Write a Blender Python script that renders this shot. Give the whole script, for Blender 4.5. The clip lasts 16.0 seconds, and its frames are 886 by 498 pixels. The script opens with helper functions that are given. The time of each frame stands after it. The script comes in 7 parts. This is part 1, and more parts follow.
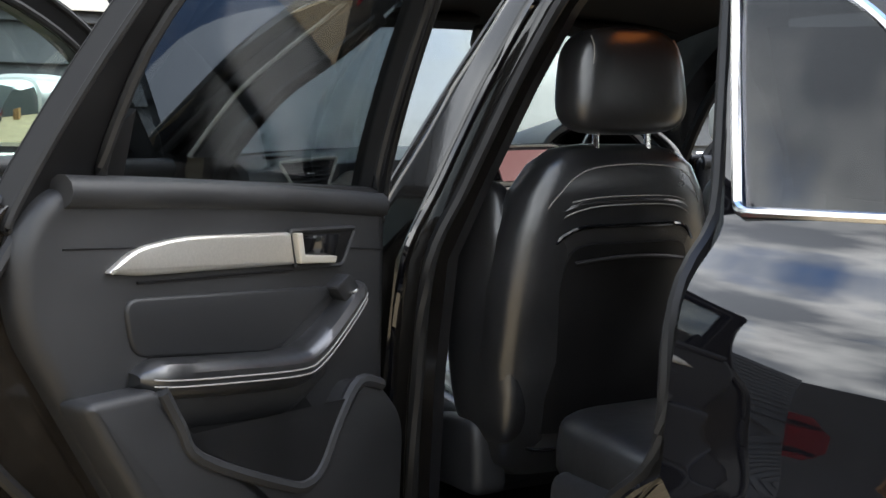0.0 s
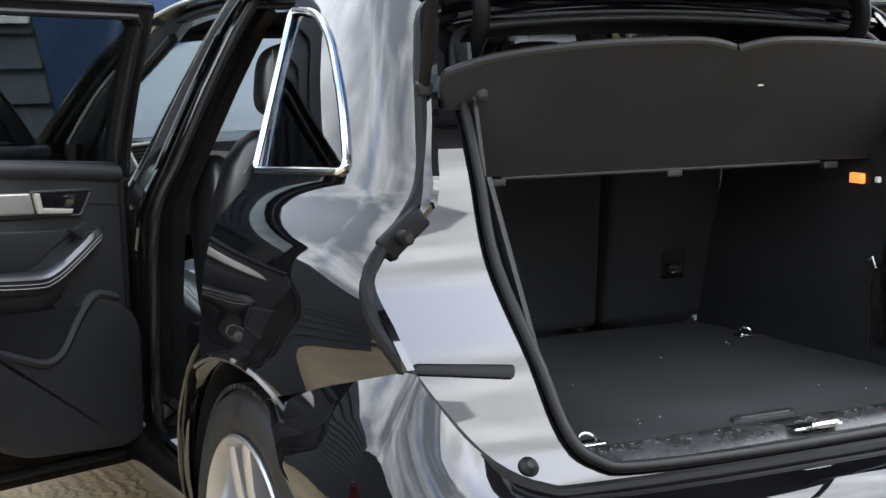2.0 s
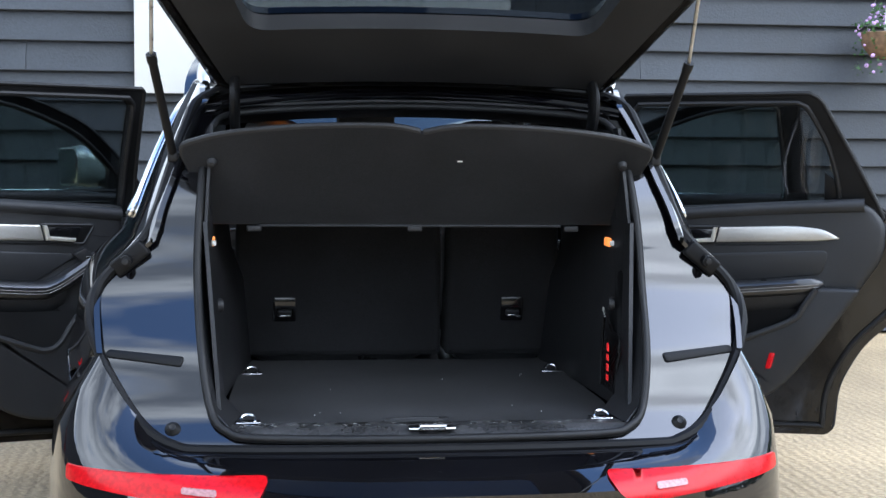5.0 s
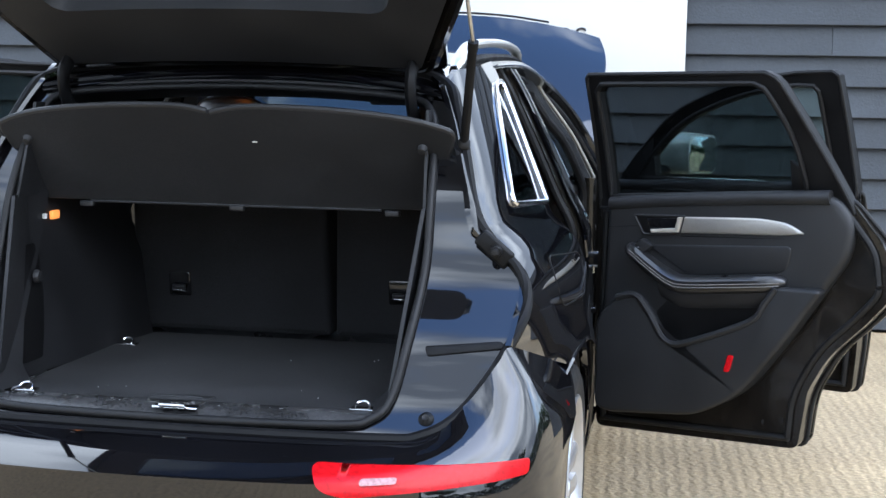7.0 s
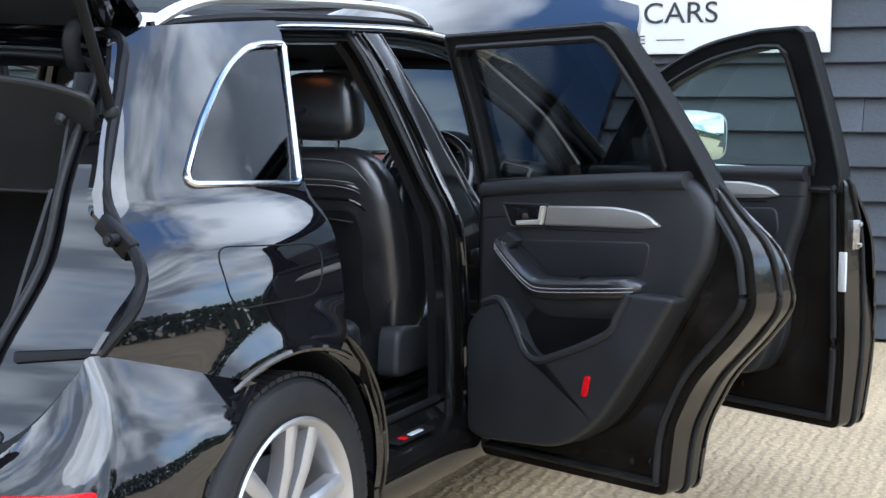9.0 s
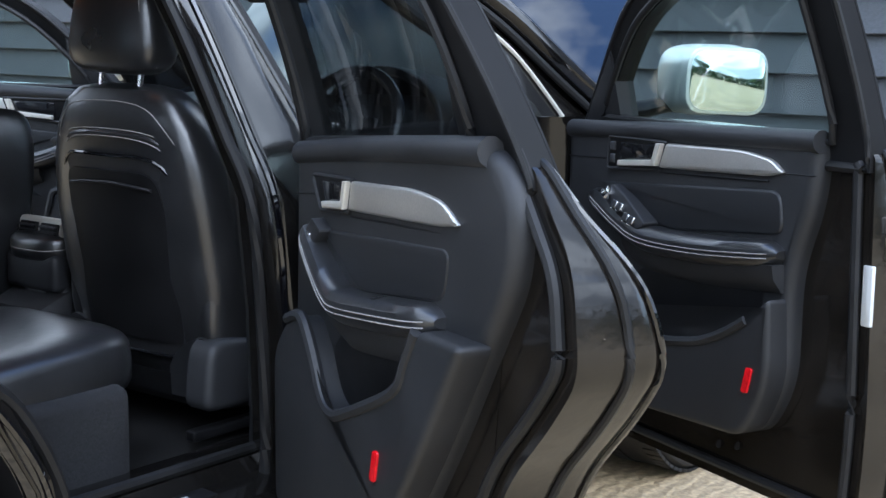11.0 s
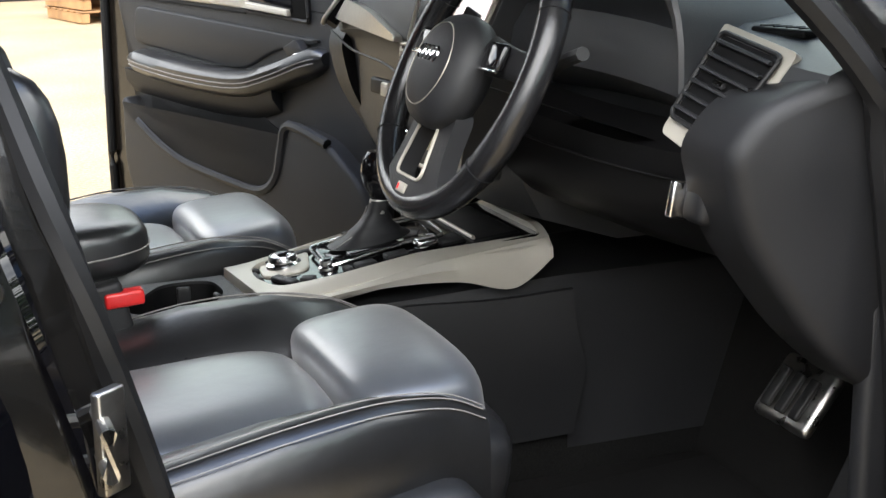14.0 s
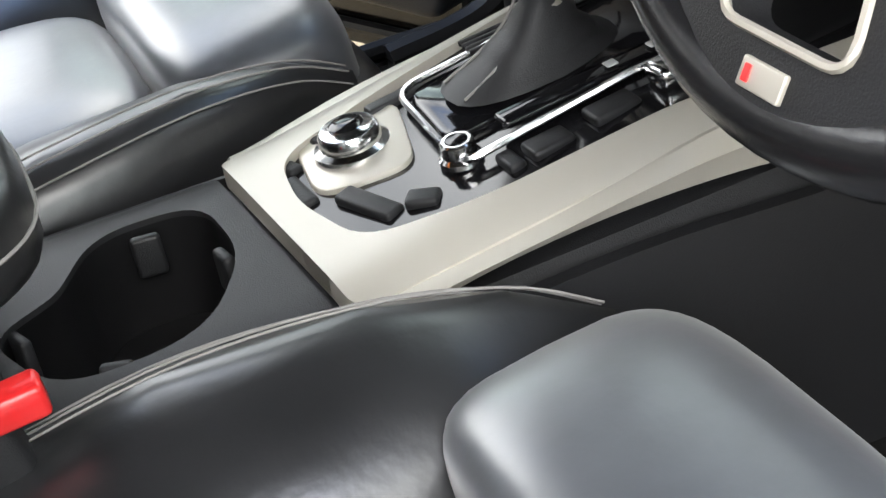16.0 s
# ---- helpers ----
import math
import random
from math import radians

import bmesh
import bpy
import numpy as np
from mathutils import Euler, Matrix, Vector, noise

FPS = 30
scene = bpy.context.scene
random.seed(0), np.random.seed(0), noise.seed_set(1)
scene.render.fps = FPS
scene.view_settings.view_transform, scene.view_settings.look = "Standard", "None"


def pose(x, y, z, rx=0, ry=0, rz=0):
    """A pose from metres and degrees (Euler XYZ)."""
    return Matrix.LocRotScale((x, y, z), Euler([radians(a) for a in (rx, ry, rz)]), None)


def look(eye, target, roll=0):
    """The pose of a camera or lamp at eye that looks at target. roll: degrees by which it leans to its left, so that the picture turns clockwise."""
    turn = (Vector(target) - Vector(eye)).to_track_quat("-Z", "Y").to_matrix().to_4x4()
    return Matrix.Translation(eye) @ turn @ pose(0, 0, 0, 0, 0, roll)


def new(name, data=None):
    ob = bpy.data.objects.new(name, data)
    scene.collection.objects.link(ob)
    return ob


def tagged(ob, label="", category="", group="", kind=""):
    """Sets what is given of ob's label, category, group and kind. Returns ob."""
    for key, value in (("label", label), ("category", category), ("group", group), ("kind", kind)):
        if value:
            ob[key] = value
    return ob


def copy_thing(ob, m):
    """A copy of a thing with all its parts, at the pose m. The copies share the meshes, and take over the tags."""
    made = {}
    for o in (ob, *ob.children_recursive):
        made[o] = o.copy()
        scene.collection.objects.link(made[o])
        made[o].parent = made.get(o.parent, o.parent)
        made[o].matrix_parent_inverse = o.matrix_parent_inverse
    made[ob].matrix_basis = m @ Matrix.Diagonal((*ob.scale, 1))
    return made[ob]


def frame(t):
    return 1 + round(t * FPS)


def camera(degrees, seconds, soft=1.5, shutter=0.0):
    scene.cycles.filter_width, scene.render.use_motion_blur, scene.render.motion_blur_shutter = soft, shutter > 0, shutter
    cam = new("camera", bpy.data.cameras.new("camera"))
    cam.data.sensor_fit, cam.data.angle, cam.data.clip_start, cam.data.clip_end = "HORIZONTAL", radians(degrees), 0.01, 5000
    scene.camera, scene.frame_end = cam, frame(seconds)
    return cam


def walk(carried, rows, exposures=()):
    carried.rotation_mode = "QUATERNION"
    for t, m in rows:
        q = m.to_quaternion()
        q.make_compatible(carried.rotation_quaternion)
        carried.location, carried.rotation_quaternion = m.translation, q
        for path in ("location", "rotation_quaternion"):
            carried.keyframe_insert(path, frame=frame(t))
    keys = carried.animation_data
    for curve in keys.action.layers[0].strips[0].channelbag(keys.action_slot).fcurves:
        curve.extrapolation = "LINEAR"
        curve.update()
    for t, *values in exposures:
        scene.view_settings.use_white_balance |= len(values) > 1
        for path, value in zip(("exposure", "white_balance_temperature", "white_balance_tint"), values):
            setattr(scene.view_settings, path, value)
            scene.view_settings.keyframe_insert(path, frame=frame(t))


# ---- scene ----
cam = camera(34.8, 16.0)
PATH = [
    (0, (-2.194, -1.169, 1.32), (-1.109, 0.493, 1.076), 1.8),
    (0.5, (-2.21, -1.577, 1.345), (-1.203, 0.131, 1.084), 0.9),
    (1, (-2.081, -1.956, 1.385), (-1.159, -0.208, 1.081), -0.4),
    (1.5, (-1.925, -2.346, 1.375), (-1.035, -0.578, 1.084), -0.7),
    (2, (-1.782, -2.639, 1.394), (-0.899, -0.866, 1.117), -0.4),
    (2.5, (-1.596, -2.902, 1.434), (-0.784, -1.094, 1.167), -0.2),
    (3, (-1.42, -3.224, 1.443), (-0.742, -1.357, 1.206), 0.3),
    (3.5, (-1.291, -3.469, 1.428), (-0.695, -1.572, 1.213), 0.4),
    (4, (-1.074, -3.697, 1.435), (-0.564, -1.774, 1.231), 0.4),
    (4.2, (-0.943, -3.789, 1.43), (-0.485, -1.852, 1.235), 0.4),
    (6.3, (0.606, -4.006, 1.462), (0.475, -2.02, 1.262), 1.2),
    (6.5, (0.77, -3.95, 1.463), (0.579, -1.97, 1.254), 1.2),
    (7, (1.219, -3.816, 1.477), (0.87, -1.86, 1.245), 1.0),
    (7.5, (1.601, -3.628, 1.449), (1.121, -1.7, 1.219), 0.5),
    (8, (1.962, -3.366, 1.456), (1.337, -1.482, 1.214), 0.4),
    (8.5, (2.3, -3.017, 1.442), (1.531, -1.187, 1.193), 0.4),
    (9, (2.591, -2.671, 1.379), (1.723, -0.884, 1.15), -0.1),
    (9.5, (2.819, -2.252, 1.365), (1.892, -0.496, 1.126), 0.1),
    (9.6, (2.854, -2.204, 1.354), (1.929, -0.447, 1.122), -0.1),
    (9.7, (2.873, -2.1, 1.385), (1.935, -0.351, 1.131), 0.0),
    (11.8, (2.787, -0.373, 1.29), (1.339, 0.975, 0.998), 0.5),
    (12, (2.782, -0.186, 1.284), (1.263, 1.08, 0.986), 0.5),
    (12.5, (2.693, 0.289, 1.263), (1.034, 1.361, 0.951), 0.3),
    (13, (2.485, 0.709, 1.252), (0.739, 1.619, 0.904), 0.1),
    (13.3, (2.343, 0.904, 1.274), (0.558, 1.714, 0.878), -1.0),
    (13.5, (2.216, 1.04, 1.246), (0.399, 1.776, 0.848), -1.1),
    (14, (1.902, 1.14, 1.253), (0.093, 1.841, 0.766), -1.0),
    (14.5, (1.592, 1.269, 1.23), (-0.221, 1.873, 0.639), -2.0),
    (15, (1.282, 1.312, 1.219), (-0.477, 1.91, 0.48), -4.2),
    (15.5, (0.985, 1.343, 1.197), (-0.692, 1.959, 0.298), -5.1),
    (16, (0.753, 1.412, 1.16), (-0.847, 1.978, 0.102), -10.0),
]
walk(cam, [(t, look(eye, target, roll)) for t, eye, target, roll in PATH], [(0, 1.65, 6250, 10), (2.5, 1.45, 5850, 10), (4, 1.33, 5450, 10), (9.7, 1.35, 5350, 10), (11.8, 1.65, 5250, 10), (12.5, 1.82, 5500, 10), (13.5, 2.0, 6000, 10), (14.5, 2.15, 6600, 10), (16, 2.55, 6400, 10)])

# ---- world, sun, exposure ----
world = bpy.data.worlds.new("sky")
world.use_nodes = True
scene.world = world
SUN_EL, SUN_AZ = 48.0, 122.0
wn, wl = world.node_tree.nodes, world.node_tree.links
wn.clear()
w_out, w_bg = wn.new("ShaderNodeOutputWorld"), wn.new("ShaderNodeBackground")
w_sky = wn.new("ShaderNodeTexSky")
w_sky.sky_type, w_sky.sun_disc = "NISHITA", False
w_sky.sun_elevation, w_sky.sun_rotation = radians(SUN_EL), radians(SUN_AZ)
w_sky.air_density, w_sky.dust_density, w_sky.ozone_density = 1.0, 0.6, 2.0
w_tc, w_map = wn.new("ShaderNodeTexCoord"), wn.new("ShaderNodeMapping")
w_map.inputs["Scale"].default_value = (1.0, 1.0, 1.7)
w_map.inputs["Location"].default_value = (0.35, 0.1, 0.0)
w_noise, w_ramp, w_mix = wn.new("ShaderNodeTexNoise"), wn.new("ShaderNodeValToRGB"), wn.new("ShaderNodeMix")
w_noise.inputs["Scale"].default_value = 2.4
w_noise.inputs["Detail"].default_value = 7.0
w_noise.inputs["Roughness"].default_value = 0.52
w_ramp.color_ramp.elements[0].position = 0.26
w_ramp.color_ramp.elements[1].position = 0.44
w_mix.data_type = "RGBA"
# cloud from grey undersides to sunlit white
w_patch, w_shade = wn.new("ShaderNodeTexNoise"), wn.new("ShaderNodeValToRGB")
w_patch.inputs["Scale"].default_value, w_patch.inputs["Detail"].default_value = 3.1, 4.0
w_shade.color_ramp.elements[0].position, w_shade.color_ramp.elements[0].color = 0.40, (0.30, 0.315, 0.34, 1)
w_shade.color_ramp.elements[1].position, w_shade.color_ramp.elements[1].color = 0.62, (1.0, 0.99, 0.96, 1)
w_lit = wn.new("ShaderNodeMix")
w_lit.data_type, w_lit.blend_type = "RGBA", "MULTIPLY"
w_lit.inputs["Factor"].default_value, w_lit.inputs["B"].default_value = 1.0, (10.5, 10.6, 10.6, 1.0)
wl.new(w_map.outputs["Vector"], w_patch.inputs["Vector"])
wl.new(w_patch.outputs["Fac"], w_shade.inputs["Fac"])
wl.new(w_shade.outputs["Color"], w_lit.inputs["A"])
wl.new(w_lit.outputs["Result"], w_mix.inputs["B"])
w_bg.inputs["Strength"].default_value = 0.15
wl.new(w_tc.outputs["Generated"], w_map.inputs["Vector"])
wl.new(w_map.outputs["Vector"], w_noise.inputs["Vector"])
# cloud thickens towards the horizon and opens to blue overhead
w_sep, w_lift = wn.new("ShaderNodeSeparateXYZ"), wn.new("ShaderNodeMath")
w_lift.operation = "MULTIPLY_ADD"
w_lift.inputs[1].default_value = -0.45
wl.new(w_tc.outputs["Generated"], w_sep.inputs["Vector"])
w_pow = wn.new("ShaderNodeMath")
w_pow.operation, w_pow.inputs[1].default_value = "POWER", 6.0
wl.new(w_sep.outputs["Z"], w_pow.inputs[0])
wl.new(w_pow.outputs[0], w_lift.inputs[0])
wl.new(w_noise.outputs["Fac"], w_lift.inputs[2])
wl.new(w_lift.outputs["Value"], w_ramp.inputs["Fac"])
wl.new(w_ramp.outputs["Color"], w_mix.inputs["Factor"])
w_gain = wn.new("ShaderNodeMix")
w_gain.data_type, w_gain.blend_type = "RGBA", "MULTIPLY"
w_gain.inputs["Factor"].default_value, w_gain.inputs["B"].default_value = 1.0, (1.45, 1.5, 1.55, 1.0)
wl.new(w_sky.outputs["Color"], w_gain.inputs["A"])
wl.new(w_gain.outputs["Result"], w_mix.inputs["A"])
wl.new(w_mix.outputs["Result"], w_bg.inputs["Color"])
wl.new(w_bg.outputs["Background"], w_out.inputs["Surface"])

sun = new("sun", bpy.data.lights.new("sun", "SUN"))
sun.data.energy, sun.data.angle, sun.data.color = 1.15, radians(62), (1.0, 0.95, 0.87)
_az, _el = radians(SUN_AZ), radians(SUN_EL)
sun.matrix_world = look((0, 0, 0), (-math.sin(_az) * math.cos(_el), -math.cos(_az) * math.cos(_el), -math.sin(_el)))


# ---- materials ----
def material(name, colour, rough=0.5, metal=0.0, coat=0.0, spec=0.5, grain=None, bump=None, stain=None, transmission=0.0, emit=None, sheen=0.0, vary=0.0, coat_rough=0.02):
    """A principled material. grain, stain: (scale, amount) of fine and coarse variation; bump: (scale, distance); vary: by object."""
    m = bpy.data.materials.new(name)
    m.use_nodes = True
    n, l = m.node_tree.nodes, m.node_tree.links
    b = n["Principled BSDF"]
    b.inputs["Base Color"].default_value = (*colour, 1)
    b.inputs["Roughness"].default_value, b.inputs["Metallic"].default_value = rough, metal
    b.inputs["Coat Weight"].default_value, b.inputs["Coat Roughness"].default_value = coat, coat_rough
    b.inputs["Specular IOR Level"].default_value = spec
    b.inputs["Transmission Weight"].default_value = transmission
    b.inputs["Sheen Weight"].default_value = sheen
    if emit:
        b.inputs["Emission Color"].default_value, b.inputs["Emission Strength"].default_value = (*emit[0], 1), emit[1]
    tc = n.new("ShaderNodeTexCoord")
    last = None
    for k, item in enumerate((stain, grain)):
        if not item:
            continue
        tex = n.new("ShaderNodeTexNoise")
        tex.inputs["Scale"].default_value, tex.inputs["Detail"].default_value = item[0], 5
        l.new(tc.outputs["Object"], tex.inputs["Vector"])
        rng = n.new("ShaderNodeMapRange")
        rng.inputs["From Min"].default_value, rng.inputs["From Max"].default_value = 0.3, 0.7
        rng.inputs["To Min"].default_value, rng.inputs["To Max"].default_value = 1 - item[1], 1 + item[1]
        l.new(tex.outputs["Fac"], rng.inputs["Value"])
        mul = n.new("ShaderNodeMix")
        mul.data_type, mul.blend_type = "RGBA", "MULTIPLY"
        mul.inputs["Factor"].default_value = 1
        mul.inputs["A"].default_value = (*colour, 1)
        if last:
            l.new(last, mul.inputs["A"])
        l.new(rng.outputs["Result"], mul.inputs["B"])
        last = mul.outputs["Result"]
        if k == 0:
            rr = n.new("ShaderNodeMapRange")
            rr.inputs["From Min"].default_value, rr.inputs["From Max"].default_value = 0.3, 0.7
            rr.inputs["To Min"].default_value, rr.inputs["To Max"].default_value = max(0.0, rough * (1 - item[1] * 0.5)), min(1.0, rough * (1 + item[1] * 0.5))
            l.new(tex.outputs["Fac"], rr.inputs["Value"])
            l.new(rr.outputs["Result"], b.inputs["Roughness"])
    if vary:
        info = n.new("ShaderNodeObjectInfo")
        rng = n.new("ShaderNodeMapRange")
        rng.inputs["To Min"].default_value, rng.inputs["To Max"].default_value = 1 - vary, 1 + vary
        l.new(info.outputs["Random"], rng.inputs["Value"])
        mul = n.new("ShaderNodeMix")
        mul.data_type, mul.blend_type = "RGBA", "MULTIPLY"
        mul.inputs["Factor"].default_value = 1
        mul.inputs["A"].default_value = (*colour, 1)
        if last:
            l.new(last, mul.inputs["A"])
        l.new(rng.outputs["Result"], mul.inputs["B"])
        last = mul.outputs["Result"]
    if last:
        l.new(last, b.inputs["Base Color"])
    if bump:
        tex = n.new("ShaderNodeTexNoise")
        tex.inputs["Scale"].default_value, tex.inputs["Detail"].default_value = bump[0], 4
        l.new(tc.outputs["Object"], tex.inputs["Vector"])
        bp = n.new("ShaderNodeBump")
        bp.inputs["Distance"].default_value, bp.inputs["Strength"].default_value = bump[1], 0.6
        l.new(tex.outputs["Fac"], bp.inputs["Height"])
        l.new(bp.outputs["Normal"], b.inputs["Normal"])
    return m


def pane_glass(name, colour):
    """A thin flat pane: tinted straight through, mirroring by its angle."""
    m = bpy.data.materials.new(name)
    m.use_nodes = True
    n, l = m.node_tree.nodes, m.node_tree.links
    n.clear()
    out, mix, tr, gl, fr = (n.new("ShaderNode" + k) for k in ("OutputMaterial", "MixShader", "BsdfTransparent", "BsdfGlossy", "LayerWeight"))
    pw, ad = n.new("ShaderNodeMath"), n.new("ShaderNodeMath")
    tr.inputs["Color"].default_value = (*colour, 1)
    gl.inputs["Roughness"].default_value = 0.0
    fr.inputs["Blend"].default_value = 0.5
    pw.operation, pw.inputs[1].default_value = "POWER", 4.0
    ad.operation, ad.inputs[1].default_value, ad.inputs[2].default_value = "MULTIPLY_ADD", 0.80, 0.05
    l.new(fr.outputs["Facing"], pw.inputs[0])
    l.new(pw.outputs[0], ad.inputs[0])
    l.new(ad.outputs[0], mix.inputs[0])
    l.new(tr.outputs["BSDF"], mix.inputs[1])
    l.new(gl.outputs["BSDF"], mix.inputs[2])
    l.new(mix.outputs["Shader"], out.inputs["Surface"])
    return m


PAINT = material("black_paint", (0.003, 0.003, 0.004), 0.03, coat=0.7, spec=0.6, grain=(4.0, 0.3))
JAMB = material("black_jamb_paint", (0.006, 0.0055, 0.005), 0.12, coat=0.3, spec=0.5, stain=(8.0, 0.3), grain=(90, 0.3), bump=(40, 0.0004))
# brown of door dust and of the mirrored concrete, both put into the colour
SHUT = material("brown_shut_face_paint", (0.009, 0.0075, 0.006), 0.15, coat=0.15, spec=0.45, stain=(7.0, 0.5), grain=(60, 0.3), bump=(16, 0.003))
WHEELHIDE = material("worn_wheel_leather", (0.010, 0.010, 0.011), 0.24, spec=0.6, stain=(12.0, 0.3), bump=(600, 0.0002))
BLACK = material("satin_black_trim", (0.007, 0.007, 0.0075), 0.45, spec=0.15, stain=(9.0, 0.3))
PIANO = material("gloss_black", (0.006, 0.006, 0.007), 0.08)
PLASTIC = material("dark_grey_plastic", (0.017, 0.0175, 0.019), 0.5, spec=0.4, stain=(6.0, 0.2), bump=(900, 0.0006))
SILL = material("worn_sill_plastic", (0.035, 0.035, 0.036), 0.28, stain=(14.0, 0.5), grain=(160, 0.5), bump=(200, 0.0008))
PLASTIC2 = material("black_grained_plastic", (0.013, 0.0132, 0.0145), 0.5, spec=0.4, stain=(6.0, 0.2), bump=(900, 0.0006))
RUBBER = material("rubber_seal", (0.009, 0.009, 0.0095), 0.5, spec=0.3, stain=(14.0, 0.3))
TYRE = material("tyre_rubber", (0.009, 0.009, 0.0095), 0.62, stain=(12.0, 0.3), grain=(120, 0.15))
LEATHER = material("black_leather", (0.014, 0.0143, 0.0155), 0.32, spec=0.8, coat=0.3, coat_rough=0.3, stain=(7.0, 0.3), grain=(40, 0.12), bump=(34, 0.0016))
# paler, bluish copy of the black leather: sky sheen put into the pads' colour
LEATHER2 = material("sky_sheen_leather", (0.054, 0.059, 0.068), 0.30, spec=1.0, coat=0.6, coat_rough=0.38, stain=(9.0, 0.12), grain=(40, 0.1), bump=(26, 0.0012), sheen=0.2)
DASHSKIN = material("soft_dashboard_skin", (0.028, 0.030, 0.033), 0.46, spec=0.6, stain=(5.0, 0.2), bump=(700, 0.0006))
CLOTH = material("door_inlay_leather", (0.013, 0.0135, 0.015), 0.46, spec=0.4, bump=(500, 0.0005))
CARPET = material("black_carpet", (0.015, 0.0153, 0.0165), 0.95, spec=0.2, grain=(420, 0.5), stain=(3.0, 0.5), bump=(700, 0.002), sheen=0.03)
CABIN_CARPET = material("charcoal_cabin_carpet", (0.008, 0.0078, 0.0075), 0.95, spec=0.15, grain=(420, 0.5), stain=(5.0, 0.35), bump=(700, 0.002))
LINER = material("black_headliner", (0.007, 0.007, 0.008), 0.9, spec=0.2, grain=(300, 0.3))
ALU = material("brushed_aluminium", (0.60, 0.58, 0.54), 0.36, metal=0.85, grain=(260, 0.06), stain=(4.0, 0.08))
SATIN = material("satin_silver_plastic", (0.50, 0.475, 0.415), 0.40, metal=0.35, stain=(6.0, 0.06))
MIRRORCAP = material("matt_aluminium_cap", (0.60, 0.64, 0.62), 0.34, metal=0.7, stain=(6.0, 0.05))
CHROME = material("chrome", (0.76, 0.76, 0.76), 0.17, metal=1.0, stain=(20.0, 0.1))
STEEL = material("bare_steel", (0.45, 0.44, 0.42), 0.3, metal=1.0, stain=(40.0, 0.3))
ALLOY = material("painted_alloy", (0.50, 0.50, 0.51), 0.30, metal=0.75, coat=0.4, stain=(9.0, 0.08))
ALLOYDARK = material("brake_disc_steel", (0.10, 0.10, 0.10), 0.5, metal=0.7, stain=(20.0, 0.4))
# faint emission added to brighten the red, on plain reflectors and marks too
RED = material("red_glow_lens", (0.42, 0.003, 0.006), 0.20, spec=0.3, grain=(90, 0.3), emit=((0.8, 0.01, 0.015), 0.05))
REDPLASTIC = material("red_buckle_plastic", (0.70, 0.02, 0.02), 0.35, coat=0.3, stain=(30.0, 0.1))
CLEARLENS = material("clear_lens", (0.34, 0.16, 0.16), 0.15, coat=0.6, grain=(150, 0.3))
ORANGE = material("lit_lamp_lens", (0.8, 0.30, 0.06), 0.4, emit=((1.0, 0.28, 0.05), 0.45))
MIRROR = material("mirror_glass", (0.80, 0.90, 0.85), 0.02, metal=1.0)
GLASS = pane_glass("tinted_glass", (0.80, 0.87, 0.85))
DARKGLASS = pane_glass("privacy_glass", (0.30, 0.32, 0.33))
WINDSCREEN = pane_glass("windscreen_glass", (0.90, 0.96, 0.95))
SCREEN = material("display_screen", (0.03, 0.02, 0.02), 0.14, coat=0.6, emit=((0.60, 0.30, 0.28), 0.16))
DIAL = material("gauge_face", (0.10, 0.10, 0.11), 0.35, stain=(20.0, 0.2))
THREAD = material("grey_stitching", (0.24, 0.23, 0.22), 0.8)
# printed marks get a little emission, a glow added to brighten them
REDTEXT = material("red_glow_print", (0.75, 0.03, 0.03), 0.5, emit=((0.8, 0.02, 0.02), 0.15))
WHITE = material("white_print", (0.75, 0.75, 0.74), 0.5)
STICKER = material("grey_sticker", (0.50, 0.51, 0.50), 0.5)
SIGNWHITE = material("white_sign_board", (0.72, 0.72, 0.69), 0.45, stain=(1.5, 0.05))
SIGNINK = material("dark_sign_lettering", (0.02, 0.02, 0.022), 0.5)
CLAD = material("slate_grey_cladding", (0.040, 0.046, 0.054), 0.55, stain=(2.2, 0.22), grain=(60, 0.12), bump=(70, 0.003), vary=0.12)
PANEL = material("shadow_gap_backing", (0.012, 0.012, 0.014), 0.8)
LEAF = material("basket_leaf", (0.06, 0.16, 0.03), 0.5, vary=0.3)
FLOWER = material("basket_flower", (0.55, 0.35, 0.65), 0.6, vary=0.3)
WICKER = material("wicker", (0.22, 0.14, 0.08), 0.8, stain=(30.0, 0.4))
BARK = material("bark", (0.07, 0.05, 0.035), 0.9, stain=(6.0, 0.3), bump=(20, 0.02))
FOLIAGE = material("tree_foliage", (0.035, 0.065, 0.018), 0.6, stain=(0.6, 0.4))
REDPAINT = material("red_car_paint", (0.14, 0.005, 0.007), 0.15, coat=1.0)
TIMBER = material("pallet_timber", (0.35, 0.20, 0.09), 0.8, stain=(5.0, 0.3), vary=0.2)
WALLB = material("dark_backdrop_wall", (0.03, 0.032, 0.035), 0.8, stain=(0.7, 0.3))

# ridged, stained concrete
CONCRETE = material("ridged_concrete", (0.43, 0.325, 0.185), 0.85, stain=(0.9, 0.22), grain=(55, 0.28))
_n, _l = CONCRETE.node_tree.nodes, CONCRETE.node_tree.links
_tc = _n.new("ShaderNodeTexCoord")
_mp = _n.new("ShaderNodeMapping")
_mp.inputs["Rotation"].default_value = (0, 0, radians(-3))
_wv = _n.new("ShaderNodeTexWave")
_wv.wave_type, _wv.bands_direction = "BANDS", "X"
_wv.inputs["Scale"].default_value, _wv.inputs["Distortion"].default_value = 6.0, 5.0
_wv.inputs["Detail"].default_value, _wv.inputs["Detail Scale"].default_value = 4.0, 3.0
_ns = _n.new("ShaderNodeTexNoise")
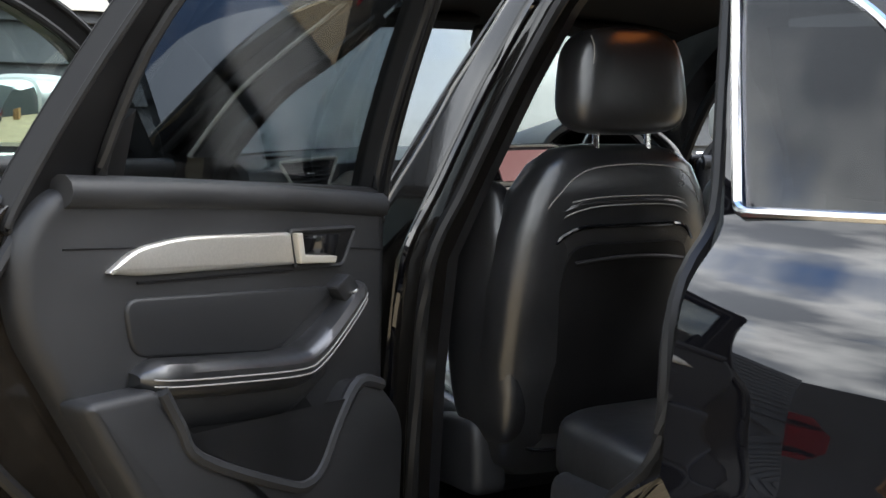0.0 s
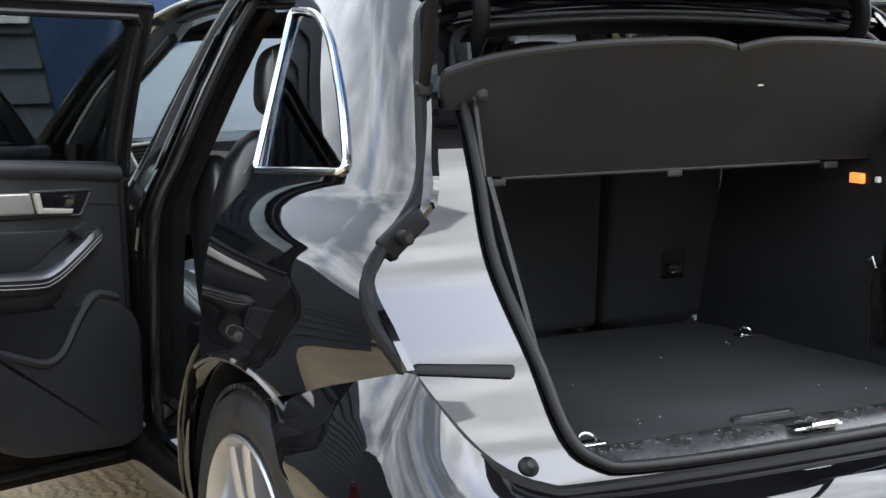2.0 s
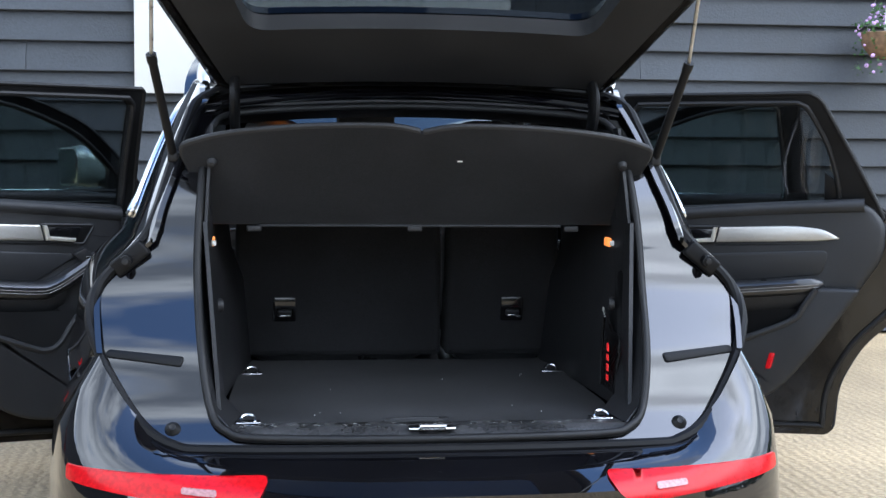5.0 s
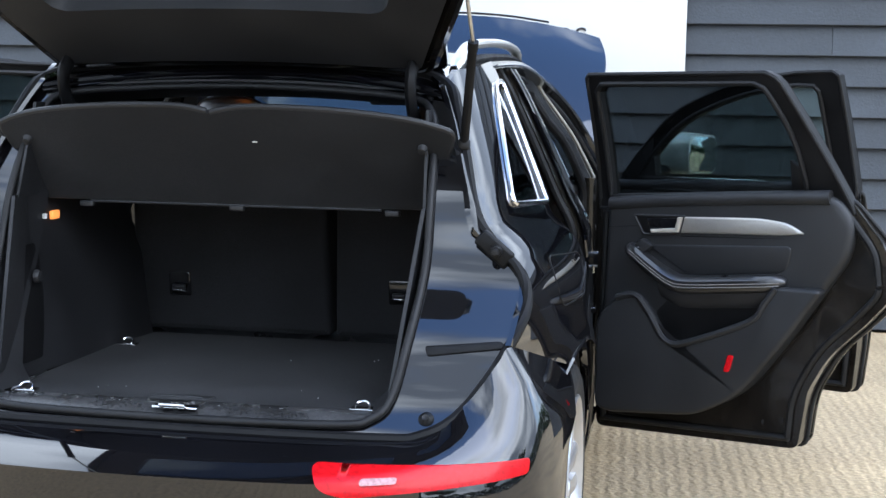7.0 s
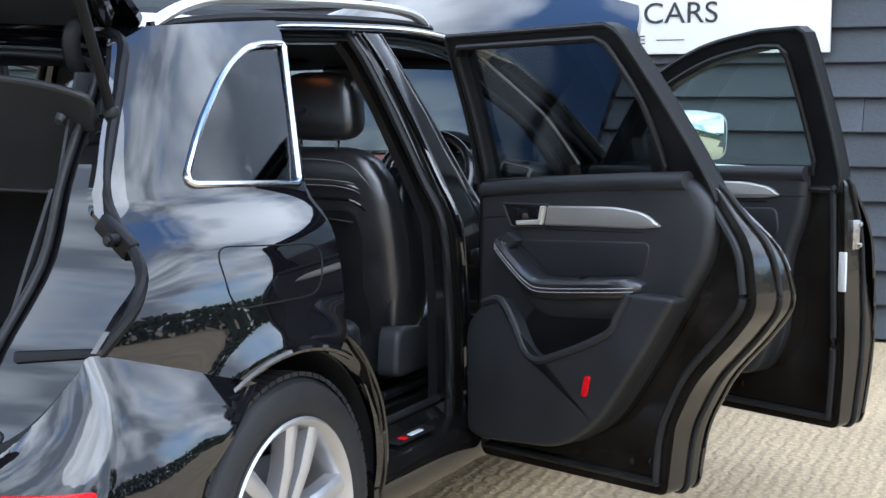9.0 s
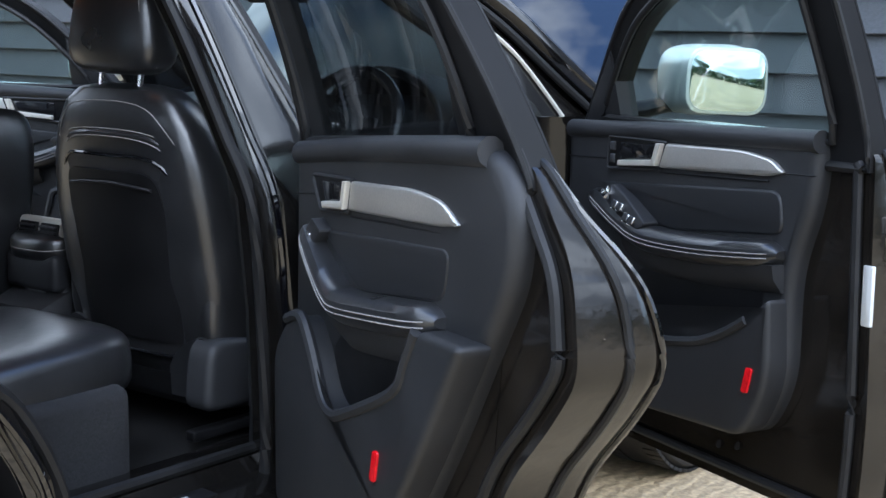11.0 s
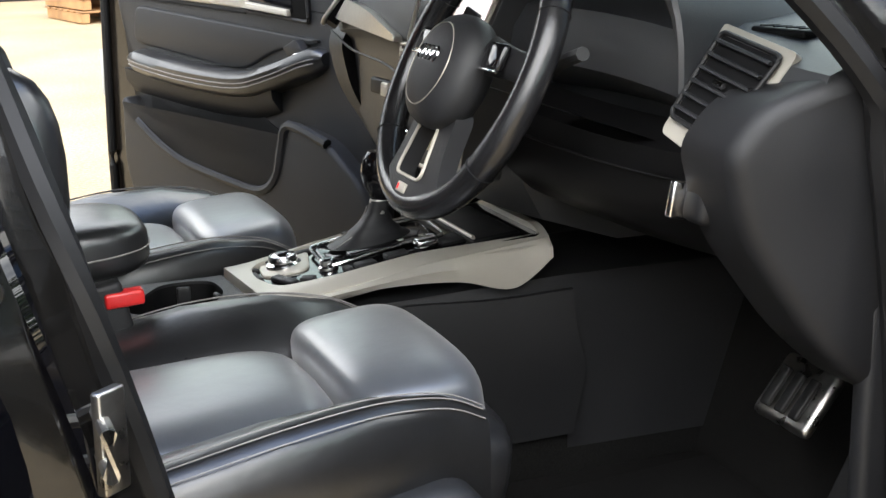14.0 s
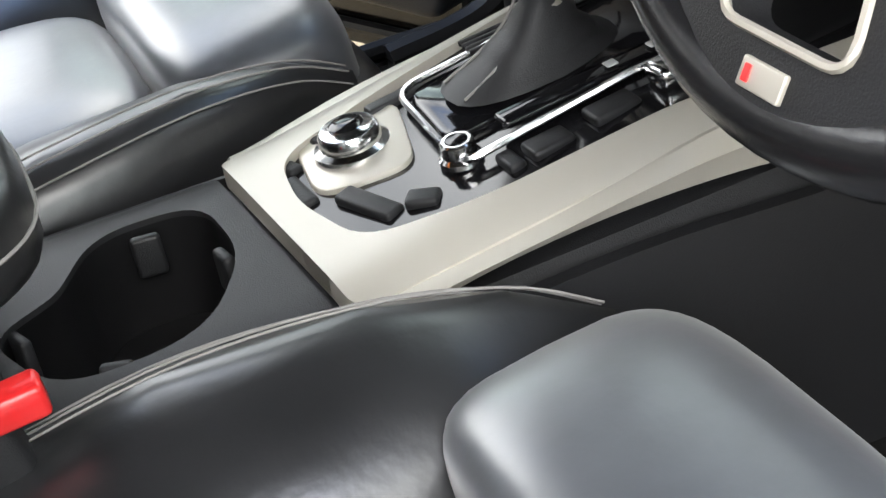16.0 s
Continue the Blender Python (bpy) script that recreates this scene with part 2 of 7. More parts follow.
_ns.inputs["Scale"].default_value, _ns.inputs["Detail"].default_value = 90, 6
_ad = _n.new("ShaderNodeMath")
_ad.operation = "MULTIPLY_ADD"
_ad.inputs[1].default_value = 0.9
_bp = _n.new("ShaderNodeBump")
_bp.inputs["Distance"].default_value, _bp.inputs["Strength"].default_value = 0.006, 0.7
_l.new(_tc.outputs["Object"], _mp.inputs["Vector"])
_l.new(_mp.outputs["Vector"], _wv.inputs["Vector"])
_l.new(_tc.outputs["Object"], _ns.inputs["Vector"])
_l.new(_ns.outputs["Fac"], _ad.inputs[0])
_l.new(_wv.outputs["Fac"], _ad.inputs[2])
_l.new(_ad.outputs["Value"], _bp.inputs["Height"])
_l.new(_bp.outputs["Normal"], _n["Principled BSDF"].inputs["Normal"])


# ---- mesh helpers ----
def mesh_object(name, bm, mat, smooth=True):
    bmesh.ops.recalc_face_normals(bm, faces=bm.faces)
    me = bpy.data.meshes.new(name)
    bm.to_mesh(me)
    bm.free()
    me.materials.append(mat)
    if smooth:
        me.shade_smooth()
        me.set_sharp_from_angle(angle=radians(38))
    if "surface_normal" in me.attributes:
        vec = [Vector(a.vector) for a in me.attributes["surface_normal"].data]
        out = []
        for pl in me.polygons:
            for i in pl.vertices:
                k = vec[i].dot(pl.normal)
                out.append(tuple(vec[i]) if k > 0.8 else (tuple(-vec[i]) if k < -0.8 else (0, 0, 0)))
        me.attributes.remove(me.attributes["surface_normal"])
        me.normals_split_custom_set(out)
    return new(name, me)


def part(name, bm, mat, parent, label="", smooth=True):
    ob = mesh_object(name, bm, mat, smooth)
    ob.parent = parent
    if label:
        ob["label"] = label
    return ob


def thing(name, label, category, at=(0, 0, 0), group="", kind=""):
    ob = new(name)
    ob.location = at
    return tagged(ob, label, category, group, kind)


def spline(xs, ys):
    """A natural cubic through the points, straight beyond its ends."""
    x, y = np.array(xs, float), np.array(ys, float)
    n = len(x)
    h = np.diff(x)
    a, r = np.zeros((n, n)), np.zeros(n)
    a[0, 0] = a[-1, -1] = 1
    for i in range(1, n - 1):
        a[i, i - 1], a[i, i], a[i, i + 1] = h[i - 1], 2 * (h[i - 1] + h[i]), h[i]
        r[i] = 6 * ((y[i + 1] - y[i]) / h[i] - (y[i] - y[i - 1]) / h[i - 1])
    m = np.linalg.solve(a, r)

    def at(v):
        if v <= x[0]:
            return y[0] + (v - x[0]) * ((y[1] - y[0]) / h[0] - h[0] * m[1] / 6)
        if v >= x[-1]:
            return y[-1] + (v - x[-1]) * ((y[-1] - y[-2]) / h[-1] + h[-1] * m[-2] / 6)
        i = int(np.searchsorted(x, v)) - 1
        d, e = x[i + 1] - v, v - x[i]
        return (m[i] * d**3 + m[i + 1] * e**3) / (6 * h[i]) + (y[i] / h[i] - m[i] * h[i] / 6) * d + (y[i + 1] / h[i] - m[i + 1] * h[i] / 6) * e

    return at


def crom(pts, n=6, closed=False):
    """Points of a smooth curve through pts."""
    p = [Vector(q) for q in pts]
    k = len(p)
    out = []
    for i in range(k if closed else k - 1):
        a, b, c, d = (p[(i + j) % k] if closed else p[min(max(i + j, 0), k - 1)] for j in (-1, 0, 1, 2))
        for s in range(n):
            t = s / n
            out.append(0.5 * (2 * b + (c - a) * t + (2 * a - 5 * b + 4 * c - d) * t * t + (3 * b - a - 3 * c + d) * t**3))
    if not closed:
        out.append(p[-1])
    return out


def rounded(poly, r=0.02, n=4):
    """A closed polygon with its corners rounded; a corner (x, y, r) has its own radius."""
    out, k = [], len(poly)
    for i in range(k):
        b = Vector(poly[i][:2])
        a, c = Vector(poly[i - 1][:2]), Vector(poly[(i + 1) % k][:2])
        rad = poly[i][2] if len(poly[i]) > 2 else r
        ta, tc = a - b, c - b
        cut = min(rad, ta.length * 0.45, tc.length * 0.45)
        p0, p1 = b + ta.normalized() * cut, b + tc.normalized() * cut
        for s in range(n + 1):
            t = s / n
            out.append((1 - t) ** 2 * p0 + 2 * t * (1 - t) * b + t * t * p1)
    return out


def inside(p, poly):
    hit = False
    for i in range(len(poly)):
        a, b = poly[i - 1], poly[i]
        if (a[1] > p[1]) != (b[1] > p[1]) and p[0] < (b[0] - a[0]) * (p[1] - a[1]) / (b[1] - a[1]) + a[0]:
            hit = not hit
    return hit


def dense(poly, step):
    out = []
    for i in range(len(poly)):
        a, b = Vector(poly[i - 1][:2]), Vector(poly[i][:2])
        k = max(1, int((b - a).length / step))
        out += [a.lerp(b, (j + 1) / k) for j in range(k)]
    return out


def sheet(outline, f, off, res=0.03, holes=()):
    """A curved plate: the outline's inside, laid into space by f(a, b), with its back at f + off(a, b)."""
    from mathutils import geometry
    loops = [dense(q, res) for q in (outline, *holes)]
    pts, edges = [], []
    for q in loops:
        k = len(pts)
        pts += q
        edges += [(k + i, k + (i + 1) % len(q)) for i in range(len(q))]
    bx = np.array([tuple(q) for q in pts])
    lo, hi = bx.min(0), bx.max(0)
    for a in np.arange(lo[0], hi[0], res):
        for b in np.arange(lo[1], hi[1], res):
            if inside((a, b), loops[0]) and not any(inside((a, b), h) for h in loops[1:]) and ((bx - (a, b)) ** 2).sum(1).min() > (0.45 * res) ** 2:
                pts.append(Vector((a, b)))
    vs, _, fs, *_ = geometry.delaunay_2d_cdt(pts, edges, [], 0, 1e-6)
    bm = bmesh.new()
    lay = bm.verts.layers.float_vector.new("surface_normal")
    front = [bm.verts.new(f(v[0], v[1])) for v in vs]
    for v, w in zip(vs, front):
        a, b, e = v[0], v[1], 0.03
        w[lay] = (f(a + e, b) - f(a - e, b)).cross(f(a, b + e) - f(a, b - e)).normalized()
    back = [bm.verts.new(f(v[0], v[1]) + Vector(off(v[0], v[1]) if callable(off) else off)) for v in vs]
    use = {}
    for t in fs:
        c = sum((Vector(vs[i]) for i in t), Vector((0, 0))) / len(t)
        if not inside(c, loops[0]) or any(inside(c, h) for h in loops[1:]):
            continue
        bm.faces.new([front[i] for i in t])
        bm.faces.new([back[i] for i in reversed(t)])
        for i in range(len(t)):
            e = (t[i], t[(i + 1) % len(t)])
            if (e[1], e[0]) in use:
                use.pop((e[1], e[0]))
            else:
                use[e] = 1
    for i, j in use:
        bm.faces.new([front[j], front[i], back[i], back[j]])
    loose = [v for v in bm.verts if not v.link_faces]
    bmesh.ops.delete(bm, geom=loose, context="VERTS")
    return bm


def inset(poly, d):
    k = len(poly)
    area = sum(poly[i - 1][0] * poly[i][1] - poly[i][0] * poly[i - 1][1] for i in range(k))
    s = 1 if area > 0 else -1
    out = []
    for i in range(k):
        a, b, c = (Vector(poly[j][:2]) for j in (i - 1, i, (i + 1) % k))
        e0, e1 = (b - a).normalized(), (c - b).normalized()
        nrm = Vector((-(e0 + e1)[1], (e0 + e1)[0]))
        if nrm.length < 1e-6:
            nrm = Vector((-e0[1], e0[0]))
        out.append(b + nrm.normalized() * d * s)
    return out


def slab(outline, c0, c1, f, bevel=0.004, steps=2):
    """A plate from c0 to c1 with a rounded rim on its c1 side; f(a, b, c) lays it into space."""
    bm = bmesh.new()
    way = 1 if c1 > c0 else -1
    rings = [[bm.verts.new(f(p[0], p[1], c0)) for p in outline]]
    for k in range(steps + 1):
        a = k / steps * math.pi / 2
        ring = inset(outline, bevel * (1 - math.cos(a)))
        rings.append([bm.verts.new(f(p[0], p[1], c1 - way * bevel * (1 - math.sin(a)))) for p in ring])
    n = len(outline)
    for r0, r1 in zip(rings, rings[1:]):
        for i in range(n):
            bm.faces.new([r0[i - 1], r0[i], r1[i], r1[i - 1]])
    ends = [bm.faces.new(rings[0][::-1]), bm.faces.new(rings[-1])]
    bmesh.ops.triangulate(bm, faces=ends)
    return bm


def tube(path, r, seg=8, closed=False, flat=1.0, up=(0, 0, 1)):
    """A bar along a path; r: a radius or one for each point; flat: the height over the width."""
    bm = bmesh.new()
    p = [Vector(q) for q in path]
    n = len(p)
    rings = []
    for i in range(n):
        t = (p[(i + 1) % n] - p[i - 1]) if closed else (p[min(i + 1, n - 1)] - p[max(i - 1, 0)])
        t.normalize()
        side = t.cross(Vector(up))
        side = side.normalized() if side.length > 1e-4 else t.orthogonal().normalized()
        top = side.cross(t).normalized()
        rad = r[i] if isinstance(r, (list, tuple)) else r
        rings.append([bm.verts.new(p[i] + rad * (math.cos(a) * side + flat * math.sin(a) * top)) for a in (2 * math.pi * k / seg for k in range(seg))])
    for i in range(n if closed else n - 1):
        r0, r1 = rings[i], rings[(i + 1) % n]
        for k in range(seg):
            bm.faces.new([r0[k - 1], r0[k], r1[k], r1[k - 1]])
    if not closed:
        bm.faces.new(rings[0])
        bm.faces.new(rings[-1][::-1])
    return bm


def loft(rings, closed=True, caps=True):
    bm = bmesh.new()
    vs = [[bm.verts.new(Vector(q)) for q in ring] for ring in rings]
    n = len(vs[0])
    for r0, r1 in zip(vs, vs[1:]):
        for k in range(0 if closed else 1, n):
            bm.faces.new([r0[k - 1], r0[k], r1[k], r1[k - 1]])
    if closed and caps:
        bmesh.ops.triangulate(bm, faces=[bm.faces.new(vs[0][::-1]), bm.faces.new(vs[-1])])
    return bm


def shell(rings, off):
    """An open loft with a thickness off."""
    bm = bmesh.new()
    a = [[bm.verts.new(Vector(q)) for q in ring] for ring in rings]
    b = [[bm.verts.new(Vector(q) + Vector(off)) for q in ring] for ring in rings]
    m, n = len(a), len(a[0])
    for i in range(m - 1):
        for k in range(n - 1):
            bm.faces.new([a[i][k], a[i][k + 1], a[i + 1][k + 1], a[i + 1][k]])
            bm.faces.new([b[i][k], b[i + 1][k], b[i + 1][k + 1], b[i][k + 1]])
    rim = [(i, 0) for i in range(m)] + [(m - 1, k) for k in range(1, n)] + [(i, n - 1) for i in range(m - 2, -1, -1)] + [(0, k) for k in range(n - 2, 0, -1)]
    for q in range(len(rim)):
        (i, k), (j, h) = rim[q - 1], rim[q]
        bm.faces.new([a[i][k], a[j][h], b[j][h], b[i][k]])
    return bm


def lathe(profile, m, n=40, hollow=False):
    """A turned body; hollow: a ring, its last profile point joined to the first."""
    bm = bmesh.new()
    rings = [[bm.verts.new(m @ Vector((r * math.cos(a), r * math.sin(a), h))) for a in (2 * math.pi * k / n for k in range(n))] for r, h in profile]
    for r0, r1 in zip(rings, rings[1:] + rings[:1] if hollow else rings[1:]):
        for k in range(n):
            bm.faces.new([r0[k - 1], r0[k], r1[k], r1[k - 1]])
    if not hollow:
        bm.faces.new(rings[0][::-1])
        bm.faces.new(rings[-1])
    return bm


def rbox(m, size, r=0.01, seg=3):
    """A box with rounded edges at the pose m."""
    bm = bmesh.new()
    bmesh.ops.create_cube(bm, size=1.0, matrix=Matrix.Diagonal((*size, 1)))
    bmesh.ops.bevel(bm, geom=bm.edges[:], offset=min(r, min(size) * 0.49), segments=seg, affect="EDGES", profile=0.5)
    bmesh.ops.transform(bm, matrix=m, verts=bm.verts)
    return bm


def pillow(m, size, e=0.45, n=28, k=16, shape=None):
    """A soft cushion: a superellipsoid, bent by shape(v)."""
    def sp(v, p):
        return math.copysign(abs(v) ** p, v)
    bm = bmesh.new()
    rings = []
    for i in range(1, k):
        b = -math.pi / 2 + math.pi * i / k
        ring = []
        for j in range(n):
            a = 2 * math.pi * j / n
            v = Vector((size[0] / 2 * sp(math.cos(b), e) * sp(math.cos(a), e), size[1] / 2 * sp(math.cos(b), e) * sp(math.sin(a), e), size[2] / 2 * sp(math.sin(b), e)))
            ring.append(bm.verts.new(m @ (shape(v) if shape else v)))
        rings.append(ring)
    for r0, r1 in zip(rings, rings[1:]):
        for q in range(n):
            bm.faces.new([r0[q - 1], r0[q], r1[q], r1[q - 1]])
    bm.faces.new(rings[0][::-1])
    bm.faces.new(rings[-1])
    return bm


def joined(*bms):
    out = bmesh.new()
    for b in bms:
        me = bpy.data.meshes.new("tmp")
        b.to_mesh(me)
        b.free()
        out.from_mesh(me)
        bpy.data.meshes.remove(me)
    return out


def words(name, text, size, m, mat, parent, thick=0.002):
    cu = bpy.data.curves.new(name, "FONT")
    cu.body, cu.size, cu.extrude, cu.align_x, cu.align_y = text, size, thick, "CENTER", "CENTER"
    tmp = bpy.data.objects.new("tmp", cu)
    me = bpy.data.meshes.new_from_object(tmp)
    bpy.data.objects.remove(tmp)
    me.transform(m)
    me.materials.clear()
    me.materials.append(mat)
    ob = new(name, me)
    ob.parent = parent
    return ob


def turned(x, y, z, rx=0, ry=0, rz=0):
    return pose(x, y, z, rx, ry, rz)


# ---- the ground and the clad building ----
WALL_Y = 5.12
gbm = bmesh.new()
bmesh.ops.create_grid(gbm, x_segments=2, y_segments=2, size=400.0)
ground = tagged(mesh_object("ground", gbm, CONCRETE, False), "tan ridged concrete yard, stained and worn", "ground", kind="structure")
ground.location = (0, 0, 0)

wall = tagged(mesh_object("wall_north", rbox(turned(-2.2, WALL_Y + 0.16, 1.6), (15.6, 0.2, 3.2), 0.01, 1), PANEL, False), "dark slate-grey weatherboard wall of the building", "wall", kind="structure")


# ---- the car ----
car = thing("estate_car", "glossy black estate car with doors, bonnet and tailgate open", "car")

HALF_LOW = spline([0.20, 0.30, 0.45, 0.60, 0.75, 0.90, 1.00, 1.06, 1.12, 1.17, 1.30, 1.48, 1.56], [0.84, 0.875, 0.91, 0.928, 0.938, 0.930, 0.908, 0.87, 0.805, 0.782, 0.720, 0.632, 0.58])


def HALF(z):
    """Half the width at a height: the swelling flank, a shoulder crease, then the inward-leaning glasshouse."""
    d = z - 1.12
    return HALF_LOW(z) if d <= 0 else 0.805 - 0.43 * d - 0.14 * d * d



REAR_EDGE = spline([0.86, 1.00, 1.16, 1.27, 1.40, 1.52], [-0.53, -0.385, -0.375, -0.305, -0.215, -0.10])


def side_x(y, z):
    """Half the body's width."""
    k = 0.13 if z < 0.55 else (0.22 if z > 0.72 else 0.13 + (z - 0.55) / 0.17 * 0.09)
    flare = 0.016 * math.exp(-(((math.hypot(y, z - 0.36) - 0.43) / 0.05) ** 2)) if z < 0.9 else 0.0
    front = 0.10 * max(0.0, y - 2.6) ** 2
    wrap = 1.3 * max(0.0, REAR_EDGE(z) + 0.15 - y) ** 2 * min(1.0, max(0.0, (z - 0.98) / 0.10)) if y < 0.2 else 0.0
    return HALF(z) - k * max(0.0, 0.25 - y) ** 2 + flare - front - wrap


def arch(r, a0, a1, n=18, cy=0.0, cz=0.36):
    return [(cy + r * math.cos(radians(a0 + (a1 - a0) * i / n)), cz + r * math.sin(radians(a0 + (a1 - a0) * i / n))) for i in range(n + 1)]


SIDES = (-1, 1)
# the middle post: height, rear edge, front edge, half width
B_POST = ((0.36, 1.035, 1.385, 0.86), (0.50, 1.038, 1.355, 0.865), (0.75, 1.025, 1.305, 0.868), (0.98, 1.008, 1.245, 0.858), (1.12, 0.995, 1.205, 0.795), (1.30, 0.970, 1.140, 0.715), (1.45, 0.937, 1.080, 0.645), (1.53, 0.905, 1.060, 0.60))
# quarter panels with the side window's opening, chrome and glass
QW = rounded([(0.230, 1.150, 0.012), (0.425, 1.485, 0.012), (0.270, 1.478, 0.10), (0.115, 1.412, 0.10), (-0.045, 1.290, 0.10), (-0.155, 1.172, 0.030)], 0.02, 6)
QUARTER = [(0.450, 1.515), (0.345, 1.315), (0.254, 1.128), (0.215, 0.98), (0.203, 0.80)] + arch(0.43, 66, 118, 14)[1:] + [(-0.142, 0.742), (-0.335, 0.80), (-0.530, 0.862)] \
    + [(-0.47, 0.93), (-0.385, 1.005), (-0.372, 1.03), (-0.385, 1.12), (-0.375, 1.16), (-0.305, 1.27), (-0.215, 1.40), (-0.165, 1.47), (-0.06, 1.515), (0.15, 1.53), (0.45, 1.548)]
for s in SIDES:
    q = part("quarter_panel", sheet([Vector(p) for p in QUARTER], lambda a, b: Vector((s * side_x(a, b), a, b)), (-0.014 * s, 0, 0), 0.014, [QW]), PAINT, car)
    part("window_trim", tube([(s * (side_x(p[0], p[1]) + 0.004), p[0], p[1]) for p in inset(QW, -0.004)], 0.0080, 8, True, 1.0), CHROME, q, "bright chrome window surround")
    g = part("side_window", sheet([Vector(p) for p in inset(QW, -0.002)], lambda a, b: Vector((s * (side_x(a, b) - 0.006), a, b)), (-0.004 * s, 0, 0), 0.011), DARKGLASS, q, "tinted privacy glass")
    g.visible_shadow = False
    # door jamb behind the quarter panel's front edge
    jam = [(0.450, 1.515), (0.345, 1.315), (0.258, 1.128), (0.218, 0.98), (0.206, 0.80), (0.30, 0.70), (0.38, 0.56), (0.43, 0.40)]
    rings = [[(s * (side_x(a, b) - 0.004 - dx), a + dy, b) for a, b in jam] for dx, dy in ((0, 0), (0.012, 0.012), (0.045, 0.022), (0.05, 0.06), (0.12, 0.085), (0.20, 0.09))]
    part("rear_jamb", shell(rings, (-0.004 * s, -0.004, 0)), JAMB, q)
    part("door_seal", tube([(s * (side_x(a, b) - 0.062), a + 0.075, b) for a, b in crom(jam, 5)], 0.013, 8), RUBBER, q)
    if s > 0:
        fl = rounded([(-0.19, 0.905, 0.05), (0.11, 0.905, 0.05), (0.155, 1.015, 0.05), (-0.20, 1.04, 0.05)], 0.05, 6)
        part("fuel_flap", tube([(side_x(p[0], p[1]) + 0.0005, p[0] + 0.0, p[1]) for p in dense(fl, 0.02)], 0.0018, 6, True), BLACK, q, "round-cornered fuel flap seam")

# rear face round the tailgate's opening
BACK_Y = spline([0.60, 0.655, 0.69, 0.84, 1.01, 1.15, 1.40, 1.54], [-0.690, -0.670, -0.637, -0.548, -0.413, -0.352, -0.195, -0.108])


def back(a, b):
    u = min(1.0, max(0.0, (b - 0.75) / 0.5))
    bow = 0.10 * (abs(a) / 0.8) ** 2.4 * (0.35 - 0.20 * u * u * (3 - 2 * u))
    crown = 0.09 * max(0.0, 1 - (a / 0.6) ** 2) * max(0.0, min(1.0, (b - 1.30) / 0.2))
    return Vector((a, BACK_Y(b) + bow + crown, b))


OPEN_HALF = [(0.0, 0.672), (0.40, 0.676), (0.485, 0.69), (0.525, 0.73), (0.548, 0.84), (0.566, 1.01), (0.566, 1.16), (0.556, 1.32), (0.535, 1.405), (0.47, 1.438), (0.25, 1.455), (0.0, 1.462)]
OPENING = [Vector(p) for p in OPEN_HALF] + [Vector((-p[0], p[1])) for p in OPEN_HALF[-2:0:-1]]
OUT_HALF = [(0.0, 0.650), (0.50, 0.652), (0.60, 0.660), (0.68, 0.70), (0.745, 0.78), (0.793, 0.862), (0.822, 0.94), (0.802, 1.015), (0.718, 1.10), (0.678, 1.16), (0.642, 1.28), (0.605, 1.40), (0.560, 1.480), (0.40, 1.515), (0.0, 1.533)]
OUTER = [Vector(p) for p in OUT_HALF] + [Vector((-p[0], p[1])) for p in OUT_HALF[-2:0:-1]]
frame_part = part("rear_body_frame", sheet(OUTER, back, (0, 0.015, -0.004), 0.025, [OPENING]), PAINT, car)
part("gutter_edge", tube([back(p[0], p[1]) + Vector((0.004 * math.copysign(1, p[0]), -0.006, 0)) for p in crom(OUTER, 4, True)], 0.0135, 8, True), BLACK, frame_part)
part("tailgate_seal", tube([back(p[0], p[1]) + Vector((0, -0.012, 0.0)) for p in crom(OPENING, 4, True)], 0.0105, 10, True), RUBBER, frame_part, "black rubber weather seal")
for s in SIDES:
    # shadowed slot between the lamp seat and the bumper corner
    slot = rounded([(s * 0.600, 0.828), (s * 0.786, 0.850), (s * 0.775, 0.866), (s * 0.592, 0.850)], 0.008, 3)
    part("lamp_slot", slab(slot, 0.0, 0.006, lambda a, b, c: back(a, b) + Vector((0, -c, 0.3 * c)), 0.003), BLACK, frame_part)
    b = part("buffer", lathe([(0.003, 0.012), (0.008, 0.014), (0.011, 0.010), (0.016, 0.006), (0.019, 0.002), (0.019, -0.004)], Matrix.Translation(back(s * 0.615, 0.692)) @ turned(0, 0, 0, 52), 20), RUBBER, frame_part, "round rubber tailgate stop")
    c = part("lamp_bracket", joined(rbox(Matrix.Translation(back(s * 0.735, 1.075) + Vector((0, -0.012, 0))) @ turned(0, 0, 0, 0, 40 * s, 0), (0.10, 0.03, 0.045), 0.008), lathe([(0.003, 0.03), (0.014, 0.028), (0.016, 0.0)], Matrix.Translation(back(s * 0.742, 1.07)) @ turned(0, -0.02, 0, 90), 14)), BLACK, frame_part)
    part("bracket_screw", lathe([(0.002, 0.006), (0.008, 0.005), (0.009, 0.0)], Matrix.Translation(back(s * 0.742, 1.07) + Vector((0, -0.05, 0))) @ turned(0, 0, 0, 90), 12), RUBBER, frame_part)

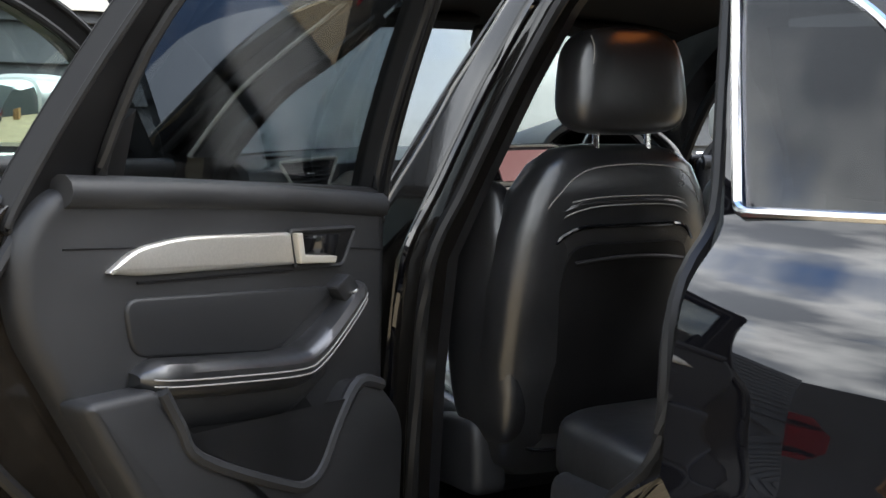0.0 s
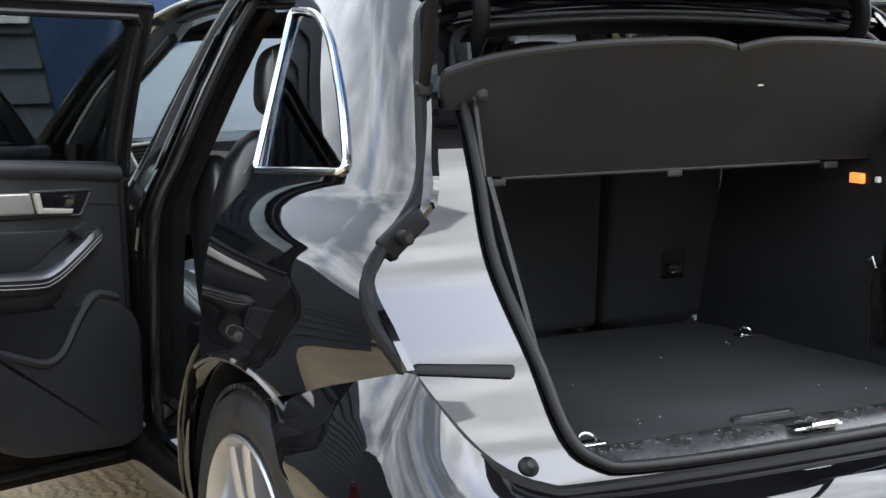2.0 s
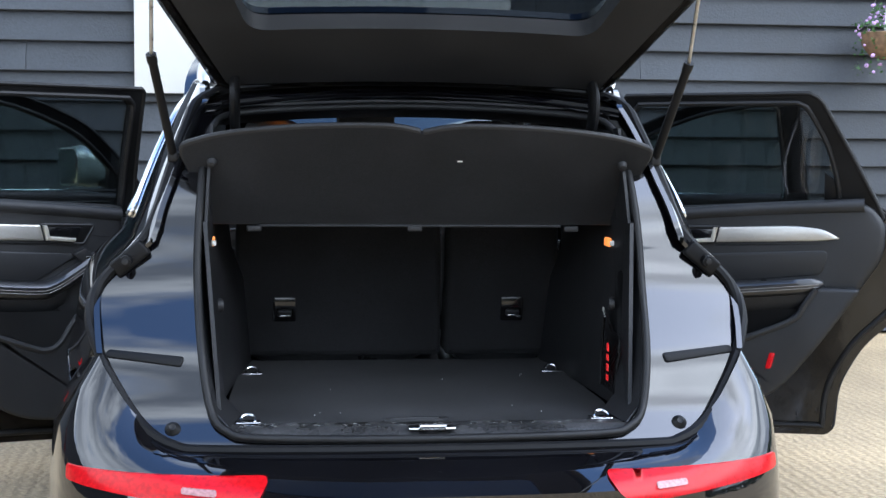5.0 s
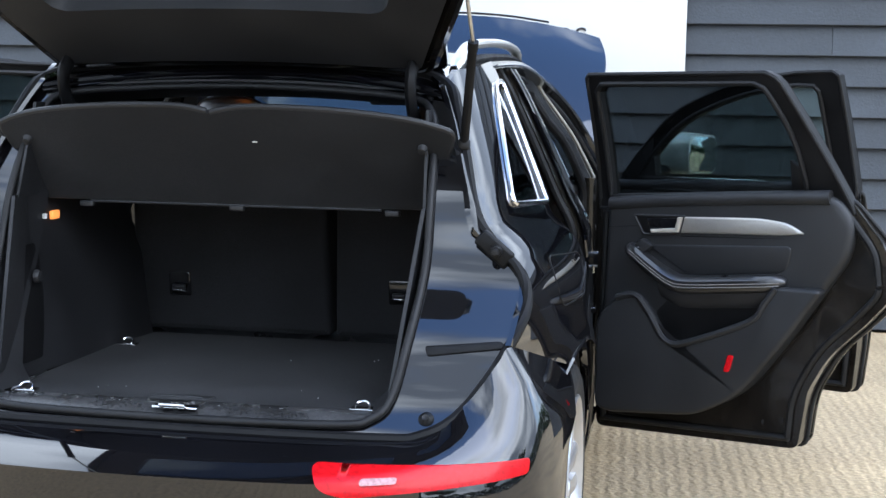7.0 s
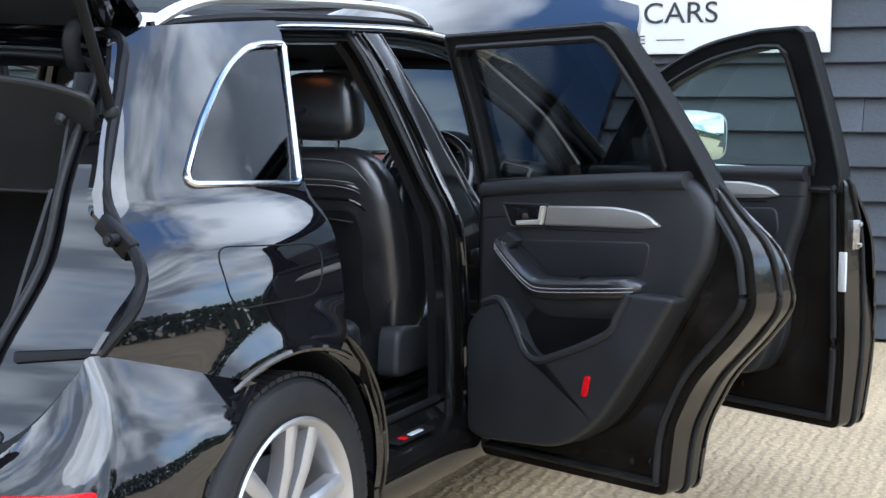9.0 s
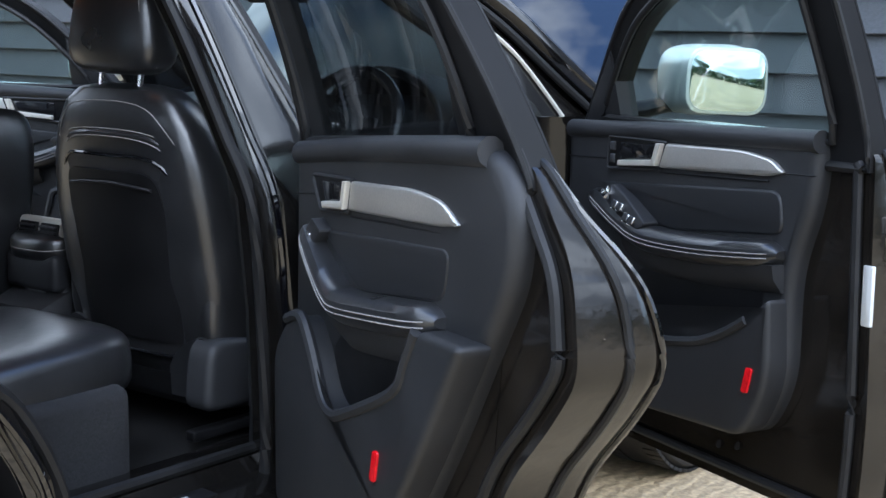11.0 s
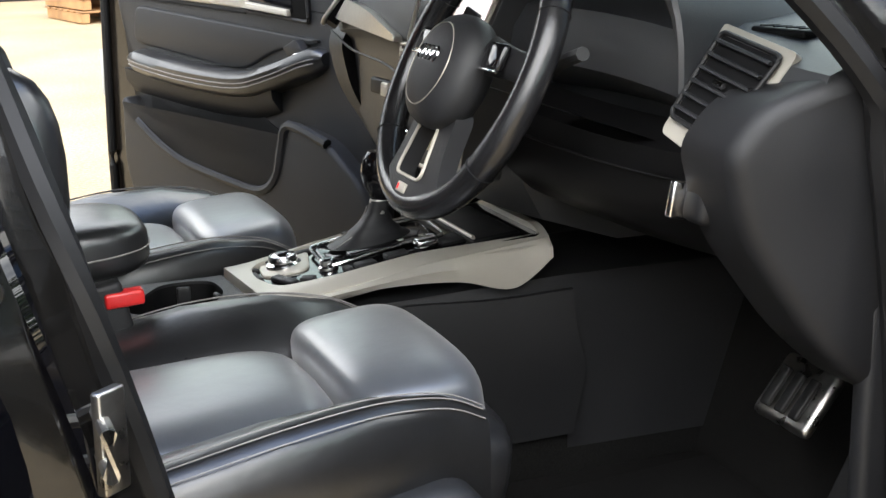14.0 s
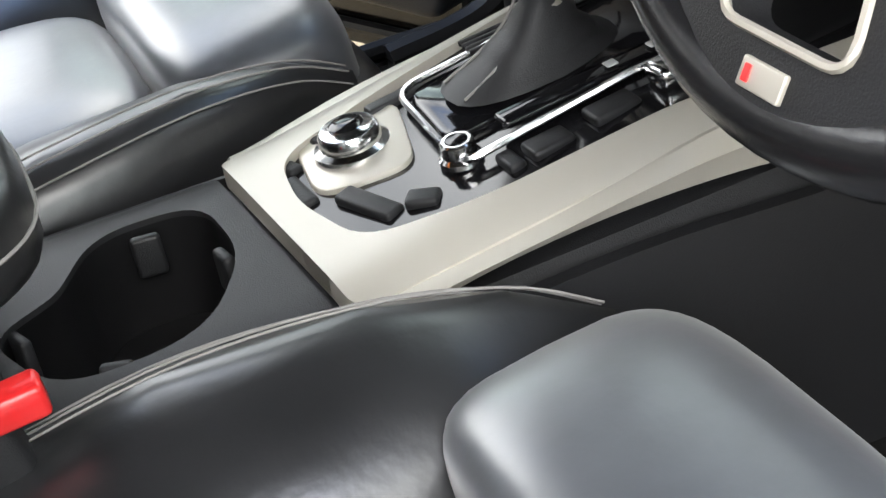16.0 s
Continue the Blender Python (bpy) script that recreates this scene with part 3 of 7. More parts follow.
# upper cross member, its lining and the hinge covers
rows = [[(x, back(x, 1.46).y + dy, 1.462 - 0.03 * (x / 0.55) ** 2 + dz) for x in np.linspace(-0.53, 0.53, 25)] for dy, dz in ((0.0, 0.012), (0.03, 0.0), (0.10, -0.02), (0.20, -0.03))]
part("header_lining", shell(rows, (0, 0, 0.006)), PLASTIC2, frame_part)
part("header_ledge", tube([back(x, 1.50 - 0.05 * (x / 0.57) ** 2) + Vector((0, -0.012, 0)) for x in np.linspace(-0.56, 0.56, 25)], 0.012, 8), PAINT, frame_part)
for s in SIDES:
    p = back(s * 0.48, 1.44)
    hc = crom([p + Vector((0, -0.02, 0.085)), p + Vector((0, -0.055, 0.05)), p + Vector((0, -0.05, 0.0)), p + Vector((0, -0.015, -0.045)), p + Vector((0, 0.03, -0.06))], 5)
    part("hinge_cover", tube(hc, 0.026, 10, False, 0.55, (1, 0, 0)), BLACK, frame_part, "curved black tailgate hinge cover")

# roof
ROOF_EDGE = spline([-0.16, 0.10, 0.45, 0.95, 1.45, 1.95], [1.483, 1.52, 1.545, 1.558, 1.545, 1.455])
rows = []
for i in range(30):
    u = i / 29
    ring = []
    for j in range(25):
        v = -1 + 2 * j / 24
        y0 = 0.070 - 0.235 * abs(v) ** 2.2
        y1 = 2.02 - 0.08 * v * v
        y = y0 + (y1 - y0) * u
        half = side_x(y, ROOF_EDGE(y)) - 0.003
        z = ROOF_EDGE(y) + 0.052 * (1 - abs(v) ** 2.6)
        ring.append((half * v, y, z))
    rows.append(ring)
roof = part("roof", shell(rows, (0, 0, -0.012)), PAINT, car)
rows = [[(x * 0.96, y, z - 0.05) for x, y, z in r] for r in rows]
part("headliner", shell(rows, (0, 0, 0.006)), LINER, car)
for s in SIDES:
    rail = [(s * (side_x(y, ROOF_EDGE(y)) - 0.035), y, ROOF_EDGE(y) + h) for y, h in ((-0.03, 0.004), (0.02, 0.030), (0.12, 0.050), (0.28, 0.056), (0.8, 0.056), (1.15, 0.052), (1.32, 0.04), (1.42, 0.006))]
    rl = crom(rail, 6)
    r = part("roof_rail", tube(rl, [0.004 + 0.016 * min(1, i / 5, (len(rl) - 1 - i) / 5) for i in range(len(rl))], 10, False, 0.7), ALU, car, "brushed aluminium roof rail")
    base = [(x, y, ROOF_EDGE(y) + 0.012) for x, y, z in rl]
    part("rail_base", tube(base, 0.012, 6), BLACK, r)
    part("rain_channel", tube([(s * (side_x(y, ROOF_EDGE(y) - 0.012) + 0.002), y, ROOF_EDGE(y) - 0.012) for y in np.linspace(0.44, 1.9, 30)], [0.001] + [0.006] * 28 + [0.001], 6), CHROME, roof)

# body side above the openings, pillars and sills
for s in SIDES:
    top = np.linspace(0.45, 2.0, 26)
    rings = [[(s * (side_x(y, ROOF_EDGE(y) - dz) - dx), y, ROOF_EDGE(y) - dz) for y in top] for dz, dx in ((0.0, 0.0), (0.02, 0.0), (0.026, 0.02), (0.032, 0.05), (0.055, 0.07), (0.06, 0.10))]
    part("cant_rail", shell(rings, (-0.004 * s, 0, 0)), JAMB, car)
    # B-pillar: sections from the sill to the roof
    rings = []
    for z, y0, y1, x in B_POST:
        sec = [(x - 0.09, y0 - 0.01), (x - 0.03, y0 - 0.012), (x - 0.022, y0 + 0.012), (x, y0 + 0.028), (x + 0.004, (y0 + y1) / 2), (x, y1 - 0.045), (x - 0.022, y1 - 0.022), (x - 0.04, y1 + 0.004), (x - 0.09, y1 + 0.01)]
        rings.append([(s * a, b, z) for a, b in sec])
    bp = part("b_pillar", loft(rings), JAMB, car)
    for e in (-1, 1):
        part("pillar_seal", tube(crom([(s * (x - 0.048), (y1 + 0.008) if e > 0 else (y0 - 0.014), z) for z, y0, y1, x in B_POST], 5), 0.0135, 8), RUBBER, bp)
        part("pillar_edge", tube(crom([(s * (x - 0.010), (y1 - 0.036) if e > 0 else (y0 + 0.016), z) for z, y0, y1, x in B_POST], 5), 0.007, 6), PAINT, bp)
    part("pillar_trim", loft([[(s * (x - dx), b, z) for dx, b in ((0.095, y0 + 0.01), (0.14, y0 + 0.03), (0.14, y1 - 0.03), (0.095, y1 - 0.01))] for z, y0, y1, x in B_POST]), PLASTIC2, bp)
    for zz in (0.62, 0.98):
        part("pillar_plug", lathe([(0.002, 0.004), (0.009, 0.003), (0.010, 0.0)], turned(s * 0.872, 1.19, zz, 0, 90 * s), 12), RUBBER, bp)
    pin = part("striker", tube([(s * 0.835, 1.262, 0.835), (s * 0.895, 1.262, 0.835), (s * 0.895, 1.262, 0.868), (s * 0.835, 1.262, 0.868)], 0.0065, 8), STEEL, bp, "bare steel door striker loop")
    part("striker_plate", rbox(turned(s * 0.858, 1.268, 0.85, 0, 0, 40 * s), (0.010, 0.03, 0.085), 0.003), STEEL, bp)
    # sill
    prof = [(0.66, 0.30), (0.86, 0.26), (0.90, 0.31), (0.905, 0.36), (0.88, 0.40), (0.80, 0.415), (0.785, 0.445), (0.74, 0.45), (0.66, 0.44)]
    ys = [0.40, 0.44, 0.6, 1.0, 1.6, 2.1, 2.25]
    sill = part("sill", loft([[(s * a, y, b) for a, b in prof] for y in ys]), JAMB, car)
    part("sill_seal", tube([(s * 0.775, y, 0.458) for y in np.linspace(0.45, 2.15, 12)], 0.012, 8), RUBBER, sill)
    for y, ln in ((0.74, 0.22), (1.62, 0.55)):
        sp = part("sill_plate", rbox(turned(s * 0.835, y, 0.418, 0, 4 * s), (0.045, ln, 0.008), 0.003), ALU if ln > 0.4 else BLACK, sill, "sill tread plate")
        part("plate_mark", rbox(turned(s * 0.843, y - ln * 0.28, 0.424, 0, 4 * s), (0.022, 0.030, 0.003), 0.001), RED, sp, "red mark")
        part("plate_mark", rbox(turned(s * 0.843, y + 0.01, 0.424, 0, 4 * s), (0.016, 0.075, 0.003), 0.001), STICKER, sp)
    # A-pillar, wing, windscreen edge
    ap = crom([(s * 0.60, 1.90, 1.47), (s * 0.685, 2.05, 1.36), (s * 0.765, 2.22, 1.21), (s * 0.83, 2.42, 1.06)], 6)
    apo = part("a_pillar", tube(ap, 0.038, 10, False, 0.8), JAMB, car)
    part("pillar_seal", tube([(x - 0.0 * s, y - 0.045, z - 0.02) for x, y, z in ap], 0.012, 8), RUBBER, apo)
    part("pillar_seal", tube(crom([(s * 0.757, 1.92, 0.452), (s * 0.757, 2.055, 0.475), (s * 0.757, 2.105, 0.55), (s * 0.757, 2.102, 0.72), (s * 0.757, 2.062, 0.99), (s * 0.752, 2.03, 1.085), (s * 0.690, 1.88, 1.25), (s * 0.630, 1.735, 1.347), (s * 0.585, 1.58, 1.44)], 6), 0.017, 8), RUBBER, apo)
    rings = [[(s * x, y, z) for x, y in ((0.70, 2.13 - d), (0.76, 2.105 - d), (0.80, 2.115 - d), (0.84, 2.165 - d), (0.885, 2.19 - d), (0.895, 2.30), (0.70, 2.32))] for z, d in ((0.40, 0.0), (0.7, 0.0), (1.0, 0.035), (1.10, 0.06))]
    part("hinge_pillar", loft(rings), JAMB, apo)
    post = [((0.757, 2.035, 1.08), (0.80, 2.16, 1.08), (0.79, 2.36, 1.08)), ((0.690, 1.885, 1.25), (0.722, 2.04, 1.25), (0.705, 2.18, 1.25)), ((0.630, 1.740, 1.347), (0.668, 1.92, 1.347), (0.655, 2.075, 1.347)), ((0.585, 1.585, 1.44), (0.612, 1.78, 1.44), (0.606, 1.975, 1.44)), ((0.560, 1.50, 1.50), (0.588, 1.68, 1.50), (0.575, 1.90, 1.50))]
    rings = []
    for p0, p1, p2 in post:
        a0, a1, a2 = Vector(p0), Vector(p1), Vector(p2)
        rings.append([(s * q.x, q.y, q.z) for q in (a0, a0.lerp(a1, 0.5) + Vector((0.012, 0, 0)), a1, a1.lerp(a2, 0.5), a2, a2 + Vector((-0.04, -0.01, 0)), a0 + Vector((-0.05, 0.07, 0)))])
    part("inner_pillar", loft(rings), JAMB, apo)
    part("pillar_moulding", tube(crom([(s * (p1[0] + 0.004), p1[1], p1[2]) for _, p1, _ in post], 5), 0.006, 6), SATIN, apo)
    for z in (0.55, 0.88):
        part("door_hinge", rbox(turned(s * 0.878, 2.15, z), (0.05, 0.09, 0.045), 0.006), JAMB, apo)
        part("door_hinge", rbox(turned(s * 0.885, 1.145, z), (0.05, 0.09, 0.045), 0.006), JAMB, bp)
    WING = [(2.28, 0.40), (2.26, 1.055), (2.6, 1.03), (3.1, 0.97), (3.45, 0.88), (3.55, 0.70), (3.53, 0.45), (3.25, 0.42)] + [p for p in arch(0.43, 5, 175, 20, 2.81, 0.36)] + [(2.36, 0.38)]
    part("front_wing", sheet([Vector(p) for p in WING], lambda a, b: Vector((s * side_x(a, b), a, b)), (-0.012 * s, 0, 0), 0.04), PAINT, car)
    for cy in (0.0, 2.81):
        rings = [[(s * x, p[0], p[1]) for p in arch(0.425, -5, 185, 22, cy)] for x in (0.60, 0.75, 0.90)]
        part("wheel_liner", shell(rings, (0, 0, 0.006)), PLASTIC2, car)
    lip = arch(0.432, 62, 178, 30)
    part("arch_lip", tube([(s * (side_x(a, b) - 0.004), a, b) for a, b in lip], 0.008, 6), PAINT, car)
    # front edge of the arch: the dog-leg behind the door
    leg = crom([(s * 0.925, 0.203, 0.80), (s * 0.932, 0.29, 0.735), (s * 0.935, 0.38, 0.60), (s * 0.925, 0.425, 0.45), (s * 0.90, 0.44, 0.33)], 6)
    part("arch_panel", shell([[Vector(p) for p in leg], [Vector((p[0] - 0.01 * s, p[1] - 0.03, p[2] - 0.015)) for p in leg], [Vector((p[0] - 0.02 * s, *(lambda k: (k[0], k[1]))((0.428 * (p[1]) / math.hypot(p[1], p[2] - 0.36), 0.36 + 0.428 * (p[2] - 0.36) / math.hypot(p[1], p[2] - 0.36))))) for p in leg]], (-0.01 * s, 0, 0)), PAINT, car)
    part("dogleg_edge", tube(leg, 0.007, 6), PAINT, car)

# rear bumper
PLAN = crom([(0.0, -0.868), (0.22, -0.858), (0.42, -0.828), (0.62, -0.748), (0.78, -0.625), (0.865, -0.50), (0.905, -0.36), (0.925, -0.24), (0.93, -0.13)], 5)
TOPC = crom([(0.0, -0.652, 0.652), (0.30, -0.650, 0.652), (0.52, -0.648, 0.655), (0.62, -0.638, 0.668), (0.71, -0.60, 0.735), (0.775, -0.558, 0.825), (0.80, -0.525, 0.858), (0.862, -0.335, 0.803), (0.908, -0.142, 0.742)], 5)
rows = []
for z, k in ((0.24, 0.90), (0.32, 0.955), (0.42, 0.982), (0.52, 0.995), (0.585, 1.0)):
    end = -math.sqrt(max(0.0, 0.432**2 - (z - 0.36) ** 2))
    row = []
    for i, p in enumerate(PLAN):
        t = i / (len(PLAN) - 1)
        y = p[1] * (1 - (1 - k) * (1 - t))
        y = -0.868 * (1 - (1 - k)) + (y + 0.868 * k) * ((end + 0.868 * k) / (-0.13 + 0.868 * k))
        row.append((p[0] * (1 - 0.3 * (1 - k) * t), y, z))
    rows.append(row)
edge = []
for p, q, t in zip(PLAN, rows[-1], TOPC):
    edge.append(t)
mid = [Vector(a).lerp(Vector(b), 0.36) + Vector((0.018 * min(1, a[0] / 0.5), -0.018 * max(0, 1 - i / 30), 0.010)) for i, (a, b) in enumerate(zip(rows[-1], edge))]
mid2 = [Vector(a).lerp(Vector(b), 0.70) + Vector((0.012 * min(1, a[0] / 0.5), -0.012 * max(0, 1 - i / 30), 0.010)) for i, (a, b) in enumerate(zip(rows[-1], edge))]
rows += [mid, mid2, edge]
full = [[(-p[0], p[1], p[2]) for p in list(r)[:0:-1]] + [tuple(p) for p in r] for r in rows]
bumper = part("rear_bumper", shell(full, (0, 0.012, -0.003)), PAINT, car)


from mathutils.bvhtree import BVHTree
BUMPER_TREE = BVHTree.FromPolygons([v.co.copy() for v in bumper.data.vertices], [tuple(q.vertices) for q in bumper.data.polygons])


def bumper_at(x, z, out=0.004):
    hit = BUMPER_TREE.ray_cast(Vector((x, -3, z)), Vector((0, 1, 0)))
    y = hit[0].y if hit[0] else -0.5
    return Vector((x, y - out, z))


for s in SIDES:
    rf = rounded([(s * 0.385, 0.622, 0.02), (s * 0.862, 0.617, 0.01), (s * 0.862, 0.584, 0.01), (s * 0.47, 0.556, 0.03), (s * 0.42, 0.569, 0.03)], 0.02, 4)
    r = part("reflector", sheet([Vector(p) for p in rf], lambda a, b: bumper_at(a, b, 0.010), (0, 0.03, 0), 0.02), RED, bumper, "red rear fog lamp and reflector strip")
    cl = rounded([(s * 0.505, 0.598), (s * 0.585, 0.600), (s * 0.585, 0.588), (s * 0.505, 0.585)], 0.006, 3)
    part("clear_lens", sheet([Vector(p) for p in cl], lambda a, b: bumper_at(a, b, 0.013), (0, 0.01, 0), 0.01), CLEARLENS, r)

# wheels
def wheel(x, y, sgn):
    w = thing("wheel", "", "")
    for key in ("label", "category"):
        if key in w:
            del w[key]
    w.parent = car
    m = Matrix.Translation((x, y, 0.364)) @ turned(0, 0, 0, 0, 90 * sgn, 0)
    part("tyre", lathe([(0.262, -0.235), (0.31, -0.243), (0.345, -0.235), (0.362, -0.205), (0.366, -0.14), (0.366, -0.10), (0.362, -0.035), (0.345, -0.006), (0.318, 0.004), (0.285, 0.0), (0.262, -0.012)], m, 72, True), TYRE, w)
    blocks = bmesh.new()
    for k in range(72):
        a = 2 * math.pi * k / 72
        for h, off in ((-0.042, 0.0), (-0.19, 0.5)):
            mm = m @ turned(0, 0, 0, 0, 0, math.degrees(a) + off * 5) @ turned(0.3635, 0, h, 0, 0, 0) @ Matrix.Diagonal((0.010, 0.0265, 0.052, 1))
            bmesh.ops.create_cube(blocks, size=1.0, matrix=mm)
    tread = tagged(part("tread", blocks, TYRE, w, smooth=False), kind="stuff")
    part("rim_barrel", lathe([(0.268, -0.22), (0.252, -0.21), (0.24, -0.10), (0.245, -0.03), (0.262, -0.012), (0.268, 0.0), (0.262, 0.004), (0.250, -0.004), (0.236, -0.035), (0.232, -0.10), (0.235, -0.20)], m, 60, True), ALLOY, w, "silver alloy rim")
    part("brake_disc", lathe([(0.06, -0.085), (0.17, -0.085), (0.17, -0.10), (0.06, -0.10)], m, 40), ALLOYDARK, w)
    hub = part("hub", lathe([(0.001, -0.012), (0.03, -0.010), (0.036, -0.016), (0.06, -0.03), (0.075, -0.04), (0.08, -0.07), (0.02, -0.075)], m, 30), ALLOY, w)
    for k in range(5):
        for e in (-1, 1):
            a = 2 * math.pi * k / 5 + 0.35
            root, tip = Vector((0.045, e * 0.024, -0.034)), Vector((0.246, e * 0.050, -0.016))
            mk = m @ turned(0, 0, 0, 0, 0, math.degrees(a))
            wd = Vector((0, 0.017, 0))
            ring0 = [root - wd + Vector((0, 0, -0.04)), root - wd, root - wd * 0.3 + Vector((0, 0, 0.008)), root + wd * 0.3 + Vector((0, 0, 0.008)), root + wd, root + wd + Vector((0, 0, -0.04))]
            wt = Vector((0, 0.026, 0))
            ring1 = [tip - wt + Vector((0, 0, -0.035)), tip - wt, tip - wt * 0.4 + Vector((0, 0, 0.006)), tip + wt * 0.4 + Vector((0, 0, 0.006)), tip + wt, tip + wt + Vector((0, 0, -0.035))]
            ringm = [p.lerp(q, 0.5) + Vector((0, 0, 0.006)) for p, q in zip(ring0, ring1)]
            part("spoke", loft([[mk @ v for v in r] for r in (ring0, ringm, ring1)]), ALLOY, w)
    return w


for sx in SIDES:
    for wy in (0.0, 2.81):
        wheel(sx * 0.918, wy, sx)

# underbody
part("underbody", rbox(turned(0, 1.4, 0.30), (1.36, 3.6, 0.12), 0.02, 2), PLASTIC2, car)

# bonnet, raised on its stay
rows = []
for i in range(16):
    u = i / 15
    ring = []
    for j in range(25):
        v = -1 + 2 * j / 24
        half = 0.775 + 0.02 * u - 0.10 * max(0, u - 0.7) ** 2 * 6
        ln = 0.93 * u * (1 + 0.10 * (1 - v * v) * u)
        lift = 0.055 * (1 - abs(v) ** 2.5) + 0.05 * math.sin(math.pi * u)
        ring.append((half * v, 2.31 + ln * 0.73 - lift * 0.68, 1.075 + ln * 0.68 + lift * 0.73))
    rows.append(ring)
bonnet = part("bonnet", shell(rows, (0, 0.03, -0.03)), PAINT, car, "raised bonnet, gloss black, mirroring the sky")
part("bonnet_seal", tube(crom([Vector(rows[-1][j]) + Vector((0, 0.03, 0.012 + 0.02 * (j % 6 == 3))) for j in range(2, 23, 3)], 4), 0.006, 6), RUBBER, bonnet)
part("bonnet_stay", tube([(0.70, 2.35, 1.03), (0.72, 2.72, 1.40)], 0.008, 8), BLACK, bonnet)
part("front_bay", rbox(turned(0, 2.95, 0.72), (1.45, 1.0, 0.5), 0.05), PLASTIC2, car)
part("front_end", rbox(turned(0, 3.52, 0.60), (1.60, 0.16, 0.62), 0.06), PAINT, car)

# windscreen and scuttle
rows = [[((0.575 + 0.225 * u) * v, 2.0 + 0.46 * u - 0.08 * v * v * (1 - 0.2 * u), 1.50 - 0.44 * u - 0.01 * v * v) for v in np.linspace(-1, 1, 21)] for u in np.linspace(0, 1, 9)]
ws = part("windscreen", shell(rows, (0, 0.0, -0.005)), WINDSCREEN, car)
ws.visible_shadow = False
part("scuttle", rbox(turned(0, 2.42, 1.03), (1.5, 0.22, 0.05), 0.02), PLASTIC2, car)
part("rear_view_mirror", rbox(turned(0.0, 1.90, 1.42, 15), (0.24, 0.035, 0.07), 0.02), PLASTIC2, car)
part("sun_visor", rbox(turned(-0.34, 1.87, 1.475, 12), (0.36, 0.14, 0.02), 0.008), LINER, car)
part("sun_visor", rbox(turned(0.34, 1.87, 1.475, 12), (0.36, 0.14, 0.02), 0.008), LINER, car)
for s in SIDES:
    part("courtesy_lamp", rbox(turned(s * 0.33, 0.86, 1.515), (0.09, 0.13, 0.02), 0.006), ORANGE, car, "lit orange courtesy lamp")

# tailgate, raised: s runs from its hinge to its lower edge
GD, GN = Vector((0, -0.80, 0.60)), Vector((0, 0.60, 0.80))
GH = Vector((0, -0.075, 1.545))


def gate(a, s, w):
    sag = 0.04 * (a / 0.7) ** 2
    return GH + Vector((a, 0, 0)) + GD * s + GN * (w - sag)


GATE = rounded([(-0.53, 0.0, 0.05), (0.53, 0.0, 0.05), (0.70, 0.46, 0.1), (0.70, 0.62, 0.05), (0.62, 1.02, 0.1), (-0.62, 1.02, 0.1), (-0.70, 0.62, 0.05), (-0.70, 0.46, 0.1)], 0.06, 5)
GWIN = rounded([(-0.45, 0.25, 0.06), (0.45, 0.25, 0.06), (0.54, 0.56, 0.06), (-0.54, 0.56, 0.06)], 0.06, 5)
tailgate = part("tailgate", sheet(GATE, lambda a, b: gate(a, b, 0.03), lambda a, b: -0.02 * GN, 0.05, [GWIN]), PAINT, car, "raised gloss black tailgate")
part("gate_lining", sheet(inset(GATE, 0.045), lambda a, b: gate(a, b, -0.055 - 0.03 * min(1, max(0, (b - 0.56) / 0.2))), lambda a, b: 0.05 * GN, 0.04, [inset(GWIN, 0.012)]), PLASTIC, tailgate, "black plastic inner lining")
part("gate_rim", tube([gate(p[0], p[1], -0.02) for p in dense(inset(GATE, 0.02), 0.04)], 0.022, 8, True), JAMB, tailgate)
gw = part("rear_window", sheet(inset(GWIN, -0.01), lambda a, b: gate(a, b, 0.012), lambda a, b: -0.005 * GN, 0.06), DARKGLASS, tailgate, "tinted rear window")
gw.visible_shadow = False
part("window_rib", tube([gate(x, 0.62 + 0.02 * (x / 0.5) ** 2, -0.07) for x in np.linspace(-0.5, 0.5, 15)], 0.012, 8), PLASTIC, tailgate)
part("grab_handle", rbox(Matrix.Translation(gate(0.32, 0.84, -0.085)) @ turned(0, 0, 0, -37), (0.16, 0.07, 0.02), 0.01), BLACK, tailgate)
part("lock_catch", rbox(Matrix.Translation(gate(0, 0.98, -0.075)) @ turned(0, 0, 0, -37), (0.09, 0.05, 0.03), 0.006), STEEL, tailgate)
part("spoiler", sheet(rounded([(-0.55, -0.12, 0.04), (0.55, -0.12, 0.04), (0.56, 0.06, 0.02), (-0.56, 0.06, 0.02)], 0.03, 4), lambda a, b: gate(a, b + 0.06, 0.045), lambda a, b: -0.018 * GN, 0.06), PAINT, tailgate)
for s in SIDES:
    lo, hi = Vector((s * 0.634, -0.258, 1.325)), Vector((s * 0.676, -0.407, 1.575))
    end = gate(s * 0.66, 0.60, -0.02)
    st = part("gas_strut", tube([lo, lo.lerp(hi, 0.5), hi], 0.0115, 10), BLACK, car, "black gas strut")
    part("strut_rod", tube([hi, end], 0.005, 8), STEEL, st)
    part("strut_end", rbox(Matrix.Translation(lo), (0.03, 0.03, 0.03), 0.008), RUBBER, st)
    part("strut_collar", tube([hi - (hi - lo) * 0.06, hi + (hi - lo) * 0.02], 0.0135, 10), BLACK, st)

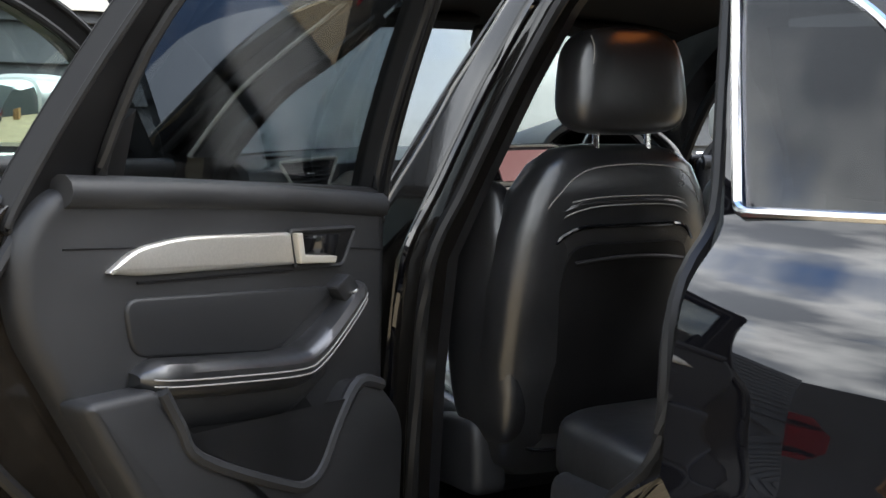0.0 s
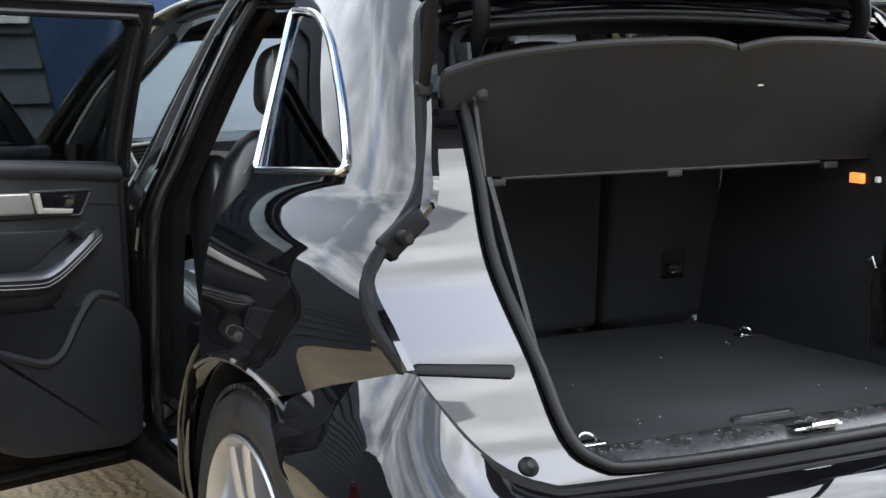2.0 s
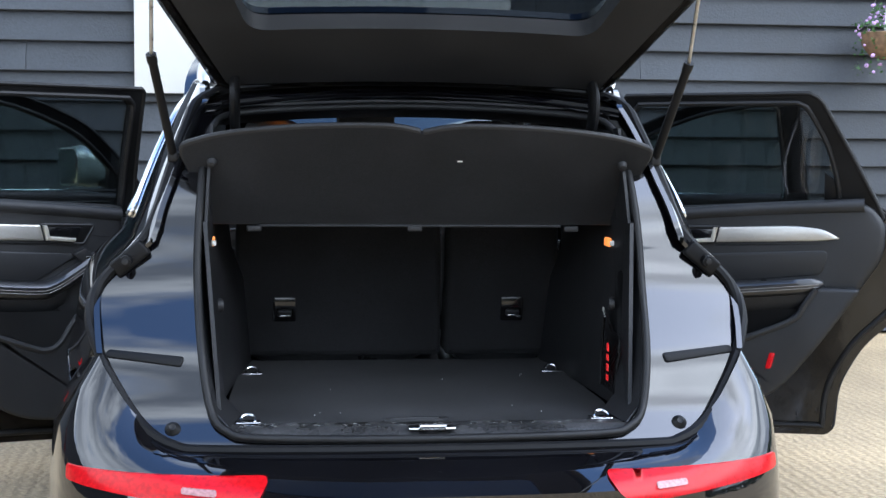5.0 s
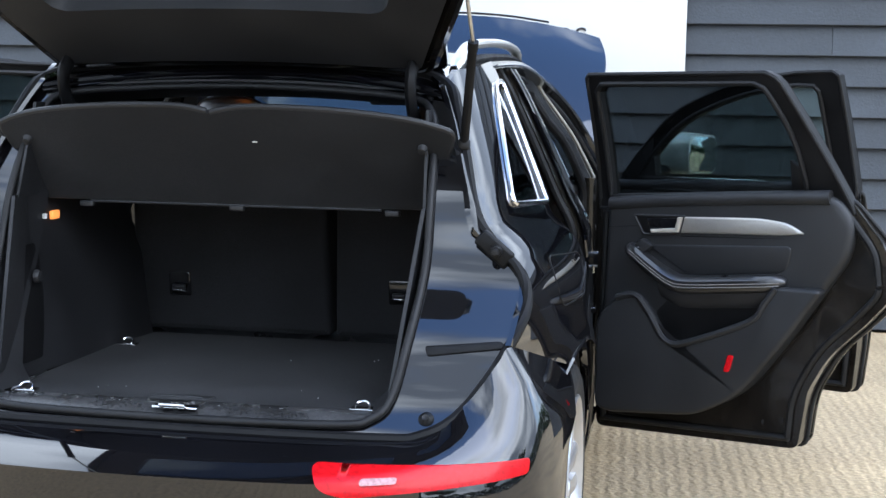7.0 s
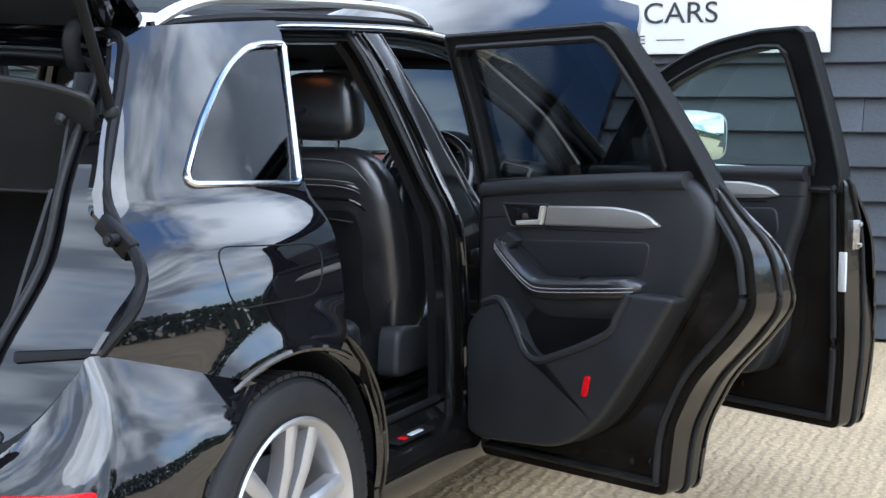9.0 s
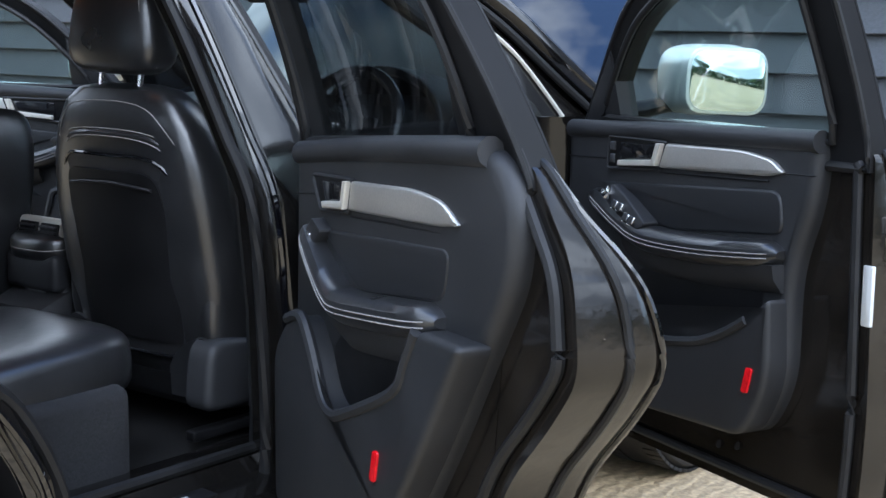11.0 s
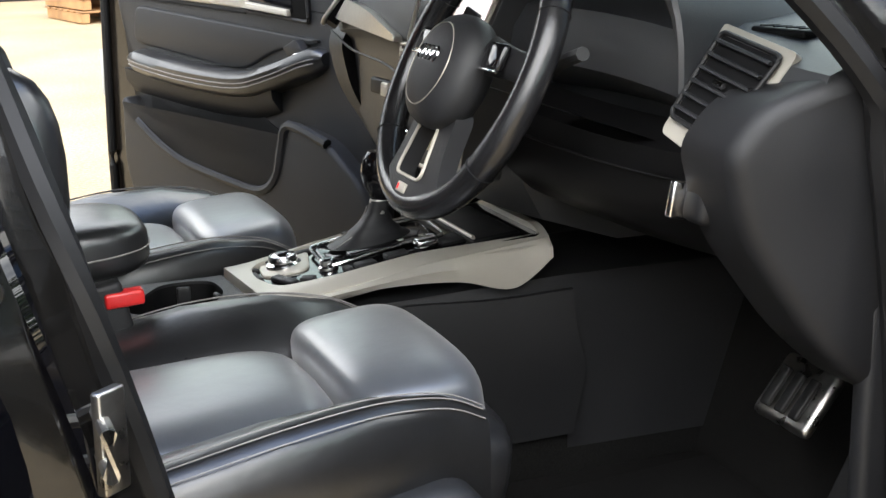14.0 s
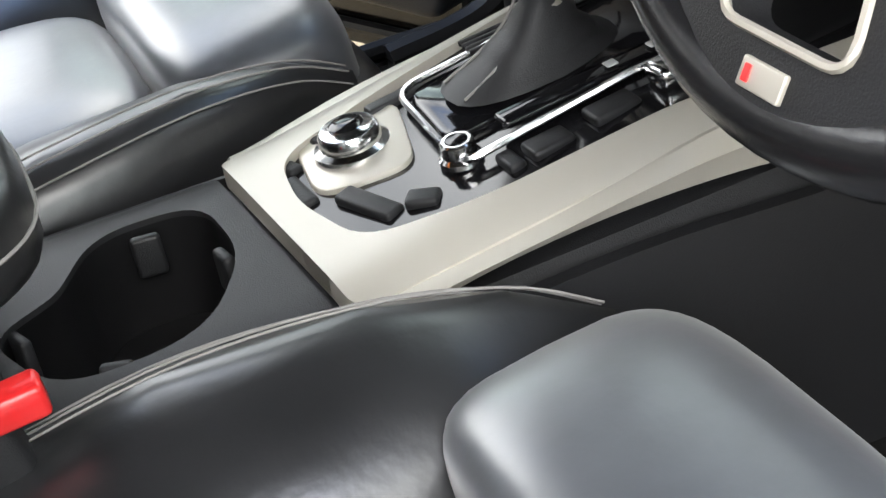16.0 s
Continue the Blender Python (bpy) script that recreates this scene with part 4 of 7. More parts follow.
# load space
floor_o = rounded([(-0.475, -0.585, 0.03), (0.475, -0.585, 0.03), (0.50, -0.30, 0.03), (0.475, 0.36, 0.02), (-0.475, 0.36, 0.02), (-0.50, -0.30, 0.03)], 0.03, 4)
load = part("load_floor", slab(floor_o, 0.62, 0.685, lambda a, b, c: Vector((a, b, c)), 0.006), CARPET, car, "black carpeted load floor")
part("floor_handle", slab(rounded([(-0.115, -0.53), (0.04, -0.53), (0.06, -0.495), (-0.095, -0.495)], 0.012, 4), 0.684, 0.690, lambda a, b, c: Vector((a, b, c)), 0.003), PLASTIC, load)
part("floor_handle_lip", tube([(-0.09, -0.52, 0.690), (0.03, -0.52, 0.690)], 0.003, 6), PLASTIC2, load)
rng_ = random.Random(4)
bits = bmesh.new()
for k in range(9):
    x, y = rng_.uniform(-0.4, 0.4), rng_.uniform(-0.5, 0.2)
    bmesh.ops.create_icosphere(bits, subdivisions=1, radius=rng_.uniform(0.0008, 0.002), matrix=turned(x, y, 0.687))
dust = tagged(mesh_object("carpet_crumbs", bits, STICKER), "pale crumbs lying on the black carpet", "crumbs", kind="stuff")
sillp = part("sill_protector", shell([[(x, -0.64 + 0.004 * math.cos(x), 0.676) for x in np.linspace(-0.50, 0.50, 21)], [(x, -0.615, 0.690) for x in np.linspace(-0.50, 0.50, 21)], [(x, -0.565, 0.692) for x in np.linspace(-0.49, 0.49, 21)], [(x, -0.55, 0.682) for x in np.linspace(-0.49, 0.49, 21)]], (0, 0, -0.006)), SILL, car, "scuffed glossy black load sill")
scr = bmesh.new()
for k in range(60):
    x = rng_.uniform(-0.46, 0.46)
    y = rng_.uniform(-0.605, -0.575)
    l_ = rng_.uniform(0.003, 0.010)
    bmesh.ops.create_cube(scr, size=1, matrix=turned(x, y, 0.6925, 0, 0, rng_.uniform(-40, 40)) @ Matrix.Diagonal((l_, 0.0007, 0.0004, 1)))
tagged(part("scuff_marks", scr, STICKER, sillp, "", False), "pale scuff marks", kind="stuff")
part("tailgate_striker", joined(rbox(turned(0.0, -0.628, 0.690), (0.115, 0.03, 0.008), 0.004), tube([(-0.03, -0.635, 0.69), (-0.03, -0.655, 0.70), (0.03, -0.655, 0.70), (0.03, -0.635, 0.69)], 0.005, 8)), CHROME, sillp, "bright steel tailgate striker")
for s in SIDES:
    # side lining, leaning out to the seal
    prof = [(-0.56, 0.690, 0.500), (-0.50, 0.70, 0.505), (-0.30, 0.70, 0.512), (0.05, 0.70, 0.485), (0.34, 0.70, 0.47)]
    rings = []
    for z in (0.68, 0.80, 0.95, 1.04, 1.10, 1.165):
        f = (z - 0.68) / 0.48
        pts = []
        for y, _, x in prof:
            yy = y + (0.20 * f if y < -0.4 else (0.10 * f if y < 0 else -0.02 * f))
            pts.append((s * (x + 0.045 * f - (0.05 * max(0, 1 - abs(yy - 0.28) / 0.12) if z < 1.0 else 0.0)), yy, z))
        rings.append(crom(pts, 5))
    tr = part("load_side_lining", shell(rings, (s * 0.01, 0, 0)), PLASTIC2, car, "black side lining of the load space")
    part("upper_lining", shell([[(s * (0.545 - 0.004 * k), y + 0.35 * (z - 1.16), z) for y in np.linspace(-0.34, 0.36, 8)] for k, z in enumerate((1.16, 1.25, 1.34, 1.41))], (s * 0.008, 0, 0)), PLASTIC2, tr)
    part("opening_trim", shell([[(s * (p[0] - 0.004 - 0.28 * d), back(p[0], p[1]).y + 1.8 * d + 0.012, p[1] + (0.004 if p[1] < 0.7 else 0)) for p in OPEN_HALF[2:10]] for d in (0.0, 0.022, 0.05, 0.085)], (s * 0.004, 0, 0)), PLASTIC2, tr)
    part("load_lamp", rbox(turned(s * 0.541, -0.137, 1.096, 0, 0, 0), (0.012, 0.045, 0.024), 0.004), ORANGE, tr, "lit load-space lamp")
    part("bag_hook", joined(rbox(turned(s * 0.535, -0.21, 1.098), (0.012, 0.012, 0.014), 0.003)), WHITE, tr)
    for y in (-0.525, 0.128):
        part("lashing_eye", joined(tube([(s * 0.44 + 0.018 * math.cos(a), y + 0.012 * math.sin(a), 0.694 + 0.010 * math.sin(a)) for a in np.linspace(0, 6.28, 14)[:-1]], 0.003, 6, True), rbox(turned(s * 0.44, y, 0.688), (0.06, 0.035, 0.004), 0.002)), CHROME, load, "chrome lashing eye")
    part("power_socket", lathe([(0.004, 0.012), (0.014, 0.014), (0.018, 0.008), (0.018, 0.0)], turned(s * 0.520, -0.30, 0.945, 0, -90 * s, 0), 16), PLASTIC, tr)
    rec = rounded([(-0.40, 0.72, 0.02), (-0.22, 0.72, 0.02), (-0.24, 1.03, 0.03), (-0.33, 1.03, 0.03)], 0.02, 4)
    part("side_recess", slab(rec, 0.0, 0.004, lambda a, b, c: Vector((s * (0.517 + 0.09 * (b - 0.70) - c), a, b)), 0.002), BLACK, tr)
# storage net on one side
net = bmesh.new()
for k in range(9):
    for e in (-1, 1):
        a0, b0 = -0.40 + 0.022 * k, 0.72
        a1, b1 = a0 + e * 0.16, 0.86
        pts_ = []
        for t in np.linspace(0, 1, 7):
            a_, b_ = a0 + (a1 - a0) * t, b0 + (b1 - b0) * t
            if -0.405 < a_ < -0.225:
                pts_.append((0.505 + 0.06 * (b_ - 0.70), a_, b_))
        if len(pts_) > 1:
            tb = tube(pts_, 0.0022, 5)
            net = joined(net, tb)
net_o = part("storage_net", net, BLACK, car, "black elastic storage net with red print")
part("net_border", tube(crom([(0.503, -0.40, 0.715), (0.515, -0.40, 0.86), (0.518, -0.31, 0.87), (0.515, -0.225, 0.90), (0.508, -0.225, 0.715)], 4), 0.004, 6), BLACK, net_o)
for k, h in enumerate((0.019, 0.024, 0.021, 0.026)):
    part("net_print", rbox(turned(0.497, -0.345 + 0.0, 0.755 + k * 0.027), (0.002, 0.022, h * 0.8), 0.001), REDTEXT, net_o, "red printed mark")
part("net_hook", tube([(0.515, -0.235, 0.90), (0.512, -0.225, 0.925), (0.512, -0.215, 0.915)], 0.0025, 6), STEEL, net_o)

# rear seat backs, in two pieces, and their levers
for x0, x1 in ((-0.50, 0.135), (0.147, 0.50)):
    outl = rounded([(x0, 0.70, 0.02), (x1, 0.70, 0.02), (x1 - 0.01, 1.15, 0.04), (x0 + 0.01, 1.15, 0.04)], 0.03, 4)
    bk = part("rear_seat_back", slab(outl, 0.13, 0.0, lambda a, b, c: Vector((a, 0.335 - 0.10 * (b - 0.70) + c, b)), 0.02, 3), CARPET, car, "black carpet-backed folding rear seat back")
    lx = -0.345 if x0 < 0 else 0.352
    part("release_recess", slab(rounded([(lx - 0.035, 0.81), (lx + 0.035, 0.81), (lx + 0.035, 0.885), (lx - 0.035, 0.885)], 0.008, 3), 0.01, -0.004, lambda a, b, c: Vector((a, 0.335 - 0.10 * (b - 0.70) + c, b)), 0.002), PIANO, bk)
    part("release_lever", rbox(turned(lx, 0.308, 0.838, 25), (0.042, 0.014, 0.02), 0.005), PLASTIC, bk)
    part("lever_glint", rbox(turned(lx, 0.300, 0.829, 25), (0.030, 0.004, 0.008), 0.002), CHROME, bk)
    part("cushion_face", pillow(turned((x0 + x1) / 2, 0.455, 0.92, -8), (abs(x1 - x0) * 0.98, 0.16, 0.52), 0.4), LEATHER, bk)
# load cover: a level part and a raised flap
cover = part("load_cover", rbox(turned(0, 0.06, 1.165), (1.07, 0.45, 0.02), 0.006), PLASTIC2, car, "black load cover, its flap raised")
FL = [(-0.575, 0.0), (0.575, 0.0), (0.60, 0.13)]
flap = crom([(0.0, 0.325), (0.10, 0.345), (0.30, 0.333), (0.48, 0.30), (0.585, 0.262), (0.61, 0.235), (0.590, 0.165), (0.555, 0.0)], 5)
flap = [Vector((a, b)) for a, b in flap]
flap_o = flap + [Vector((-p[0], p[1])) for p in flap[:0:-1]]
CD, CN = Vector((0, -0.66, 0.75)), Vector((0, -0.75, -0.66))


def cov(a, b, c):
    return Vector((a, -0.160, 1.152)) + CD * b + CN * (c - 0.03 * (a / 0.6) ** 2 * (b / 0.3))


fl = part("cover_flap", sheet(flap_o, lambda a, b: cov(a, b, 0.008), lambda a, b: -0.014 * CN, 0.04), CARPET, cover)
part("flap_edge", tube([cov(p[0], p[1], 0.0) for p in flap_o[: 2 * len(flap)]], 0.0085, 8), PLASTIC2, fl)
part("flap_hinge", tube([cov(x, -0.004, 0.012) for x in np.linspace(-0.42, 0.40, 9)], 0.004, 6), PLASTIC, fl)
for x in (-0.43, 0.0, 0.43):
    part("flap_clip", rbox(Matrix.Translation(cov(x, -0.012, 0.014)), (0.04, 0.02, 0.016), 0.004), PLASTIC, fl)
for s in SIDES:
    part("flap_knob", lathe([(0.003, 0.016), (0.010, 0.014), (0.012, 0.004), (0.014, 0.0)], Matrix.Translation(cov(s * 0.535, 0.215, 0.016)) @ turned(0, 0, 0, 130), 14), PLASTIC, fl)
part("flap_mark", rbox(Matrix.Translation(cov(0.10, 0.235, 0.012)) @ turned(0, 0, 0, 40), (0.014, 0.002, 0.004), 0.001), WHITE, fl)

# ---- doors ----
DU, DW = Vector((0.9026, -0.4305, 0)), Vector((-0.4305, -0.9026, 0))


def door_map(s, hinge):
    def f(u, v, w):
        lean = 0.13 * (max(0.0, v - 1.10) / 0.42) ** 1.3
        p = Vector((hinge[0], hinge[1], 0)) + DU * u + DW * (w + lean) + Vector((0, 0, v))
        return Vector((s * p.x, p.y, p.z))
    return f


# the outer skin swells out below the belt line
SKIN_W = spline([0.32, 0.60, 0.85, 0.93, 1.0, 1.08, 1.16, 1.30], [-0.105, -0.138, -0.135, -0.120, -0.085, -0.034, -0.012, -0.010])


def ribbon(f, pts, w, r, seg=8, flat=1.0):
    return tube([f(p[0], p[1], p[2] if len(p) > 2 else w) for p in pts], r, seg, False, flat)


def door(front, s):
    f = door_map(s, (0.882, 2.130) if front else ((0.906, 1.079) if s > 0 else (0.872, 1.094)))
    d = new("front_door" if front else "rear_door")
    d.parent = car
    d["label"] = "open front door, black outside, dark grey lining" if front else "open rear door, black outside, dark grey lining"
    if front:
        low = [(0.0, 0.32, 0.04), (1.06, 0.335, 0.03), (1.075, 0.56, 0.1), (1.055, 1.10, 0.02), (0.0, 1.085, 0.02), (-0.01, 0.6, 0.1)]
        frame_out = crom([(0.03, 1.06), (0.06, 1.13), (0.22, 1.305), (0.36, 1.41), (0.60, 1.505), (0.84, 1.548)], 4) + [Vector(p) for p in ((0.98, 1.553), (1.005, 1.535), (1.05, 1.09), (1.05, 1.06))]
        frame_in = crom([(0.14, 1.115), (0.25, 1.245), (0.39, 1.355), (0.62, 1.447), (0.84, 1.488)], 4) + [Vector(p) for p in ((0.90, 1.487), (0.915, 1.47), (0.95, 1.15), (0.945, 1.118))]
        trim = [(0.01, 1.088, 0.02), (0.945, 1.122, 0.05), (0.93, 0.98, 0.05), (0.875, 0.84, 0.08), (0.875, 0.60, 0.08), (0.80, 0.475, 0.05), (0.49, 0.455, 0.05), (0.03, 0.42, 0.05), (0.0, 0.65, 0.1)]
        ledge = [(0.02, 1.075), (0.47, 1.095), (0.94, 1.112)]
        silver = [(0.445, 1.070, 0.006), (0.72, 1.078, 0.10), (0.815, 1.066, 0.035), (0.852, 1.042, 0.008), (0.80, 1.030, 0.06), (0.42, 1.012, 0.006)]
        bez = [(0.21, 1.070, 0.012), (0.205, 0.992, 0.015), (0.422, 1.010, 0.008), (0.447, 1.072, 0.008)]
        lever = [(0.43, 1.062), (0.375, 1.048), (0.345, 1.014), (0.26, 1.006)]
        inlay = [(0.16, 0.955, 0.03), (0.84, 1.005, 0.03), (0.855, 0.915, 0.03), (0.44, 0.872, 0.05), (0.32, 0.925, 0.03)]
        arm = [(0.150, 0.918, 0.085), (0.20, 0.908, 0.10), (0.31, 0.870, 0.112), (0.42, 0.847, 0.118), (0.62, 0.852, 0.118), (0.80, 0.868, 0.105), (0.86, 0.874, 0.085)]
        pocket = [(0.0, 0.43, 0.05), (-0.01, 0.64, 0.06), (0.12, 0.745, 0.04), (0.245, 0.775, 0.03), (0.285, 0.66, 0.03), (0.35, 0.612, 0.04), (0.62, 0.645, 0.1), (0.80, 0.73, 0.08), (0.865, 0.79, 0.02), (0.872, 0.60, 0.08), (0.80, 0.475, 0.05), (0.49, 0.455, 0.05)]
        edge_line = [(0.12, 0.743), (0.24, 0.772), (0.268, 0.72), (0.29, 0.652), (0.345, 0.615), (0.45, 0.622), (0.62, 0.648), (0.72, 0.685), (0.80, 0.73)]
        red = (0.815, 0.605)
        glass_lo, wshell = 1.10, (-0.080, 0.02)
    else:
        low = [(0.01, 0.30, 0.03), (0.745, 0.335, 0.03), (0.755, 0.50, 0.06), (0.83, 0.645, 0.06), (0.95, 0.765, 0.08), (1.02, 0.85, 0.04), (1.0, 1.0, 0.05), (0.885, 1.142, 0.03), (0.0, 1.085, 0.02), (-0.01, 0.6, 0.1)]
        frame_out = [Vector(p) for p in ((0.0, 1.06), (0.0, 1.505), (0.015, 1.522), (0.640, 1.535), (0.672, 1.520))] + crom([(0.69, 1.50), (0.78, 1.34), (0.885, 1.140), (0.90, 1.10)], 4) + [Vector((0.86, 1.06))]
        frame_in = [Vector(p) for p in ((0.055, 1.112), (0.05, 1.46), (0.065, 1.478), (0.60, 1.488), (0.628, 1.475))] + crom([(0.64, 1.455), (0.70, 1.34), (0.735, 1.20), (0.735, 1.165)], 3)
        trim = [(0.05, 1.090, 0.03), (0.84, 1.160, 0.06), (0.905, 1.085, 0.05), (0.90, 0.97, 0.08), (0.70, 0.665, 0.1), (0.57, 0.495, 0.08), (0.42, 0.41, 0.06), (0.08, 0.37, 0.05), (0.035, 0.6, 0.1)]
        ledge = [(0.06, 1.083), (0.45, 1.122), (0.83, 1.150)]
        silver = [(0.342, 1.058, 0.006), (0.60, 1.072, 0.10), (0.70, 1.063, 0.035), (0.755, 1.032, 0.008), (0.69, 1.022, 0.06), (0.33, 1.004, 0.006)]
        bez = [(0.158, 1.052, 0.012), (0.195, 0.99, 0.012), (0.328, 1.000, 0.006), (0.345, 1.06, 0.006)]
        lever = [(0.335, 1.050), (0.30, 1.036), (0.285, 1.012), (0.215, 1.008)]
        inlay = [(0.20, 0.955, 0.03), (0.72, 0.992, 0.03), (0.70, 0.905, 0.03), (0.36, 0.862, 0.05), (0.27, 0.92, 0.03)]
        arm = [(0.135, 0.936, 0.080), (0.165, 0.928, 0.098), (0.24, 0.882, 0.108), (0.31, 0.846, 0.114), (0.37, 0.838, 0.116), (0.55, 0.856, 0.116), (0.66, 0.868, 0.108), (0.705, 0.874, 0.085)]
        pocket = [(0.045, 0.39, 0.05), (0.04, 0.70, 0.05), (0.12, 0.775, 0.04), (0.19, 0.790, 0.03), (0.245, 0.735, 0.02), (0.295, 0.655, 0.05), (0.36, 0.640, 0.05), (0.60, 0.745, 0.06), (0.685, 0.862, 0.02), (0.835, 0.865, 0.03), (0.70, 0.665, 0.1), (0.57, 0.495, 0.08), (0.42, 0.41, 0.06), (0.10, 0.375, 0.05)]
        edge_line = [(0.12, 0.772), (0.19, 0.788), (0.245, 0.733), (0.292, 0.662), (0.335, 0.640), (0.40, 0.655), (0.60, 0.742), (0.645, 0.80), (0.683, 0.858)]
        red = (0.535, 0.60)
        glass_lo, wshell = 1.10, (-0.080, 0.02)
    low_r = rounded(low, 0.03, 5)
    part("door_shell", slab(low_r, wshell[1], wshell[0], lambda a, b, c: f(a, b, 0.02 - (0.02 - c) / 0.10 * (0.02 - SKIN_W(b))), 0.022, 4), SHUT, d)
    outer = part("door_skin", sheet(inset(low_r, 0.012), lambda a, b: f(a, b, SKIN_W(b) - 0.004), lambda a, b: 0.004 * Vector((s * DW.x, DW.y, 0)), 0.035), PAINT, d)
    fr = part("window_frame", sheet(frame_out, lambda a, b: f(a, b, 0.028), lambda a, b: -0.045 * Vector((s * DW.x, DW.y, 0)), 0.04, [frame_in]), BLACK, d)
    inner = dense(frame_in, 0.03)
    part("frame_seal", tube([f(p[0], p[1], 0.034) for p in dense(inset(frame_in, -0.008), 0.03)], 0.009, 8, True), RUBBER, fr)
    part("frame_edge", tube([f(p[0], p[1], 0.026) for p in dense(inset(frame_out, 0.007), 0.03)], 0.0075, 8, True), RUBBER, fr)
    part("frame_bright", tube([f(p[0], p[1], -0.018) for p in dense(inset(frame_out, 0.004), 0.03)], 0.005, 6, True), BLACK, fr)
    gl = part("door_glass", sheet(inset(frame_in, -0.012), lambda a, b: f(a, b, 0.002), lambda a, b: -0.004 * Vector((s * DW.x, DW.y, 0)), 0.06), GLASS if front else DARKGLASS2, d, "clear green-tinted window" if front else "tinted window")
    gl.visible_shadow = False
    if not front:
        part("glass_divider", slab([Vector(p) for p in ((0.695, 1.13), (0.742, 1.13), (0.742, 1.22), (0.695, 1.26))], 0.0, 0.03, lambda a, b, c: f(a, b, c), 0.004), BLACK, d)
    else:
        part("mirror_triangle", slab([Vector(p) for p in ((0.045, 1.09), (0.21, 1.10), (0.21, 1.275), (0.10, 1.165))], -0.02, 0.034, lambda a, b, c: f(a, b, c), 0.006), PLASTIC2, d)
    # seal round the door's inner face
    part("door_seal", tube([f(p[0], p[1], 0.03) for p in dense(inset(low_r, 0.034), 0.03)], 0.0105, 8, True), RUBBER, d)
    part("outer_edge", tube([f(p[0], p[1], SKIN_W(p[1]) + 0.008) for p in dense(inset(low_r, 0.002), 0.03)], 0.005, 6, True), PAINT, d)
    part("outer_seal", tube([f(p[0], p[1], SKIN_W(p[1]) * 0.55 + 0.006) for p in dense(inset(low_r, -0.002), 0.03)], 0.007, 8, True), RUBBER, d)
    # lining
    tr_r = rounded(trim, 0.04, 6)
    lining = part("door_lining", slab(tr_r, 0.012, 0.062, lambda a, b, c: f(a, b, c), 0.026, 5), PLASTIC, d, "dark grey door lining")
    part("lining_ledge", ribbon(f, crom([(*p, 0.050) for p in ledge], 6), 0.05, 0.024, 10), PLASTIC, lining)
    part("seam", ribbon(f, crom([(p[0], p[1] - 0.068 - 0.01 * (not front), 0.062) for p in ledge], 6), 0.062, 0.0016, 5), BLACK, lining)
    part("decor_strip", slab(rounded(silver, 0.01, 5), 0.055, 0.072, lambda a, b, c: f(a, b, c), 0.006, 3), ALU, d, "brushed aluminium decor strip")
    part("strip_seam", ribbon(f, [(p[0], p[1] - 0.010, 0.064) for p in (silver[-1], silver[-2])], 0.064, 0.0022, 5), BLACK, lining)
    part("handle_bezel", slab(rounded(bez, 0.01, 4), 0.055, 0.067, lambda a, b, c: f(a, b, c), 0.003), BLACK, d)
    hr = rounded([(p[0], p[1], 0.01) for p in bez], 0.01, 4)
    part("bezel_rim", tube([f(p[0], p[1], 0.067) for p in hr], 0.0045, 6, True), PLASTIC, d)
    b_tl, b_bl, b_br, b_tr = (Vector(q[:2]) for q in bez)

    def in_bezel(a, b):
        return (b_bl * (1 - a) + b_br * a) * (1 - b) + (b_tl * (1 - a) + b_tr * a) * b
    part("handle_recess", slab([in_bezel(*q) for q in ((0.22, 0.2), (0.93, 0.2), (0.93, 0.85), (0.22, 0.85))], 0.066, 0.0685, lambda a, b, c: f(a, b, c), 0.001), PIANO, d)
    bars = []
    for quad_ in (((0.86, 0.12), (0.97, 0.12), (0.96, 0.95), (0.88, 0.95)), ((0.26, 0.08), (0.97, 0.10), (0.90, 0.34), (0.26, 0.27))):
        bars.append(slab(rounded([(*in_bezel(*q), 0.002) for q in quad_], 0.002, 3), 0.064, 0.080, lambda a, b, c: f(a, b, c), 0.003, 3))
    part("door_handle", joined(*bars), SATIN, d, "satin silver inner handle")
    part("inlay", slab(rounded(inlay, 0.03, 5), 0.055, 0.068, lambda a, b, c: f(a, b, c), 0.006, 3), CLOTH, d)
    # armrest: a padded bar with double stitching
    a_s = crom(arm, 6)
    rings = []
    for i, p in enumerate(a_s):
        t = i / (len(a_s) - 1)
        hgt = 0.030 * min(1, 0.45 + 4 * t, 0.3 + 5 * (1 - t))
        dep = p[2]
        rings.append([f(p[0], p[1] + b * hgt, 0.05 + (dep - 0.05) * c) for b, c in ((1.0, 0.0), (1.0, 0.55), (0.85, 0.85), (0.45, 1.0), (-0.1, 1.0), (-0.6, 0.92), (-1.0, 0.65), (-1.35, 0.0))])
    ar = part("armrest", loft(rings), LEATHER, d, "stitched black leather armrest")
    for k in (0.10, -0.22):
        part("stitching", tube([f(p[0], p[1] + k * 0.030, p[2] + 0.0012) for p in a_s[3:-3]], 0.0013, 5), THREAD, ar)
    low_p = a_s[len(a_s) // 3 :]
    part("armrest_base", loft([[f(p[0], p[1] - 0.02 + b, c) for b, c in ((0.0, 0.05), (0.0, 0.095), (-0.03, 0.09), (-0.06, 0.066), (-0.06, 0.05))] for p in low_p]), PLASTIC, ar)
    sw0 = arm[1]
    part("switch_panel", slab(rounded([(sw0[0] - 0.02, sw0[1] + 0.002), (sw0[0] + 0.03, sw0[1] - 0.008), (sw0[0] + 0.075, sw0[1] + 0.028), (sw0[0] + 0.03, sw0[1] + 0.05)], 0.01, 3), 0.05, 0.088, lambda a, b, c: f(a, b, c), 0.004), PLASTIC2, ar)
